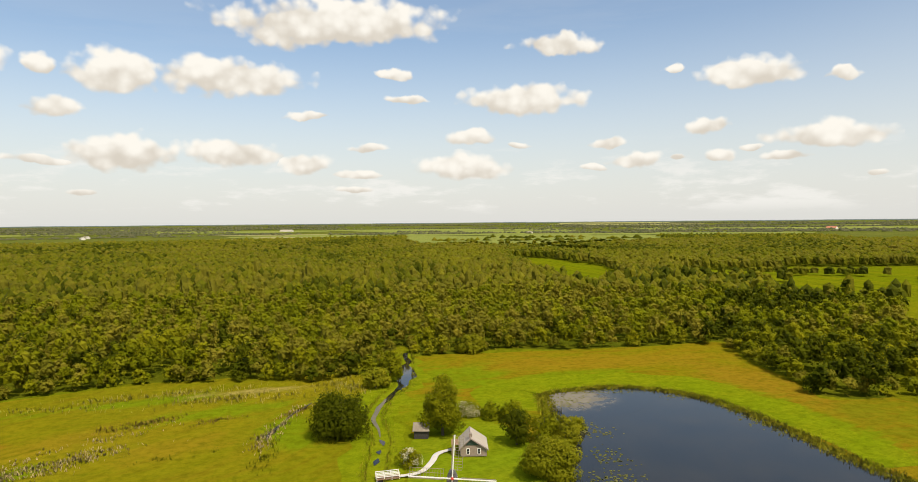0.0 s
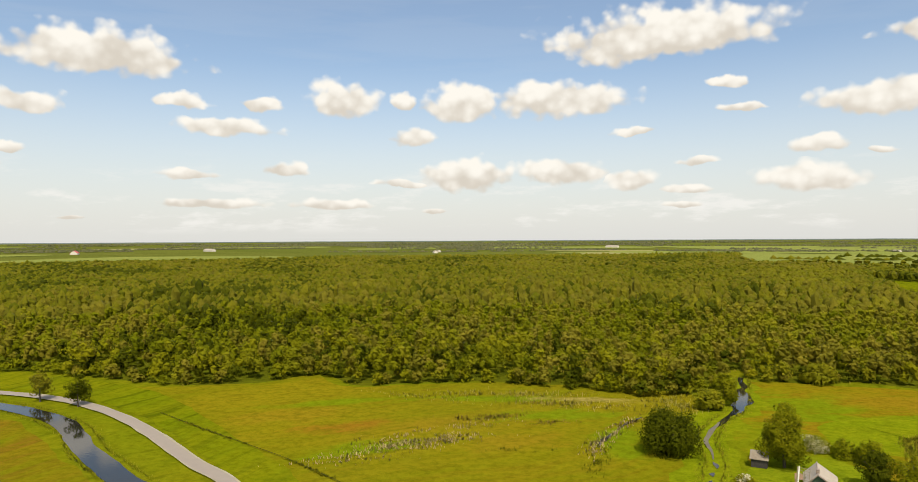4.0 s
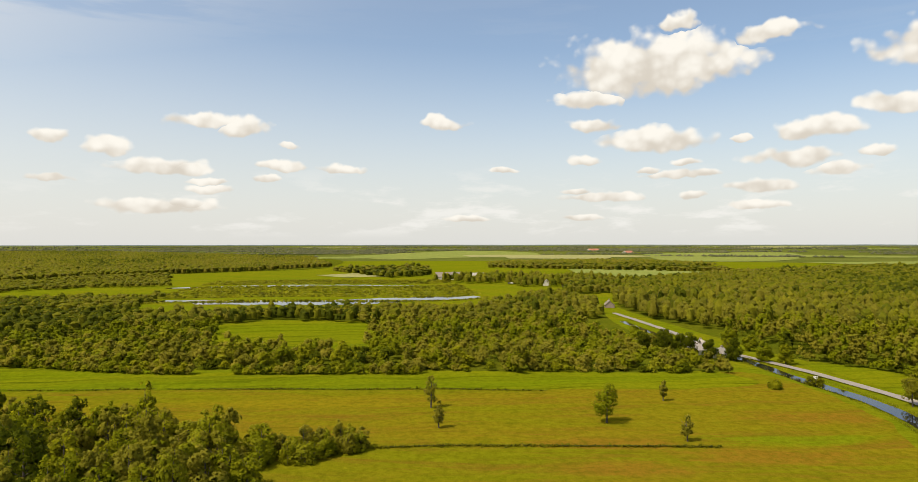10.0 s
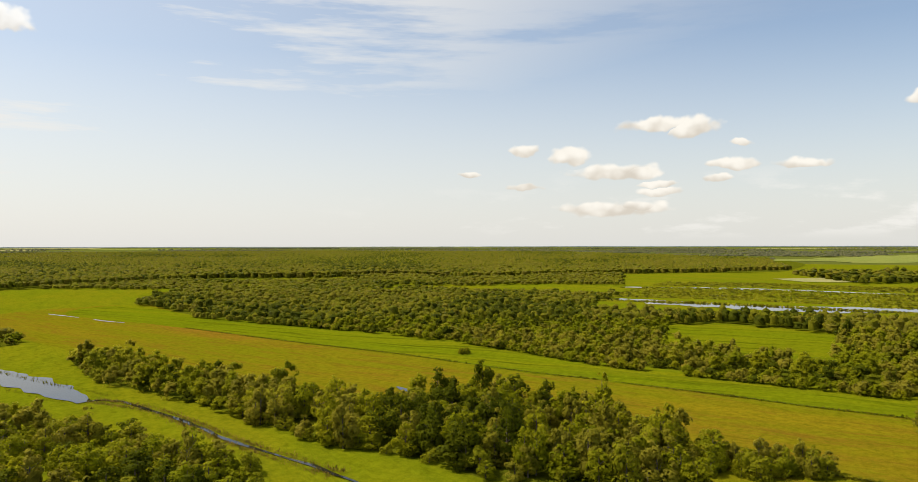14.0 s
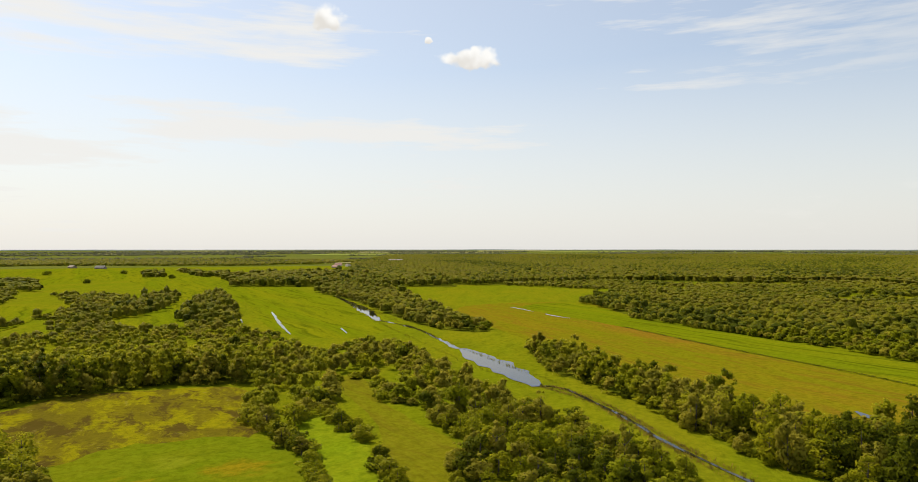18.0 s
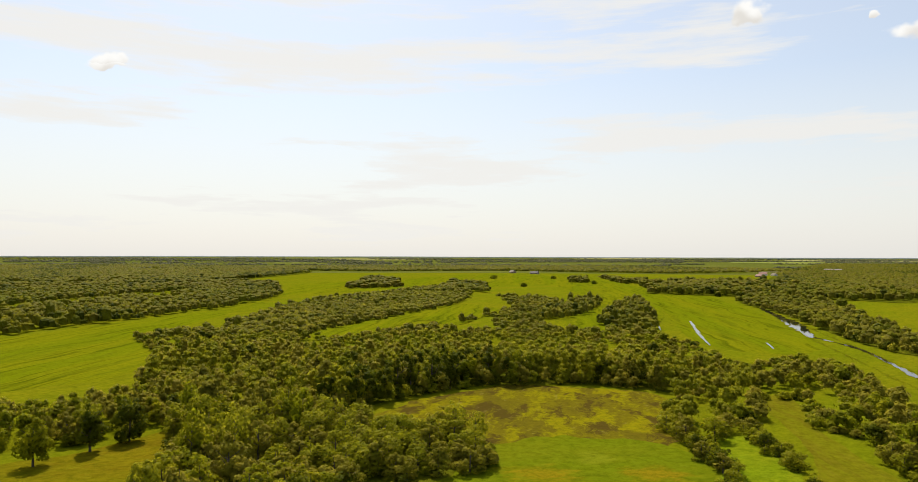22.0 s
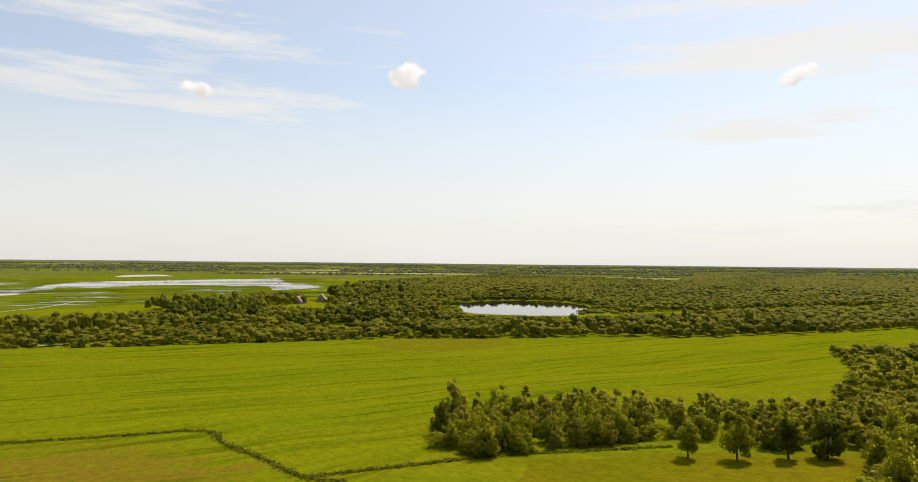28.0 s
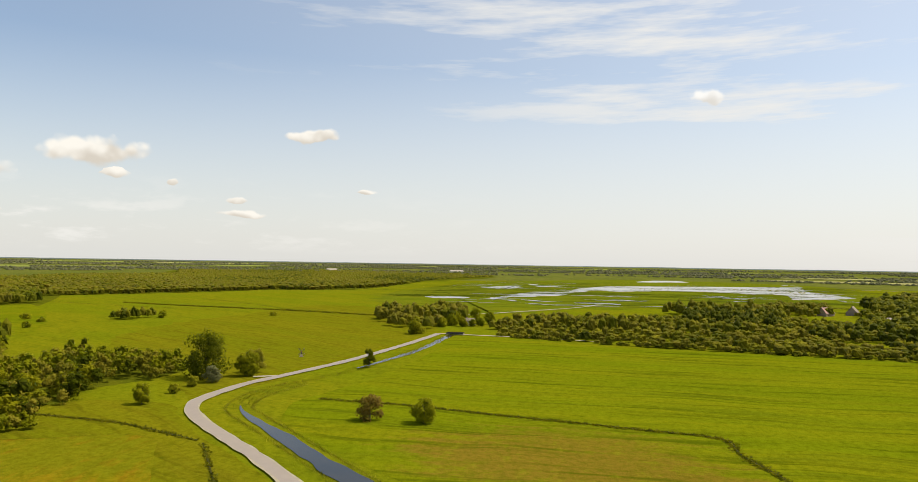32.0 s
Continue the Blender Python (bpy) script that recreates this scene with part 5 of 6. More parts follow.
vfar = rest[rest[:, 3] >= 1600]
for sp, n, ls, core in ((near, 130, 0.46, "lobes"), (mid, 52, 0.58, "lobes"), (back, 20, 0.9, "dome"), (far, 9, 1.2, "dome"), (farther, 2, 1.6, "hump"), (vfar, 0, 6.0, "tip")):
    tones = np.digitize(sp[:, 6], (-0.62, 0.02, 0.62))
    leaves = (M_OAK, M_ALDER, M_BIRCH, M_WILLOW) if core in ("none", "lobes") else (M_FAR_DARK, M_FAR, M_FAR_OLIVE, M_FAR_PALE)
    for k, (mat, label) in enumerate(zip(leaves, ("dark green oaks and poplars in the woods", "dense green alder woodland", "olive green birch woodland", "pale green willow scrub"))):
        tagged(new("woodland", grove("woodland", crowns(sp[tones == k], n, ls, 0.7 if sp is near else (0.85 if sp is mid else 1.0), core), mat)), label, "woodland", kind="stuff")

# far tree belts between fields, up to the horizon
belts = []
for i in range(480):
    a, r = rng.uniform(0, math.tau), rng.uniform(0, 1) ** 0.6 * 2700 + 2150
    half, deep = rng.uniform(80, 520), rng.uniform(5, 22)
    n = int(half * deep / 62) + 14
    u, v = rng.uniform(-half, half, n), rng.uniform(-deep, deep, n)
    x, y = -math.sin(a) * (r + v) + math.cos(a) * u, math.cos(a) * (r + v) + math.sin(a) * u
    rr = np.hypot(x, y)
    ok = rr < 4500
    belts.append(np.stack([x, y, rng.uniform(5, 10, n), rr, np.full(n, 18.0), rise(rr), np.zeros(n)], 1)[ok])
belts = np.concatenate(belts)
tagged(new("tree_belts", grove("tree_belts", crowns(belts, 0, 5.5, 1.0, "tip"), M_HAZY_BELT)), "far dark tree belts along the horizon, bluish haze in their leaf colour", "woodland", kind="stuff")
for i in range(64):
    a, r = rng.uniform(0, math.tau), rng.uniform(2300, 4700)
    half, deep = rng.uniform(120, 420), rng.uniform(50, 160)
    pts = []
    for u, v in ((-half, -deep), (half, -deep), (half, deep), (-half, deep)):
        x, y = -math.sin(a) * (r + v) + math.cos(a) * u, math.cos(a) * (r + v) + math.sin(a) * u
        d = math.hypot(x, y)
        k = 50 / (50 - float(rise(min(d, 4800))))
        pts.append((x * k, y * k))
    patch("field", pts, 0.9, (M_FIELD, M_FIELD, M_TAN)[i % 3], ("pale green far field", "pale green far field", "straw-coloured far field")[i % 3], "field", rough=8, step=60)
# Ring of far woods that glows faintly, standing in for distance haze.
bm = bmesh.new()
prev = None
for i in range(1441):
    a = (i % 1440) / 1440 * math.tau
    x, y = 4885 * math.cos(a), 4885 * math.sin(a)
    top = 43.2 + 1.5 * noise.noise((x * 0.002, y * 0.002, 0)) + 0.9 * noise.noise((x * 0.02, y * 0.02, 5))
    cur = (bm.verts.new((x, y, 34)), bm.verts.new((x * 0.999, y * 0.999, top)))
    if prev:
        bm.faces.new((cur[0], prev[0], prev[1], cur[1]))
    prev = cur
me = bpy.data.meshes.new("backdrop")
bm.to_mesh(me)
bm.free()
me.materials.append(M_HAZE_GLOW)
tagged(new("backdrop", me), "line of far woods on the horizon, haze painted as blue-green glow", "horizon", kind="structure")

# ---------------- things ----------------
def part(name, bm, mat, parent, label=""):
    """Links a bmesh (or a ready mesh) as one mesh object under a thing or a part."""
    if isinstance(bm, bmesh.types.BMesh):
        me = bpy.data.meshes.new(name)
        bm.to_mesh(me)
        bm.free()
    else:
        me = bm
    if not me.materials:
        me.materials.append(mat)
    ob = new(name, me)
    ob.parent = parent
    return tagged(ob, label)


def thing(name, m, label, category, group=""):
    ob = new(name)
    ob.empty_display_size = 0.2
    ob.matrix_basis = m
    return tagged(ob, label, category, group)


def box(lo, hi, bevel=0.0, bm=None):
    bm = bm or bmesh.new()
    vs = [bm.verts.new((x, y, z)) for z in (lo[2], hi[2]) for y in (lo[1], hi[1]) for x in (lo[0], hi[0])]
    fs = [bm.faces.new([vs[i] for i in f]) for f in ((0, 2, 3, 1), (4, 5, 7, 6), (0, 1, 5, 4), (2, 6, 7, 3), (0, 4, 6, 2), (1, 3, 7, 5))]
    if bevel:
        bmesh.ops.bevel(bm, geom=list({e for f in fs for e in f.edges}), offset=bevel, segments=1, affect="EDGES")
    return bm


def tube(points, radii, sides=7, bm=None):
    """A tapered, bent tube through a few points."""
    bm = bm or bmesh.new()
    prev = None
    for i, (p, r) in enumerate(zip(points, radii)):
        p = Vector(p)
        d = (Vector(points[min(i + 1, len(points) - 1)]) - Vector(points[max(i - 1, 0)])).normalized()
        a = d.orthogonal().normalized()
        b = d.cross(a)
        ring = [bm.verts.new(p + (a * math.cos(k * math.tau / sides) + b * math.sin(k * math.tau / sides)) * r) for k in range(sides)]
        if prev:
            for k in range(sides):
                bm.faces.new((prev[k], prev[(k + 1) % sides], ring[(k + 1) % sides], ring[k]))
        else:
            bm.faces.new(ring[::-1])
        prev = ring
    bm.faces.new(prev)
    return bm


def leaf_soup(centres, radii, n, size, squash=0.85, up=0.25, tint=0.45):
    """Small leaf clumps over the outside of several lumps."""
    n = int(n * 2.0)
    pick = rng.choice(len(centres), n, p=(radii ** 2) / (radii ** 2).sum())
    u = rng.normal(size=(n, 3))
    u[:, 2] = np.where(u[:, 2] < 0, u[:, 2] * 0.7, u[:, 2])
    u /= np.linalg.norm(u, axis=1, keepdims=True)
    c = centres[pick] + u * (radii[pick] * rng.uniform(0.8, 1.1, n))[:, None] * np.array((1, 1, squash))
    c[:, 2] = np.maximum(c[:, 2], 0.1 + 0.4 * rng.random(n))
    nrm = u + rng.normal(size=(n, 3)) * 0.24 + np.array((0, 0, up))
    nrm /= np.linalg.norm(nrm, axis=1, keepdims=True)
    mid = np.average(centres, axis=0, weights=radii)
    reach = np.maximum(np.abs(centres - mid).max(0), 0.4)
    swell = u * 0.8 + (c - mid) / reach * 0.4 + np.array((0, 0, 0.38))
    swell /= np.linalg.norm(swell, axis=1, keepdims=True)
    shade = tint + rng.uniform(-0.25, 0.25, len(radii))
    return clumps(c, nrm, size), shade[pick] + rng.uniform(-0.1, 0.1, n), np.repeat(swell[:, None, :], 3, 1)


def lumps(h, r, low, n, cone=0.0):
    """Lump centres and radii of a crown of height h and radius r that begins at the height low."""
    cs, rs = [], []
    for i in range(n):
        z = rng.uniform(0, 1)
        reach = r * (math.sqrt(max(0.05, 1 - (2 * z - 0.85) ** 2 / 1.6)) * (1 - cone) + cone * (1.05 - z))
        a, q = rng.uniform(0, math.tau), rng.uniform(0.35, 0.85)
        rad = max(0.28, reach * rng.uniform(0.32, 0.5))
        cs.append((math.cos(a) * reach * q, math.sin(a) * reach * q, low + (h - low) * (0.08 + z * 0.86) - rad * 0.3))
        rs.append(rad)
    return np.array(cs), np.array(rs)


def trunk(h, low, r, bend=0.4, limbs=4):
    bm = tube([(0, 0, -0.1), (bend * 0.3, 0, h * 0.25), (bend * 0.5, bend * 0.3, h * 0.55), (bend * 0.4, bend * 0.4, h * 0.74)], [r, r * 0.75, r * 0.5, r * 0.15], 6)
    for i in range(limbs):
        a, z = i * 2.4 + rng.uniform(0, 1), low + (h - low) * rng.uniform(0.1, 0.6)
        l = h * rng.uniform(0.16, 0.28)
        p = Vector((bend * 0.4, bend * 0.2, z))
        q = p + Vector((math.cos(a) * l, math.sin(a) * l, l * 0.8))
        tube([p, p.lerp(q, 0.5) + Vector((0, 0, -0.1 * l)), q], [r * 0.35, r * 0.22, r * 0.08], 4, bm)
    return bm


def make_tree(name, m, h, r, mat, label, category="tree", group="", low=0.15, n_lump=18, leaves=480, size=0.42, cone=0.0, stem=None):
    root = thing(name, m, label, category, group)
    part("trunk", trunk(h, h * low, stem or 0.022 * h + 0.05), M_BARK, root)
    cs, rs = lumps(h, r, h * low, n_lump, cone)
    part("crown", grove("crown", leaf_soup(cs, rs, leaves, size), mat), mat, root)
    return root


# the woodland trees that stand nearest, each one a thing
KINDS = {
    "alder_tree": (M_ALDER, "green alder in the strip of wet woodland", "alders of the wet woods", 0.02, 22, 0.15),
    "birch_tree": (M_BIRCH, "olive green birch in the wet woodland", "birches of the wet woods", 0.05, 20, 0.25),
    "oak_tree": (M_OAK, "dark green oak at the wood's edge", "oaks of the woods", 0.03, 22, 0.05),
    "willow_tree": (M_WILLOW, "light green bushy willow at the wood's edge", "willows of the wet woods", 0.03, 16, 0.0),
}
protos, counts = {}, {k: 0 for k in KINDS}
for nm, (mat, label, group, low, nl, cone) in KINDS.items():
    protos[nm] = [None, None, None, None]
for i, (x, y, h, d, s, z, tone) in enumerate(thing_spots):
    nm = "oak_tree" if tone < (-0.8 if y < -60 and x > 0 else -0.55) else ("alder_tree" if tone < 0.05 else ("birch_tree" if tone < 0.6 and h > 5 else "willow_tree"))
    if x > 180 and y > 180 and rng.random() < 0.75:
        nm = "oak_tree"
    if counts[nm] >= 298:
        nm = min(("birch_tree", "willow_tree", "alder_tree"), key=counts.get)
    counts[nm] += 1
    mat, label, group, low, nl, cone = KINDS[nm]
    k = int(rng.integers(4))
    turn = float(rng.uniform(0, 360))
    width = float(np.clip(s * rng.uniform(0.55, 0.8) / (h * 0.36), 0.7, 1.5))
    m = pose(x, y, 0.1, 0, 0, turn)
    if protos[nm][k] is None:
        root = make_tree(nm, m, 10.0, 3.7 if nm != "willow_tree" else 4.4, mat, label, "tree", group, low, nl, 480, 0.37, cone + 0.1 * k)
        protos[nm][k] = root
        root.scale = (h / 10 * width, h / 10 * width, h / 10)
    else:
        c = copy_thing(protos[nm][k], m)
        c.scale = (h / 10 * width, h / 10 * width, h / 10)

# trees that stand alone
LONE = "lone trees in the meadows"


def lone(x, y, h, r, mat=None, label="slender green tree alone in the meadow", low=0.2, name="tree", leaves=620, size=0.34, cone=0.2, cat="tree", nl=34):
    return make_tree(name, pose(x, y, 0.1, 0, 0, (x * 37 + y * 11) % 360), h, r, mat or M_ALDER, label, cat, LONE, low, nl, int(leaves * 1.5), size * 0.85, cone)


for x, y, h, r in ((-207, 19, 10.5, 2.3), (-184, 19, 8.2, 1.6), (-206, 93, 7.0, 1.4), (-163, 80, 7.2, 1.7)):
    lone(x, y, h, r, M_BIRCH, "slender birch alone in the streaked meadow", 0.14, "birch_tree", 420, 0.26, 0.4)
lone(-183, 66, 11.5, 3.8, M_ALDER, "open-crowned birch alone in the streaked meadow", 0.2, "birch_tree", 560, 0.36)
lone(-171, 163, 10.5, 3.6, M_OAK, "dark green roadside tree leaning over the canal", 0.2)
lone(-188, 165, 10.0, 3.6, M_BIRCH, "thin olive roadside tree", 0.25, leaves=420)
for x, y, h, r in ((-289, 131, 12.5, 5), (-283, 140, 11.5, 4.5), (-273, 155, 10, 4), (-268, 166, 9, 3.6), (-261, 171, 9, 3.4), (-301, 126, 10, 4.6), (-318, 178, 9, 4), (-296, 176, 8, 3.5), (-277, 146, 9, 4), (-307, 139, 10, 4.5), (-287, 160, 8, 3.5), (-298, 143, 9, 4)):
    lone(x, y, h, r, M_OAK if y < 160 else M_ALDER, "leafy tree by the canal bend", 0.1, leaves=900, size=0.36)
lone(203, 78, 8.6, 4.0, M_DRYBUSH, "reddish half-dry bush in the hay meadow", 0.02, "bush", 700, 0.36, 0.0, "bush")
lone(205, 61, 8.2, 3.8, M_ALDER, "round green tree in the hay meadow", 0.12, "alder_tree", 700, 0.38, 0.0)
lone(304, 118, 9.5, 2.9, M_OAK, "dark green tree beside the canal", 0.15)
lone(255, 172, 22.0, 10.5, M_OAK, "tall dark green poplar at the road bend", 0.08, "poplar_tree", 1500, 0.5, 0.15, nl=40)
lone(264, 158, 11.5, 5.0, M_ALDER, "broad green tree at the road bend", 0.08, "alder_tree", 1000, 0.45, 0)
lone(274, 160, 11.0, 4.5, M_BIRCH, "broad olive tree at the road bend", 0.08, "birch_tree", 900, 0.45, 0)
lone(246, 163, 7.0, 3.4, M_SILVER, "grey-green silvery willow bush", 0.02, "willow_bush", 700, 0.36, 0, "bush")
lone(202, 161, 8.0, 3.0, M_ALDER, "small green alder by the woods", 0.1, "alder_tree", 600, 0.38)
lone(222, 163, 3.6, 1.9, M_WILLOW, "small green willow bush", 0.02, "willow_bush", 300, 0.32, 0, "bush")
lone(236, 165, 4.6, 2.3, M_WILLOW, "small green willow bush", 0.02, "willow_bush", 340, 0.32, 0, "bush")
for x, y, h, r in ((552, 108, 9, 4.5), (531, 136, 10, 5), (566, 141, 10, 5.5), (516, 140, 8, 4.5), (584, 116, 9, 5), (600, 132, 11, 6), (549, 118, 6, 3), (530, 119, 6, 3), (535, 113, 7, 3.5), (524, 125, 8, 4)):
    lone(x, y, h, r, M_ALDER, "leafy tree round the canal farm", 0.05, leaves=420, size=0.6)
lone(458, 143, 13.0, 6.0, M_WILLOW, "grey-green tree beside the farm track", 0.05, leaves=700, size=0.6)
for x, y, h, r in ((390, 406, 5, 3), (444, 463, 5, 4), (429, 433, 4, 3), (500, 380, 7, 4), (560, 310, 4, 3), (-218, 139, 3.2, 2.4)):
    lone(x, y, h, r, M_ALDER, "low green bush in the grassland", 0.02, "bush", 260, 0.5, 0, "bush")
for x, y, h, r in ((145, -1487, 9, 8), (15, -1489, 8, 7), (-157, -1340, 9, 8), (-195, -890, 6, 4), (-226, -906, 6, 5), (60, -1120, 7, 6), (-60, -1240, 7, 6), (190, -1020, 7, 6)):
    lone(x, y, h, r, M_OAK, "dark tree standing far out in the meadows", 0.02, "tree", 200, 0.8, 0)
for x, y, h, r in ((-221, 156, 3.2, 3.0), (-276, -150, 2.8, 3.2), (-320, -320, 3, 4)):
    lone(x, y, h, r, M_SEDGE, "dark low bush beside the ditch", 0.02, "bush", 260, 0.35, 0, "bush")
lone(130, -135, 11.0, 3.1, M_ALDER, "green alder standing free at the wood's edge", 0.14, "alder_tree", 620, 0.36)
lone(123, -145, 12.0, 3.9, M_ALDER, "green alder standing free at the wood's edge", 0.12, "alder_tree", 760, 0.4)
lone(118, -158, 13.0, 3.2, M_OAK, "dark green alder at the wood's edge", 0.12, "alder_tree", 760, 0.4, 0.3)
lone(114, -168, 12.0, 4.4, M_OAK, "dark green alder at the wood's edge", 0.1, "alder_tree", 900, 0.42)
for x, y, h in ((62, -229, 13), (57, -236, 15), (53, -240, 14), (47, -248, 16), (41, -254, 15), (36, -262, 13), (28, -268, 12), (16, -274, 13), (-4, -278, 12), (-16, -276, 14), (-27, -272, 13)):
    lone(x, y, h, 2.7, M_OAK, "dark conical tree in the row behind the moor", 0.05, "conical_tree", 900, 0.36, 0.7)

# ---------------- the mill yard ----------------
lone(1, 166, 10.5, 7.0, M_OAK, "large round dark green oak beside the stream", 0.03, "oak_tree", 4200, 0.30, 0.0, nl=60)
lone(24, 162, 15.0, 5.0, M_ALDER, "tall dense green alder beside the cottage", 0.03, "alder_tree", 3600, 0.27, 0.42, nl=90)
lone(39, 152, 8.0, 3.6, M_OAK, "dark green orchard tree on the lawn", 0.18, "orchard_tree", 1500, 0.24, 0)
lone(46, 153, 7.0, 4.0, M_ALDER, "green bush on the pond bank", 0.03, "bush", 1500, 0.25, 0, "bush")
lone(50, 151, 6.5, 3.6, M_WILLOW, "light green bush on the pond bank", 0.03, "bush", 1400, 0.25, 0, "bush")
lone(41, 133, 7.5, 5.6, M_WILLOW, "large round light green willow on the pond bank", 0.02, "willow_bush", 3400, 0.27, 0, "bush", nl=48)
lone(38, 173, 4.2, 2.8, M_ALDER, "green shrub behind the lawn", 0.02, "bush", 420, 0.34, 0, "bush")
lone(43, 170, 5.0, 3.4, M_ALDER, "green shrub behind the lawn", 0.02, "bush", 480, 0.34, 0, "bush")
lone(11, 211, 6.5, 4.2, M_WILLOW, "round green willow beside the stream", 0.02, "willow_bush", 700, 0.42, 0, "bush")
lone(16, 218, 10, 4.0, M_ALDER, "green alder beside the stream", 0.1, "alder_tree", 700, 0.45)
lone(49, 258, 7, 5.5, M_WILLOW, "broad light green willow at the wood's edge", 0.02, "willow_bush", 800, 0.5, 0, "bush")
lone(56, 160, 3.0, 2.2, M_WILLOW, "small green bush at the water's edge", 0.02, "bush", 260, 0.3, 0, "bush")


def blossom_bush(x, y, h, r, label):
    root = lone(x, y, h, r, M_ALDER, label, 0.02, "elder_bush", 900, 0.2, 0, "bush")
    cs, rs = lumps(h, r, 0.3, 14)
    part("blossom", grove("blossom", leaf_soup(cs, rs * 1.15, 420, 0.17, up=1.5), M_BLOSSOM), M_BLOSSOM, root, "creamy white flower heads")


blossom_bush(14.2, 143.5, 3.6, 2.4, "elder bush with creamy white blossom")
blossom_bush(33, 177, 3.4, 3.6, "broad elder bush with creamy white blossom")


def cottage(m):
    """Small brick cottage: length along y, width along x, front gable at y = 0."""
    root = thing("cottage", m, "small brown brick cottage with grey roof and white-framed windows", "house")
    w, l, e, a, ax = 2.75, 7.4, 1.75, 3.85, -0.6
    bm = bmesh.new()
    rings = []
    for y in (0, l):
        rings.append([bm.verts.new(p) for p in ((-w, y, 0), (w, y, 0), (w, y, e), (ax, y, a - 0.12), (-w, y, e))])
    bm.faces.new(rings[0])
    bm.faces.new(rings[1][::-1])
    for i in range(5):
        bm.faces.new((rings[0][i], rings[1][i], rings[1][(i + 1) % 5], rings[0][(i + 1) % 5]))
    bmesh.ops.recalc_face_normals(bm, faces=bm.faces)
    part("wall", bm, M_BRICK, root, "brown brick walls")
    for side in (-1, 1):
        bm = bmesh.new()
        lo, hi = (side * (w + 0.35), e - 0.35), (ax, a)
        vs = []
        for dz in (0, 0.16):
            vs += [bm.verts.new((lo[0], -0.35, lo[1] + dz)), bm.verts.new((lo[0], l + 0.35, lo[1] + dz)), bm.verts.new((hi[0], l + 0.35, hi[1] + dz)), bm.verts.new((hi[0], -0.35, hi[1] + dz))]
        for f in ((0, 1, 2, 3), (7, 6, 5, 4), (0, 4, 5, 1), (1, 5, 6, 2), (2, 6, 7, 3), (3, 7, 4, 0)):
            bm.faces.new([vs[i] for i in f])
        bmesh.ops.recalc_face_normals(bm, faces=bm.faces)
        roof = part("roof", bm, M_ROOF, root, "weathered grey tiled roof slope")
        bm = bmesh.new()
        vs = [bm.verts.new((side * x, -0.40 - dy, z)) for dy in (0, 0.06) for x, z in ((w + 0.38, e - 0.42), (w + 0.38, e - 0.16), (side * ax, a + 0.16), (side * ax, a - 0.12))]
        for f in ((0, 1, 2, 3), (7, 6, 5, 4), (0, 4, 5, 1), (1, 5, 6, 2), (2, 6, 7, 3), (3, 7, 4, 0)):
            bm.faces.new([vs[i] for i in f])
        bmesh.ops.recalc_face_normals(bm, faces=bm.faces)
        part("verge_board", bm, M_RIDGE, root, "weathered verge board")
    bm = bmesh.new()
    vs = [bm.verts.new((x, y, z)) for y in (-0.02, -0.08) for x, z in ((-1.65, e + 0.62), (1.2, e + 0.62), (ax, a - 0.25))]
    for f in ((0, 1, 2), (5, 4, 3), (0, 3, 4, 1), (1, 4, 5, 2), (2, 5, 3, 0)):
        bm.faces.new([vs[i] for i in f])
    bmesh.ops.recalc_face_normals(bm, faces=bm.faces)
    part("gable_boarding", bm, M_GREENWOOD, root, "dark green boarded gable")
    part("ridge", tube([(ax, -0.36, a + 0.14), (ax, l + 0.36, a + 0.14)], [0.13, 0.13], 6), M_RIDGE, root, "ridge tiles")
    ch = part("chimney", box((ax - 0.3, 0.4, a - 0.5), (ax + 0.3, 1.0, a + 0.75), 0.03), M_BRICK, root, "small brick chimney")
    part("chimney_cap", box((ax - 0.36, 0.34, a + 0.75), (ax + 0.36, 1.06, a + 0.87)), M_RIDGE, ch)
    for x in (-1.15, 1.15):
        bm = box((x - 0.36, -0.10, 0.45), (x + 0.36, -0.01, 0.56))
        box((x - 0.36, -0.10, 1.6), (x + 0.36, -0.01, 1.71), bm=bm)
        for dx in (-0.30, 0.30):
            box((x + dx - 0.06, -0.10, 0.56), (x + dx + 0.06, -0.01, 1.6), bm=bm)
        box((x - 0.24, -0.09, 1.1), (x + 0.24, -0.01, 1.16), bm=bm)
        win = part("window", bm, M_WHITE, root, "white window frame")
        part("pane", box((x - 0.30, -0.035, 0.5), (x + 0.30, -0.02, 1.66)), M_GLASS, win, "dark glass pane")
    for y in (1.6, 4.4):
        win = part("window", box((w - 0.01, y - 0.55, 0.7), (w + 0.08, y + 0.55, 1.75), 0.02), M_WHITE, root, "white window frame")
        part("pane", box((w + 0.02, y - 0.42, 0.82), (w + 0.1, y + 0.42, 1.64)), M_GLASS, win, "dark glass pane")
    part("door", box((-w - 0.08, 2.6, 0), (-w + 0.02, 3.6, 1.95), 0.02), M_GREENWOOD, root, "dark green door")
    # open timber lean-to on the west side
    bm = box((-w - 1.9, 1.2, 2.0), (-w - 0.4, 4.9, 2.1))
    part("lean_to_roof", bm, M_TIMBER, root, "brown timber lean-to roof")
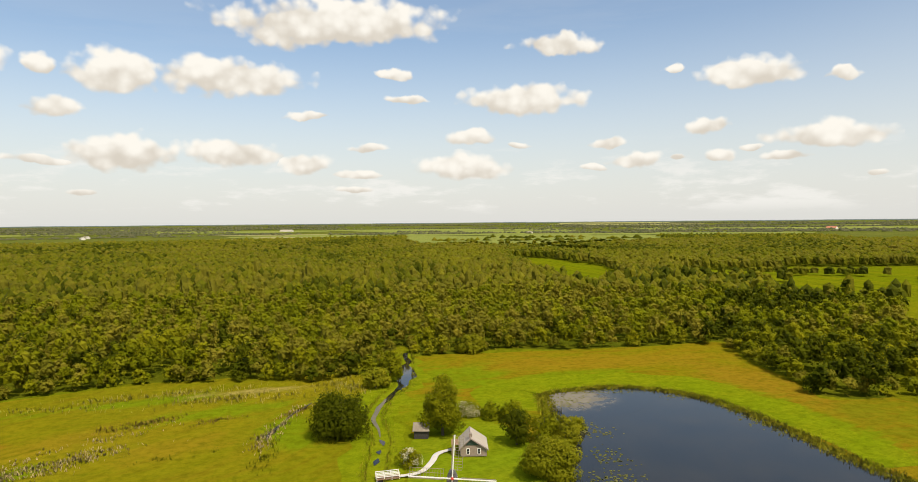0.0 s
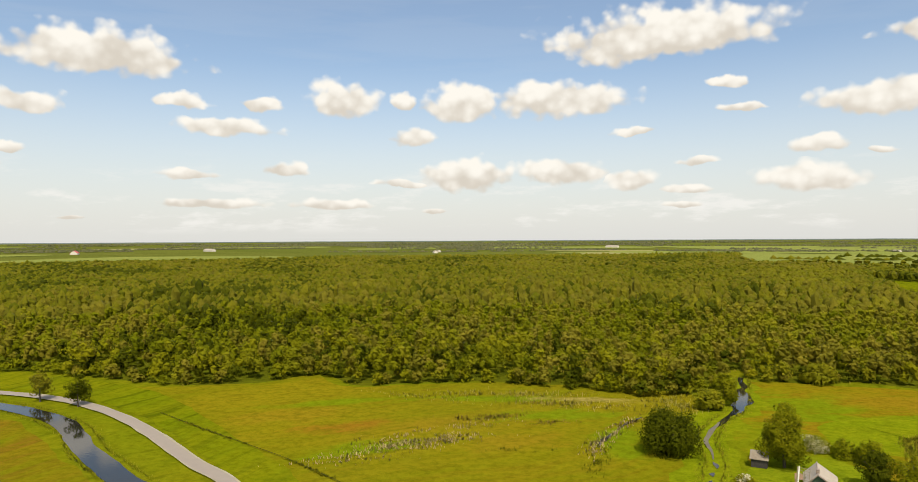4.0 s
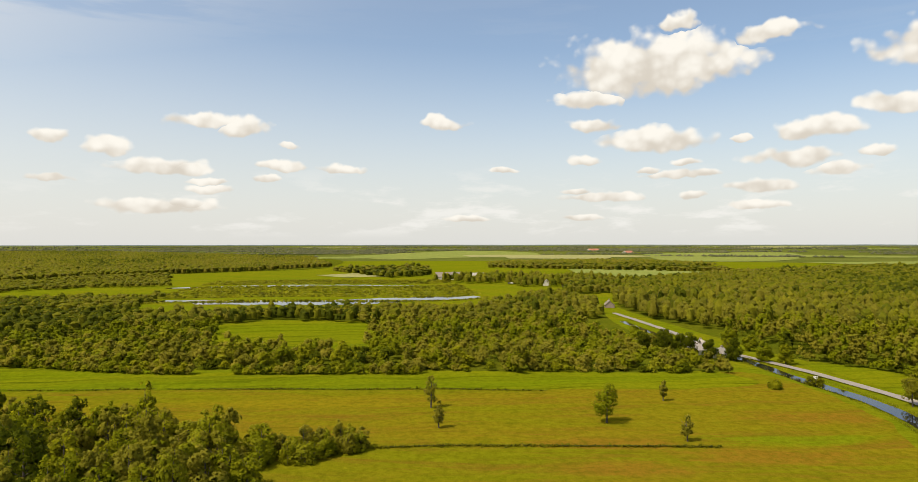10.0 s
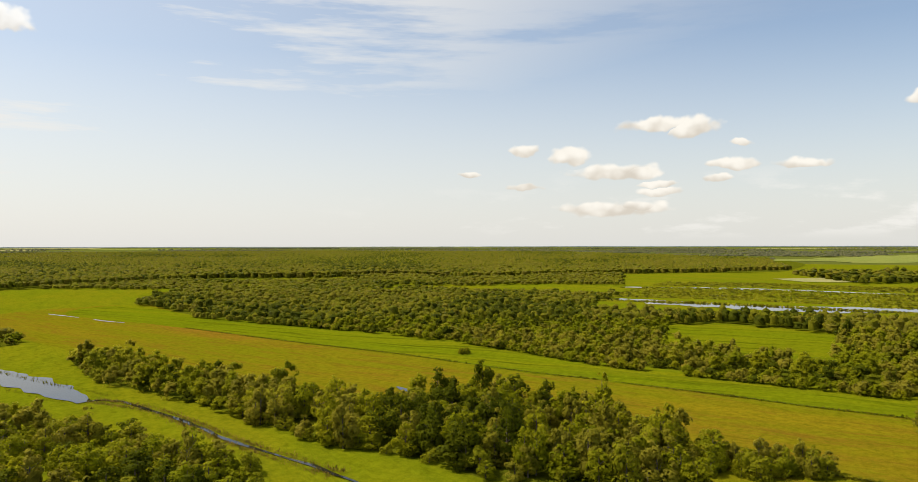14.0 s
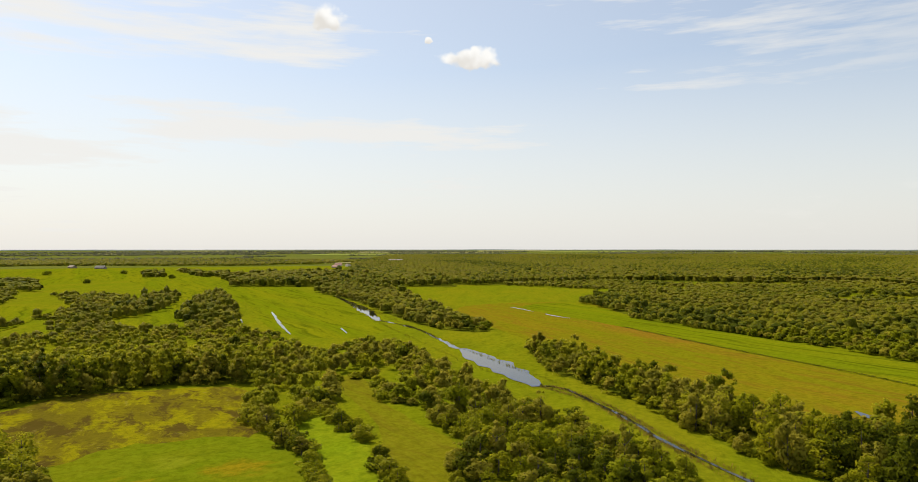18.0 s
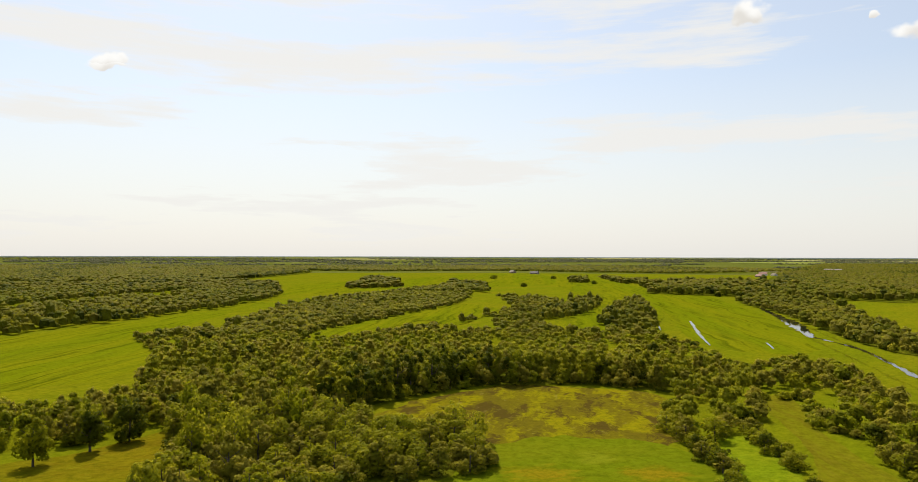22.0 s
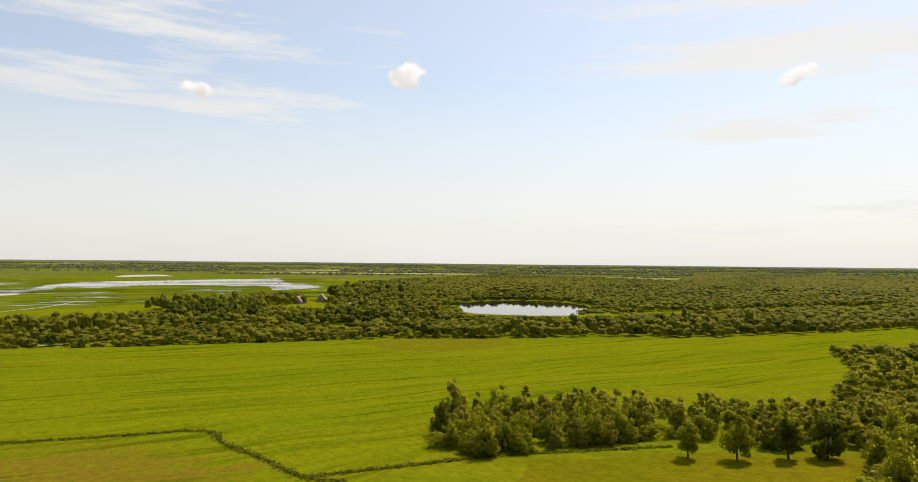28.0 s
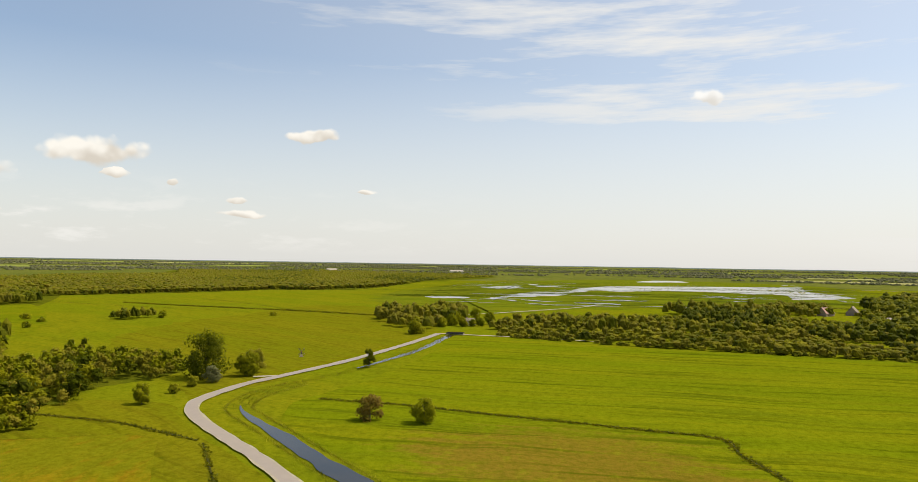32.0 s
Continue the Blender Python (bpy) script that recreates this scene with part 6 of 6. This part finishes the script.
    for x, y in ((-w - 1.8, 1.3), (-w - 1.8, 4.8), (-w - 1.8, 3.0)):
        part("post", box((x - 0.08, y - 0.08, 0), (x + 0.08, y + 0.08, 2.0)), M_TIMBER, root, "brown timber post")
    part("lattice", box((-w - 1.86, 1.3, 0.1), (-w - 1.78, 4.8, 1.1)), M_TIMBER, root, "brown timber lattice")
    return root


cottage(pose(28.2, 146.2, 0.25, 0, 0, -9))


def shed(m):
    root = thing("shed", m, "small dark timber shed with a grey roof", "shed")
    bm = box((-1.4, -1.6, 0), (-1.3, 1.6, 2.0))
    box((1.3, -1.6, 0), (1.4, 1.6, 2.0), bm=bm)
    box((-1.3, 1.5, 0), (1.3, 1.6, 2.0), bm=bm)
    box((-1.3, -1.6, 1.6), (1.3, -1.5, 2.0), bm=bm)
    part("wall", bm, M_DARKWOOD, root, "dark tarred boards")
    for side in (-1, 1):
        bm = bmesh.new()
        vs = [bm.verts.new((side * x, y, z + dz)) for dz in (0, 0.12) for x, y, z in ((1.75, -1.9, 1.75), (1.75, 1.9, 1.75), (0, 1.9, 3.3), (0, -1.9, 3.3))]
        for f in ((0, 1, 2, 3), (7, 6, 5, 4), (0, 4, 5, 1), (1, 5, 6, 2), (2, 6, 7, 3), (3, 7, 4, 0)):
            bm.faces.new([vs[i] for i in f])
        bmesh.ops.recalc_face_normals(bm, faces=bm.faces)
        part("roof", bm, M_THATCH, root, "weathered brown roof slope")
    part("door", box((-0.6, -1.66, 0), (0.5, -1.58, 1.6)), M_DARKWOOD, root, "dark plank door")


shed(pose(19.0, 161.5, 0.15, 0, 0, 78))


def sign_board(m):
    root = thing("sign_board", m, "small white sign board on two posts beside the canal", "sign")
    for x in (-0.5, 0.5):
        part("post", box((x - 0.05, -0.05, 0), (x + 0.05, 0.05, 1.3)), M_TIMBER, root)
    part("panel", box((-0.75, -0.09, 0.7), (0.75, -0.05, 1.7), 0.01), M_WHITE, root, "white panel")


sign_board(pose(-228, 161, 0.2, 0, 0, 75))


def windmill(m, hub=7.0, arm=7.6, label="small dark drainage windmill with four white-edged lattice sails", sails=(4.0, 94.0, 184.0, 274.0), paint=None):
    """Small drainage mill: square base, post, cap and four lattice sails that face -y."""
    root = thing("windmill", m, label, "windmill")
    bm = bmesh.new()
    prev = None
    for z, s in ((0, 2.4), (0.5, 2.4), (3.4, 1.1), (3.6, 1.1)):
        ring = [bm.verts.new((x * s, y * s, z)) for x, y in ((-1, -1), (1, -1), (1, 1), (-1, 1))]
        if prev:
            for i in range(4):
                bm.faces.new((prev[i], prev[(i + 1) % 4], ring[(i + 1) % 4], ring[i]))
        prev = ring
    bm.faces.new(prev)
    part("base", bm, M_THATCH, root, "thatched square mill base")
    part("post", tube([(0, 0, 3.4), (0, 0, 5.4)], [0.45, 0.4], 8), M_DARKWOOD, root)
    bm = bmesh.new()
    prof = ((-0.95, 5.3), (0.95, 5.3), (0.95, 6.6), (0.55, 7.5), (0, 7.9), (-0.55, 7.5), (-0.95, 6.6))
    r0 = [bm.verts.new((x, -1.1, z)) for x, z in prof]
    r1 = [bm.verts.new((x * 0.9, 1.6, z * 0.97)) for x, z in prof]
    bm.faces.new(r0)
    bm.faces.new(r1[::-1])
    for i in range(7):
        bm.faces.new((r0[i], r1[i], r1[(i + 1) % 7], r0[(i + 1) % 7]))
    bmesh.ops.recalc_face_normals(bm, faces=bm.faces)
    bmesh.ops.bevel(bm, geom=list(bm.edges), offset=0.05, segments=1, affect="EDGES")
    part("cap", bm, M_CAP, root, "dark grey boarded mill cap")
    part("axle", tube([(0, -0.9, hub), (0, -1.75, hub + 0.12)], [0.24, 0.22], 10), M_DARKWOOD, root)
    part("hub_plate", tube([(0, -1.75, hub + 0.12), (0, -1.85, hub + 0.13)], [0.27, 0.2], 12), M_RED, root, "red painted hub plate")
    for k, ang in enumerate(sails):
        t = Matrix.Translation((0, -1.6, hub + 0.1)) @ Matrix.Rotation(radians(ang), 4, "Y")
        bm = box((-0.10, -0.08, 0), (0.10, 0.08, arm), 0.02)
        bm.transform(t)
        stock = part("sail", bm, paint or M_WHITE, root, "tarred sail stock" if paint else "white sail stock")
        bm = bmesh.new()
        for i in range(13):
            z = 1.5 + i * (arm - 1.7) / 12
            box((0.11, -0.03, z - 0.025), (1.55, 0.03, z + 0.025), bm=bm)
        for x in (0.8, 1.52):
            box((x - 0.03, -0.035, 1.4), (x + 0.03, 0.035, arm - 0.1), bm=bm)
        bm.transform(t)
        part("lattice", bm, paint or M_LATTICE, stock, "dark timber sail lattice" if paint else "brown timber sail lattice")
        bm = box((-0.30, -0.05, 1.5), (-0.11, -0.02, arm - 0.1))
        bm.transform(t)
        part("wind_board", bm, M_LATTICE, stock, "brown wind board")
    for s in (-1, 1):
        part("tail_beam", tube([(s * 0.8, 1.5, 6.2), (s * 0.3, 4.6, 1.6)], [0.1, 0.09], 6), paint or M_WHITE, root, "tarred tail beam" if paint else "white tail beam")
    return root


windmill(pose(19.2, 118.5, 0.15, 0, 0, -9.5), 6.9, 7.3)
windmill(pose(326, 164, 0.1, 0, 0, -60), 6.9, 6.0, "tiny dark meadow windmill standing in the pasture", (40.0, 130.0, 220.0, 310.0), M_DARKWOOD).scale = (0.40, 0.40, 0.40)


def footbridge(m, length=4.6):
    root = thing("footbridge", m, "small timber footbridge with white railings", "bridge")
    for i in range(12):
        x = -length / 2 + (i + 0.5) * length / 12
        part("plank", box((x - 0.17, -0.75, 0.42), (x + 0.17, 0.75, 0.5)), M_TIMBER, root)
    for y in (-0.72, 0.72):
        part("beam", box((-length / 2, y - 0.07, 0.28), (length / 2, y + 0.07, 0.42)), M_TIMBER, root)
        for i in range(4):
            x = -length / 2 + 0.1 + i * (length - 0.2) / 3
            part("rail_post", box((x - 0.06, y - 0.06, 0.1), (x + 0.06, y + 0.06, 1.5)), M_WHITE, root, "white post")
        for z in (0.85, 1.15, 1.45):
            part("rail", box((-length / 2, y - 0.04, z - 0.06), (length / 2, y + 0.04, z + 0.06)), M_WHITE, root, "white rail")


footbridge(pose(9.6, 137.2, 0.1, 0, 0, 6))


# ---------------- farms and houses ----------------
def farmhouse(x, y, turn, w, l, e, a, wall, roof, label, chimney=True):
    x, y = settle(x, y)
    z = float(rise(math.hypot(x, y)))
    root = thing("farmhouse", pose(x, y, z, 0, 0, turn), label, "house", "farms in the plain")
    bm = bmesh.new()
    rings = []
    for yy in (-l / 2, l / 2):
        rings.append([bm.verts.new(p) for p in ((-w / 2, yy, 0), (w / 2, yy, 0), (w / 2, yy, e), (0, yy, a - 0.1), (-w / 2, yy, e))])
    bm.faces.new(rings[0])
    bm.faces.new(rings[1][::-1])
    for i in range(5):
        bm.faces.new((rings[0][i], rings[1][i], rings[1][(i + 1) % 5], rings[0][(i + 1) % 5]))
    bmesh.ops.recalc_face_normals(bm, faces=bm.faces)
    part("wall", bm, wall, root)
    for side in (-1, 1):
        bm = bmesh.new()
        vs = [bm.verts.new((side * px, py, pz + dz)) for dz in (0.02, 0.3) for px, py, pz in
              ((w / 2 + 0.4, -l / 2 - 0.4, e - 0.3), (w / 2 + 0.4, l / 2 + 0.4, e - 0.3), (0, l / 2 + 0.4, a), (0, -l / 2 - 0.4, a))]
        for f in ((0, 1, 2, 3), (7, 6, 5, 4), (0, 4, 5, 1), (1, 5, 6, 2), (2, 6, 7, 3), (3, 7, 4, 0)):
            bm.faces.new([vs[i] for i in f])
        bmesh.ops.recalc_face_normals(bm, faces=bm.faces)
        part("roof", bm, roof, root)
    for s in (-1, 1):
        for yy in (-l / 4, l / 4):
            part("window", box((s * w / 2 - 0.06, yy - 0.6, 0.9), (s * w / 2 + 0.06, yy + 0.6, 2.0)), M_GLASS, root, "dark window")
    if chimney:
        part("chimney", box((-0.4, l / 4, a - 0.5), (0.4, l / 4 + 0.8, a + 0.9)), M_BRICK, root)


for args in ((-515, 188, 75, 7, 11, 2.2, 5.5, M_BRICK, M_THATCH, "old farmhouse with a thatched grey roof"),
             (-291, 147, 20, 5, 7, 2.2, 4.8, M_WALL, M_ROOF, "cream house among trees by the canal"),
             (-299, 154, 80, 5, 8, 2.3, 5.0, M_BRICK, M_ROOF, "brick house among trees by the canal"),
             (-281, 153, 40, 4, 6, 2.2, 4.2, M_WALL, M_ROOF, "small pale house by the canal"),
             (-955, 112, 0, 16, 36, 3.5, 10, M_WALL, M_THATCH, "long brown-roofed farm beyond the marsh"), (-960, 150, 8, 14, 30, 3.5, 8.5, M_BRICK, M_ROOF, "long grey-roofed barn beyond the marsh"),
             (-823, 195, 30, 8, 12, 3, 6.5, M_BRICK, M_PINK, "brick farmhouse with a faded red roof"), (-795, 212, 80, 8, 13, 3, 7.5, M_WALL, M_ROOF, "white farmhouse behind trees"),
             (-774, 232, 20, 8, 12, 3, 6.5, M_BRICK, M_PINK, "brick farmhouse with a faded red roof"), (-845, 180, 60, 7, 10, 3, 6, M_WALL, M_ROOF, "small house with a grey roof"),
             (540, 123, 70, 5, 8, 2.0, 4.0, M_WALL, M_THATCH, "small pale farmhouse beside the canal"), (560, 128, 20, 5, 7, 2.0, 3.8, M_WALL, M_THATCH, "pale outbuilding beside the canal"),
             (800, -206, 50, 10, 18, 3, 9, M_BRICK, M_PINK, "farmhouse with a reddish roof among trees"), (828, -240, 70, 11, 24, 3, 9.5, M_BRICK, M_THATCH, "large brown-roofed farm among trees"),
             (702, -236, 20, 7, 10, 2.6, 6, M_WALL, M_ROOF, "pale cottage among trees"),
             (-2235, 2120, 40, 24, 60, 5, 13, M_WALL, M_RED, "big barn with a bright red roof"), (-3214, 1269, 40, 22, 60, 5, 13, M_WALL, M_TILE, "big barn with an orange roof"),
             (-4300, 1460, 20, 22, 60, 5, 13, M_WALL, M_TILE, "far barn with an orange roof"), (-2107, 2778, 70, 20, 60, 5, 11, M_WALL, M_ROOF, "far pale barn among fields"),
             (-842, 2435, 30, 14, 24, 4, 9, M_WALL, M_ROOF, "far white farmhouse among trees"), (-891, 2613, 50, 14, 24, 4, 9, M_WALL, M_ROOF, "far pale farmhouse among trees"),
             (-306, 4008, 70, 18, 60, 5, 10, M_WALL, M_ROOF, "far pale barn among trees"), (155, 1193, 30, 7, 10, 3, 6, M_WALL, M_WHITE, "white cottage in a woodland clearing"),
             (2267, 2854, 20, 20, 40, 4, 11, M_WALL, M_TILE, "far barn with an orange roof"), (732, 2597, 40, 12, 20, 4, 8, M_WALL, M_ROOF, "far pale farmhouse among trees"),
             (139, -2001, 30, 12, 24, 3, 8, M_BRICK, M_THATCH, "far farm with a dark roof"), (71, -1903, 60, 12, 24, 3, 8, M_BRICK, M_CAP, "far farm with a dark grey roof"),
             (-480, -1750, 30, 10, 18, 3, 7, M_BRICK, M_PINK, "village house with a faded red roof"), (-530, -1900, 70, 12, 20, 4, 9, M_WALL, M_PINK, "village house with a reddish roof"),
             (-548, -1865, 10, 10, 18, 3, 7, M_WALL, M_THATCH, "village house with a brown roof"), (-877, -2371, 50, 18, 50, 5, 10, M_WALL, M_ROOF, "far pale barn among fields"),
             (3600, 900, 30, 18, 60, 5, 10, M_WALL, M_ROOF, "far pale barn among fields"), (3300, 1500, 60, 16, 50, 5, 10, M_WALL, M_ROOF, "far pale farm among fields")):
    farmhouse(*args)

# bridge of the farm track over the canal
bm = box((-2.4, -6, 0.5), (2.4, 6, 0.95))
root = thing("road_bridge", pose(463, 116, 0, 0, 0, 4), "low concrete farm bridge over the canal", "bridge")
part("deck", bm, M_SHOULDER, root, "pale concrete deck")
for s in (-1, 1):
    part("parapet", box((s * 2.4 - 0.12, -6, 0.95), (s * 2.4 + 0.12, 6, 1.7)), M_DARKWOOD, root, "dark railing")
    part("abutment", box((-2.4, s * 5.5 - 0.5, 0), (2.4, s * 5.5 + 0.5, 0.5)), M_SHOULDER, root)


# ---------------- reeds, sedge, lilies ----------------
def blades(name, xs, ys, h, w, mat, label, category="reeds", z=0.1, lean=0.75):
    """Upright tufts at many points, one object."""
    n = len(xs)
    a = rng.uniform(0, math.tau, n)
    hh = h * rng.uniform(0.5, 1.3, n)
    ww = w * rng.uniform(0.5, 1.3, n)
    lean = rng.normal(0, lean, (n, 2)) * hh[:, None]
    dx, dy = np.cos(a) * ww, np.sin(a) * ww
    q = np.empty((n, 4, 3))
    q[:, 0] = np.stack([xs - dx, ys - dy, np.full(n, z)], 1)
    q[:, 1] = np.stack([xs + dx, ys + dy, np.full(n, z)], 1)
    q[:, 2] = np.stack([xs + dx * 0.7 + lean[:, 0], ys + dy * 0.7 + lean[:, 1], z + hh * 0.9], 1)
    q[:, 3] = np.stack([xs - dx * 0.6 + lean[:, 0], ys - dy * 0.6 + lean[:, 1], z + hh], 1)
    return tagged(new(name, mesh_from(name, q, rng.random(n), [mat])), label, category, kind="stuff")


def along(pts, spread, count, gap=0.0, both=None):
    """Points strewn along a line; both: at that distance on both sides."""
    line = np.array([tuple(p) for p in smooth_line(pts, 2.0)])
    i = rng.integers(0, len(line) - 1, count)
    f = rng.random(count)[:, None]
    p = line[i] * (1 - f) + line[i + 1] * f
    d = line[i + 1] - line[i]
    nrm = np.stack([-d[:, 1], d[:, 0]], 1) / np.maximum(np.linalg.norm(d, axis=1, keepdims=True), 1e-6)
    off = rng.normal(0, spread, count)
    if both:
        off = np.where(rng.random(count) < 0.5, both + np.abs(off), -both - np.abs(off))
    p = p + nrm * off[:, None]
    keep = np.sin(p[:, 0] * 0.21 + 1.7 * np.sin(p[:, 1] * 0.13)) + rng.normal(0, 0.5, count) > -1.2 + gap * 1.6
    return p[keep, 0], p[keep, 1]


EAST_DITCH = [(649.7, 544.4), (636.6, 463.9), (619.3, 316.1), (598.9, 224.9)]
DITCHES = (([(-245, -71), (-240, -30), (-236, -5), (-233, 24), (-225, 60)], 0.9, 700, 0.5), ([(-172, -12), (-168, 0), (-167, 20), (-162, 54), (-157, 86)], 0.7, 900, 0.1),
           ([(-282, -346), (-268, -251), (-261, -177), (-249, -113), (-246, -72)], 0.9, 900, 0.4),
           ([(150, -50), (157, -42), (178, -36), (195, -30), (212, -27), (216, -6), (219, 12), (223, 43), (228, 75), (229, 108)], 1.1, 2200, 0.1),
           ([(157, -42), (155, -69), (154, -84), (151, -100), (146, -118), (140, -140)], 0.9, 1100, 0.2),
           ([(180, 200), (178, 172), (177, 150), (172, 132), (166, 114)], 0.9, 900, 0.1), ([(164, 111), (150, 100), (135, 88)], 0.6, 300, 0.1),
           ([(-62, 125), (-83, 136.6), (-100, 144.4), (-125, 155.7), (-142, 164)], 0.5, 240, 0.5), ([(599, 375), (611, 543), (662, 729)], 3, 500, 0.4), ([(620, 316), (700, 420), (760, 520)], 2.0, 400, 0.3))
for pts, spread, count, gap in DITCHES:
    ribbon("ditch", pts, 0.5 if count > 250 else 0.2, 0.05, M_DITCH, "dark overgrown field ditch", "ditch", 0.9)
    blades("sedge", *along(pts, spread * 0.7, count, gap), 0.42, 0.35, M_SEDGE, "dark sedge along a field ditch", "sedge", 0.12)
ribbon("ditch", EAST_DITCH, 2.6, 0.06, M_DITCH, "dark overgrown field ditch", "ditch", 0.8)
blades("sedge", *along(EAST_DITCH, 1.2, 1500, 0.1), 1.0, 0.8, M_SEDGE, "dark sedge along a field ditch", "sedge", 0.12)
FRINGES = (([(25, 262), (23, 240), (20, 215), (14, 200), (10, 186), (9, 175), (10, 160), (8, 146), (6, 125)], 1.2, 1500, 1.6, M_REED), (
    [(-70, 92), (-97, 109), (-131, 128), (-156, 145), (-197, 157), (-279, 160)], 0.7, 1800, 3.6, M_REED), ([(130, 40), (154, 69), (175, 92), (194, 114), (206, 126), (227, 132), (254, 129)], 0.7, 1700, 4.0, M_REED),
    ([(206, 126), (227, 132), (254, 129), (300, 120), (342, 117), (460, 118)], 1.6, 1600, 0.6, M_SEDGE), ([(-167, -528), (-147, -348), (-139, -270), (-135, -212)], 1.6, 1600, 6.0, M_SEDGE),
    ([(-135, -210), (-136, -184), (-131, -160), (-124, -134), (-117, -95)], 1.4, 2600, 1.0, M_BROWNREED))
for pts, spread, count, side, mat in FRINGES:
    blades("reeds", *along(pts, spread * 0.8, count, 0.1, side), 0.6, 0.09, mat, "reeds and sedge on the water's edge", "reeds", 0.14, 0.3)
rim = [(53, 169), (57, 191), (66, 195), (82, 196), (96, 186), (102, 170), (104, 145), (104, 127), (108, 100)]
blades("reeds", *along(rim, 1.2, 7500, -0.9, 0.2), 0.55, 0.12, M_REED, "green reed fringe round the pond", "reeds", 0.14, 0.25)
# grey stalks and sedge pools in the fen
for cx, cy, sl, sw, turn, n, mat, h in ((-57, 160, 7, 2.2, 28, 900, M_STALK, 0.8), (-62, 152, 5, 2.0, 25, 500, M_STALK, 0.8), (-49, 184, 6, 1.6, 30, 420, M_BROWNREED, 0.9), (-54, 172, 9, 1.6, 40, 260, M_STALK, 0.7),
                                        (-31, 184, 4, 1.2, 20, 160, M_BROWNREED, 0.7), (-8, 194, 5, 1.2, 60, 300, M_BROWNREED, 0.9), (-13, 181, 6, 1.3, 75, 300, M_STALK, 0.9), (-16, 168, 6, 1.5, 85, 320, M_STALK, 0.8),
                                        (-15, 155, 6, 1.3, 90, 260, M_SEDGE, 0.8), (-34, 158, 4, 1.0, 20, 130, M_SEDGE, 0.7), (-70, 141, 6, 2, 30, 320, M_STALK, 0.7), (-26, 206, 12, 2.5, 8, 700, M_PALEREED, 1.3),
                                        (-52, 213, 14, 2.0, 12, 600, M_PALEREED, 1.2), (2, 214, 5, 6, 0, 500, M_PALEREED, 1.3), (-75, 203, 10, 2.0, -8, 260, M_PALEREED, 1.0)):
    u, v, a = rng.normal(0, sl, n), rng.normal(0, sw, n), radians(turn)
    ok = field(cx + u * 1.0, cy + v * 3.0, 4.0, 21) > 0.42
    u, v = u[ok], v[ok]
    blades("dead_reeds" if mat in (M_STALK, M_BROWNREED) else "tall_grass", cx + u * math.cos(a) - v * math.sin(a), cy + u * math.sin(a) + v * math.cos(a), h * 0.75, 0.10, mat,
           "greyish dead reed stalks in the fen" if mat in (M_STALK, M_BROWNREED) else "pale tall reed grass in the fen", "reeds", 0.12, 0.3)
# lily pads
pads = []
for cx, cy, sx, sy, n in ((59, 158, 2.5, 3, 60), (56, 140, 2, 3, 70), (60, 186, 4, 4, 160), (101, 160, 1.5, 10, 120), (96, 183, 4, 2, 80), (52, 128, 3, 3, 120), (104, 138, 1.6, 8, 100), (80, 192, 8, 1.5, 90)):
    for i in range(n):
        pads.append((rng.normal(cx, sx), rng.normal(cy, sy), rng.uniform(0.15, 0.36), rng.uniform(0, 6.3)))
pads = np.array(pads)
pads = pads[inside(pads[:, 0], pads[:, 1], [(58, 190), (66, 194), (82, 195), (95, 185), (101, 170), (103, 145), (103, 127), (107, 100), (42, 106), (47, 135), (52, 151), (54, 169)])]
ang = np.linspace(0.3, math.tau - 0.3, 8)
q = np.stack([np.stack([pads[:, 0] + np.cos(ang[k] + pads[:, 3]) * pads[:, 2], pads[:, 1] + np.sin(ang[k] + pads[:, 3]) * pads[:, 2], np.full(len(pads), 0.23)], 1) for k in range(8)], 1)
tagged(new("lily_pads", mesh_from("lily_pads", q, 0, [M_LILY])), "yellow-green lily pads floating on the pond", "water lilies", kind="stuff")
# reed-bed rows of the western marsh
rows_x = []
for k in range(14):
    x0 = -590 - k * 26
    if k in (1, 9):
        continue
    xs, ys = along([(x0 - 10, -200), (x0 - 22, -80), (x0, 60), (x0 - 30, 110)], 1.5, 900)
    rows_x.append((xs, ys))
blades("reed_bed", np.concatenate([a for a, b in rows_x]), np.concatenate([b for a, b in rows_x]), 1.3, 1.2, M_REED, "long rows of reed and scrub between old peat cuts", "reeds", 0.1)
# reed islands of the eastern marsh
xs, ys = [], []
for i in range(40):
    cx, cy = rng.uniform(880, 2300), rng.uniform(-450, 380)
    n = 26
    xs.append(rng.normal(cx, 22, n))
    ys.append(rng.normal(cy, 30, n))
blades("reed_bed", np.concatenate(xs), np.concatenate(ys), 0.6, 2.4, M_REED, "green reed islands in the marsh", "reeds", 0.4)
